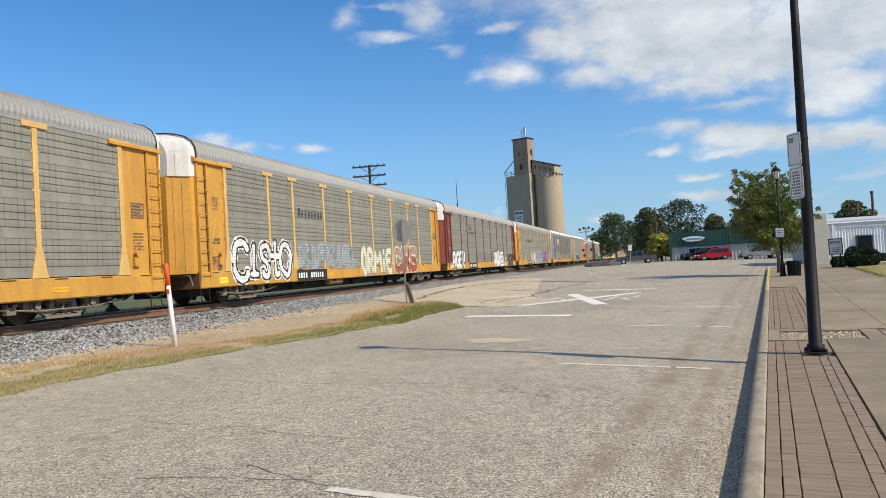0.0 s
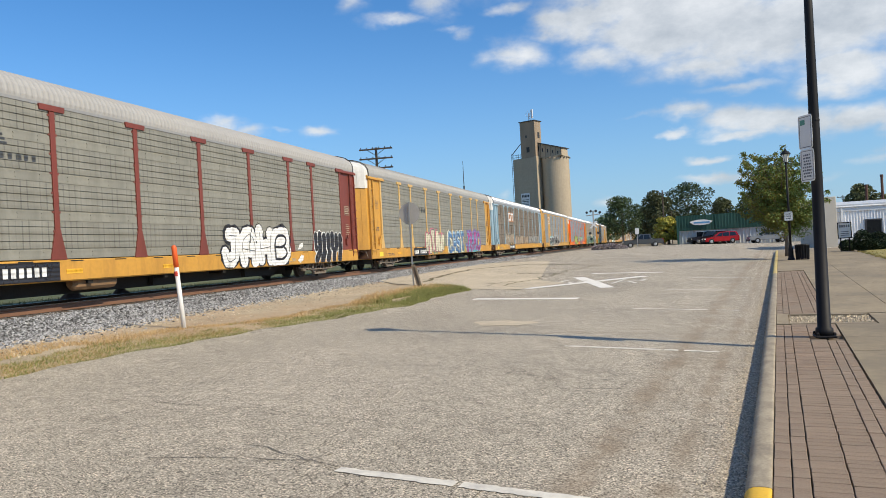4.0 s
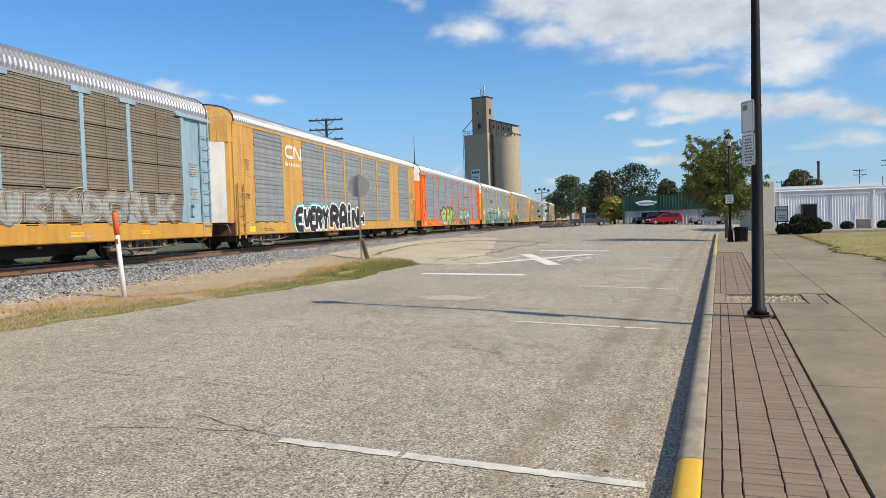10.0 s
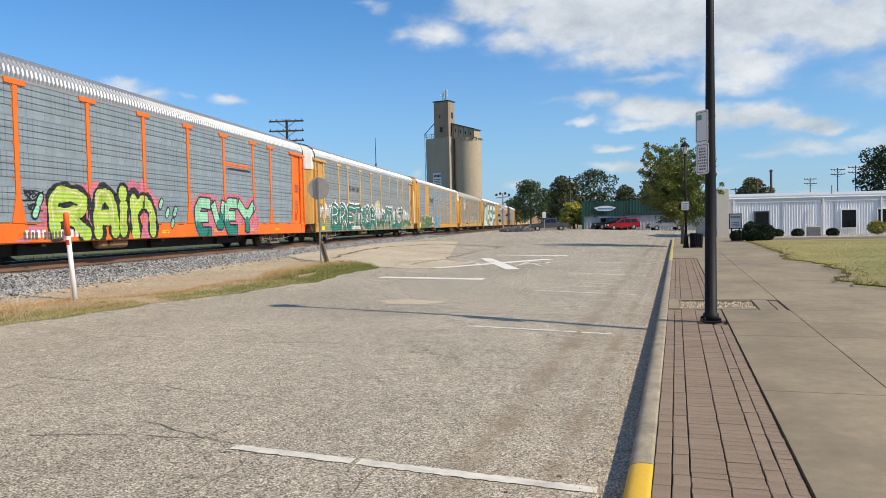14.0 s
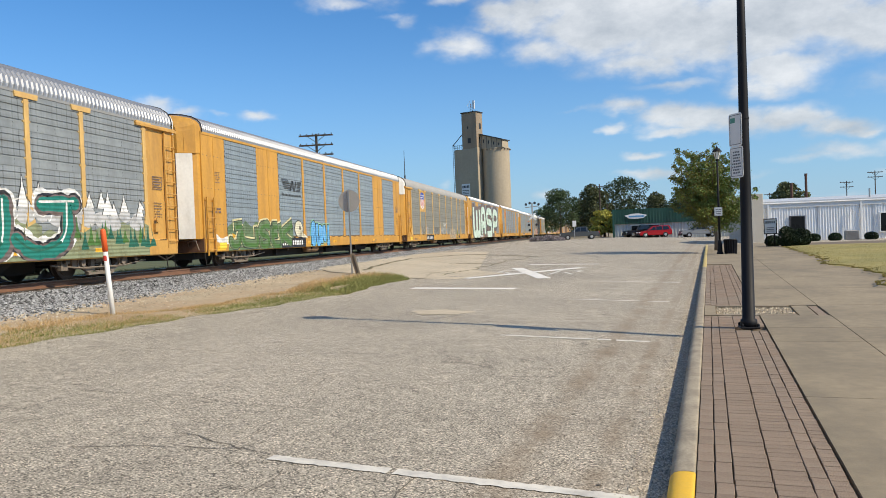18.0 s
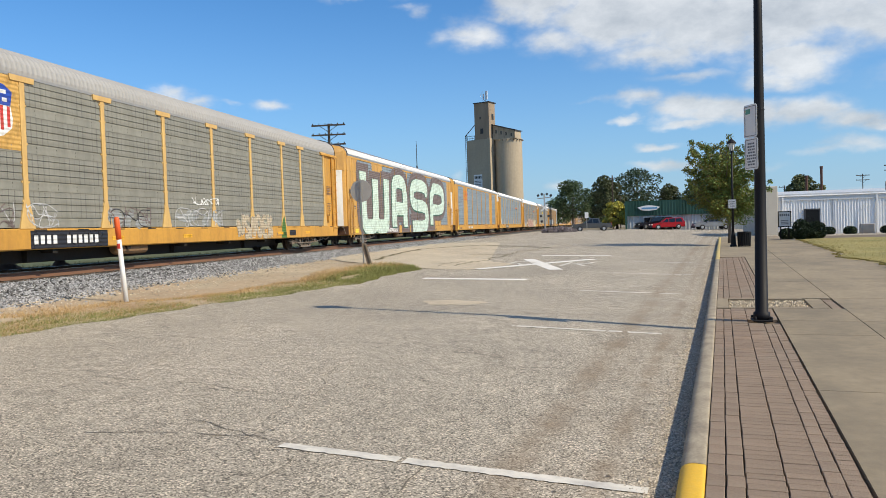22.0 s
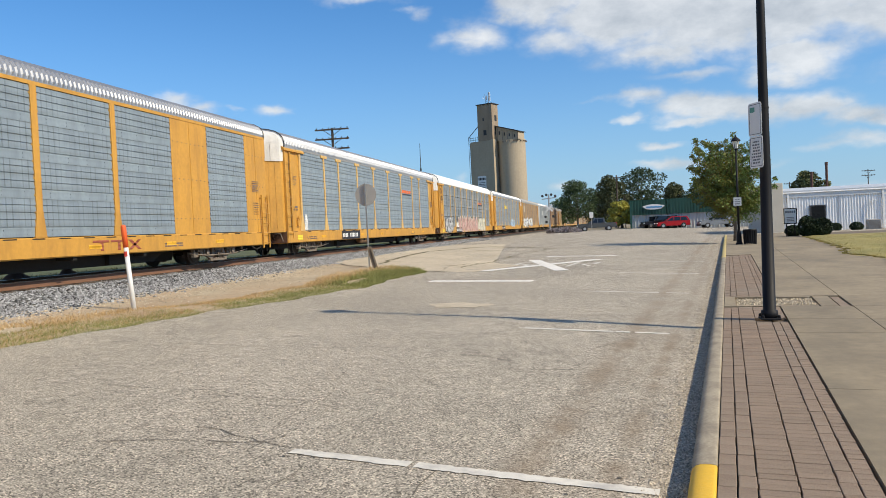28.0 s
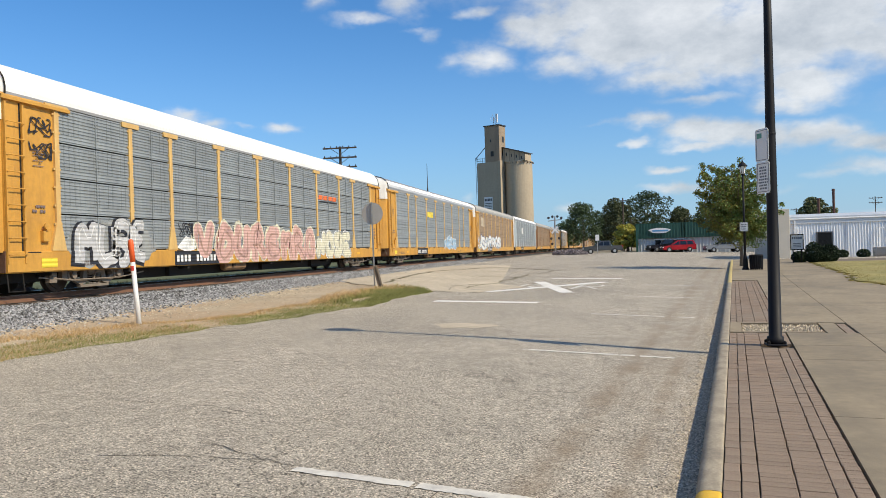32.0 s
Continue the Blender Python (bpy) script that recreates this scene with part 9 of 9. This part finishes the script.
vehicle("minivan", "red minivan parked before the shop", (0.42, 0.015, 0.02), park(6.9, 119.3, 11), 5.05, 1.75, 1.95, VAN_L, VAN_C, VAN_G)
vehicle("pickup_truck", "black pickup truck parked behind the red van", (0.015, 0.015, 0.018), park(5.0, 121.3, 20), 5.5, 1.8, 1.95, PICK_L, PICK_C, PICK_G)
vehicle("pickup_truck", "silver grey pickup truck beside the shop wall", (0.27, 0.285, 0.30), park(12.9, 116.4, 9), 5.55, 1.8, 1.95, PICK_L, PICK_C, PICK_G)
vehicle("pickup_truck", "dark grey pickup truck facing the rail crossing", (0.09, 0.095, 0.10), park(-4.6, 109.2, 6), 5.55, 1.8, 1.95, PICK_L, PICK_C, PICK_G)
vehicle("sedan", "dark car half hidden behind the lamp post", (0.02, 0.025, 0.03), park(19.6, 110.6, 9), 4.7, 1.5, 1.85, [(0, 0.3), (4.7, 0.3), (4.72, 0.9), (3.9, 0.98), (1.2, 0.95), (0.1, 0.75)], [(1.1, 0.92), (4.0, 0.95), (3.3, 1.42), (1.9, 1.44)], [[(1.5, 0.98), (2.5, 0.98), (2.5, 1.36), (1.95, 1.36)], [(2.6, 0.98), (3.6, 1.0), (3.2, 1.36), (2.6, 1.36)]])


# ------------------------------------------------------------ paving bricks, the nearest as pieces of their own
def build_bricks():
    w = thing("brick_band", "reddish brown paving bricks in a band along the kerb", "brick paving", kind="structure")
    rnd = random.Random(6)
    brick, soldier = {}, {}

    def mesh_for(a, b):
        key = (round(a, 3), round(b, 3))
        if key not in brick:
            h, c = 0.05, 0.003
            s = Mesh()
            o = [(-a / 2, -b / 2), (a / 2, -b / 2), (a / 2, b / 2), (-a / 2, b / 2)]
            i = [(x * (1 - 2 * c / a), y * (1 - 2 * c / b)) for x, y in o]
            s.face([(x, y, 0) for x, y in i])
            for k in range(4):
                j = (k + 1) % 4
                s.face([(*o[k], -c), (*o[j], -c), (*i[j], 0), (*i[k], 0)])
                s.face([(*o[k], -h), (*o[j], -h), (*o[j], -c), (*o[k], -c)])
            brick[key] = s.data("brick", M_BRICK)
        return brick[key]
    # columns across the band: offset from the kerb, width, length along it
    cols = [(0.131, 0.106, 0.198), (0.238, 0.103, 0.198), (0.342, 0.211, 0.0915), (0.554, 0.199, 0.0915), (0.754, 0.100, 0.198), (0.855, 0.104, 0.0915)]
    rest, count = Mesh(), 0
    for v0, v1 in ((-0.5, 12.88), (14.5, 28.6)):
        for c0, wd, ln in cols:
            v = v0 + rnd.uniform(0, 0.06)
            while v < v1 - ln * 0.6:
                u, mid = -(c0 + wd / 2), v + ln / 2
                v += ln
                if abs(-u - 0.74) < 0.2 and abs(mid - 11.3) < 0.2:
                    continue
                x, y = xy(u + rnd.uniform(-.0025, .0025), mid)
                z = road_z(0, mid) + 0.149 + rnd.uniform(-0.002, 0.002)
                M = pose(x, y, z, rnd.uniform(-0.5, 0.5), rnd.uniform(-0.5, 0.5), -8.3 + rnd.uniform(-0.5, 0.5))
                me = mesh_for(wd - 0.0075, ln - 0.0055)
                if 3.2 < mid < 8.3 and count < 300:
                    part("brick", me, None, w, m=M)
                    count += 1
                else:
                    k = len(rest.v)
                    rest.v += [tuple(M @ q.co) for q in me.vertices]
                    rest.f += [tuple(k + i for i in p.vertices) for p in me.polygons]
    tagged(part("far_bricks", rest, M_BRICK, w), kind="stuff")


build_bricks()


# ------------------------------------------------------------ what moves
def motions():
    """The train rolls towards the camera at a steady speed."""
    pairs = []
    for k, car in enumerate(TRAIN):
        s = CAR_FIRST + CAR_PITCH * k
        for truck in (c for c in car.children if c.name.startswith("truck")):
            pairs += [(w, round(w.matrix_basis.translation.y, 2)) for w in truck.children]
        walk(car, [(t, pose(TRACK_X, s - SPEED * t, RAIL_Z)) for t in (0, 4, 8, 12, 16, 20, 24, 28, 32)])
    # the wheels turn as they roll; wheelsets at the same place on their trucks share one set of keys
    first = {}
    for w, y in pairs:
        if y not in first:
            walk(w, [(i / FPS, pose(0, y, 0.42) @ Matrix.Rotation(SPEED / 0.42 * i / FPS, 4, "X")) for i in range(32 * FPS + 1)])
            first[y] = w
        else:
            w.rotation_mode = "QUATERNION"
            keys = w.animation_data_create()
            keys.action = first[y].animation_data.action
            keys.action_slot = first[y].animation_data.action_slot


motions()
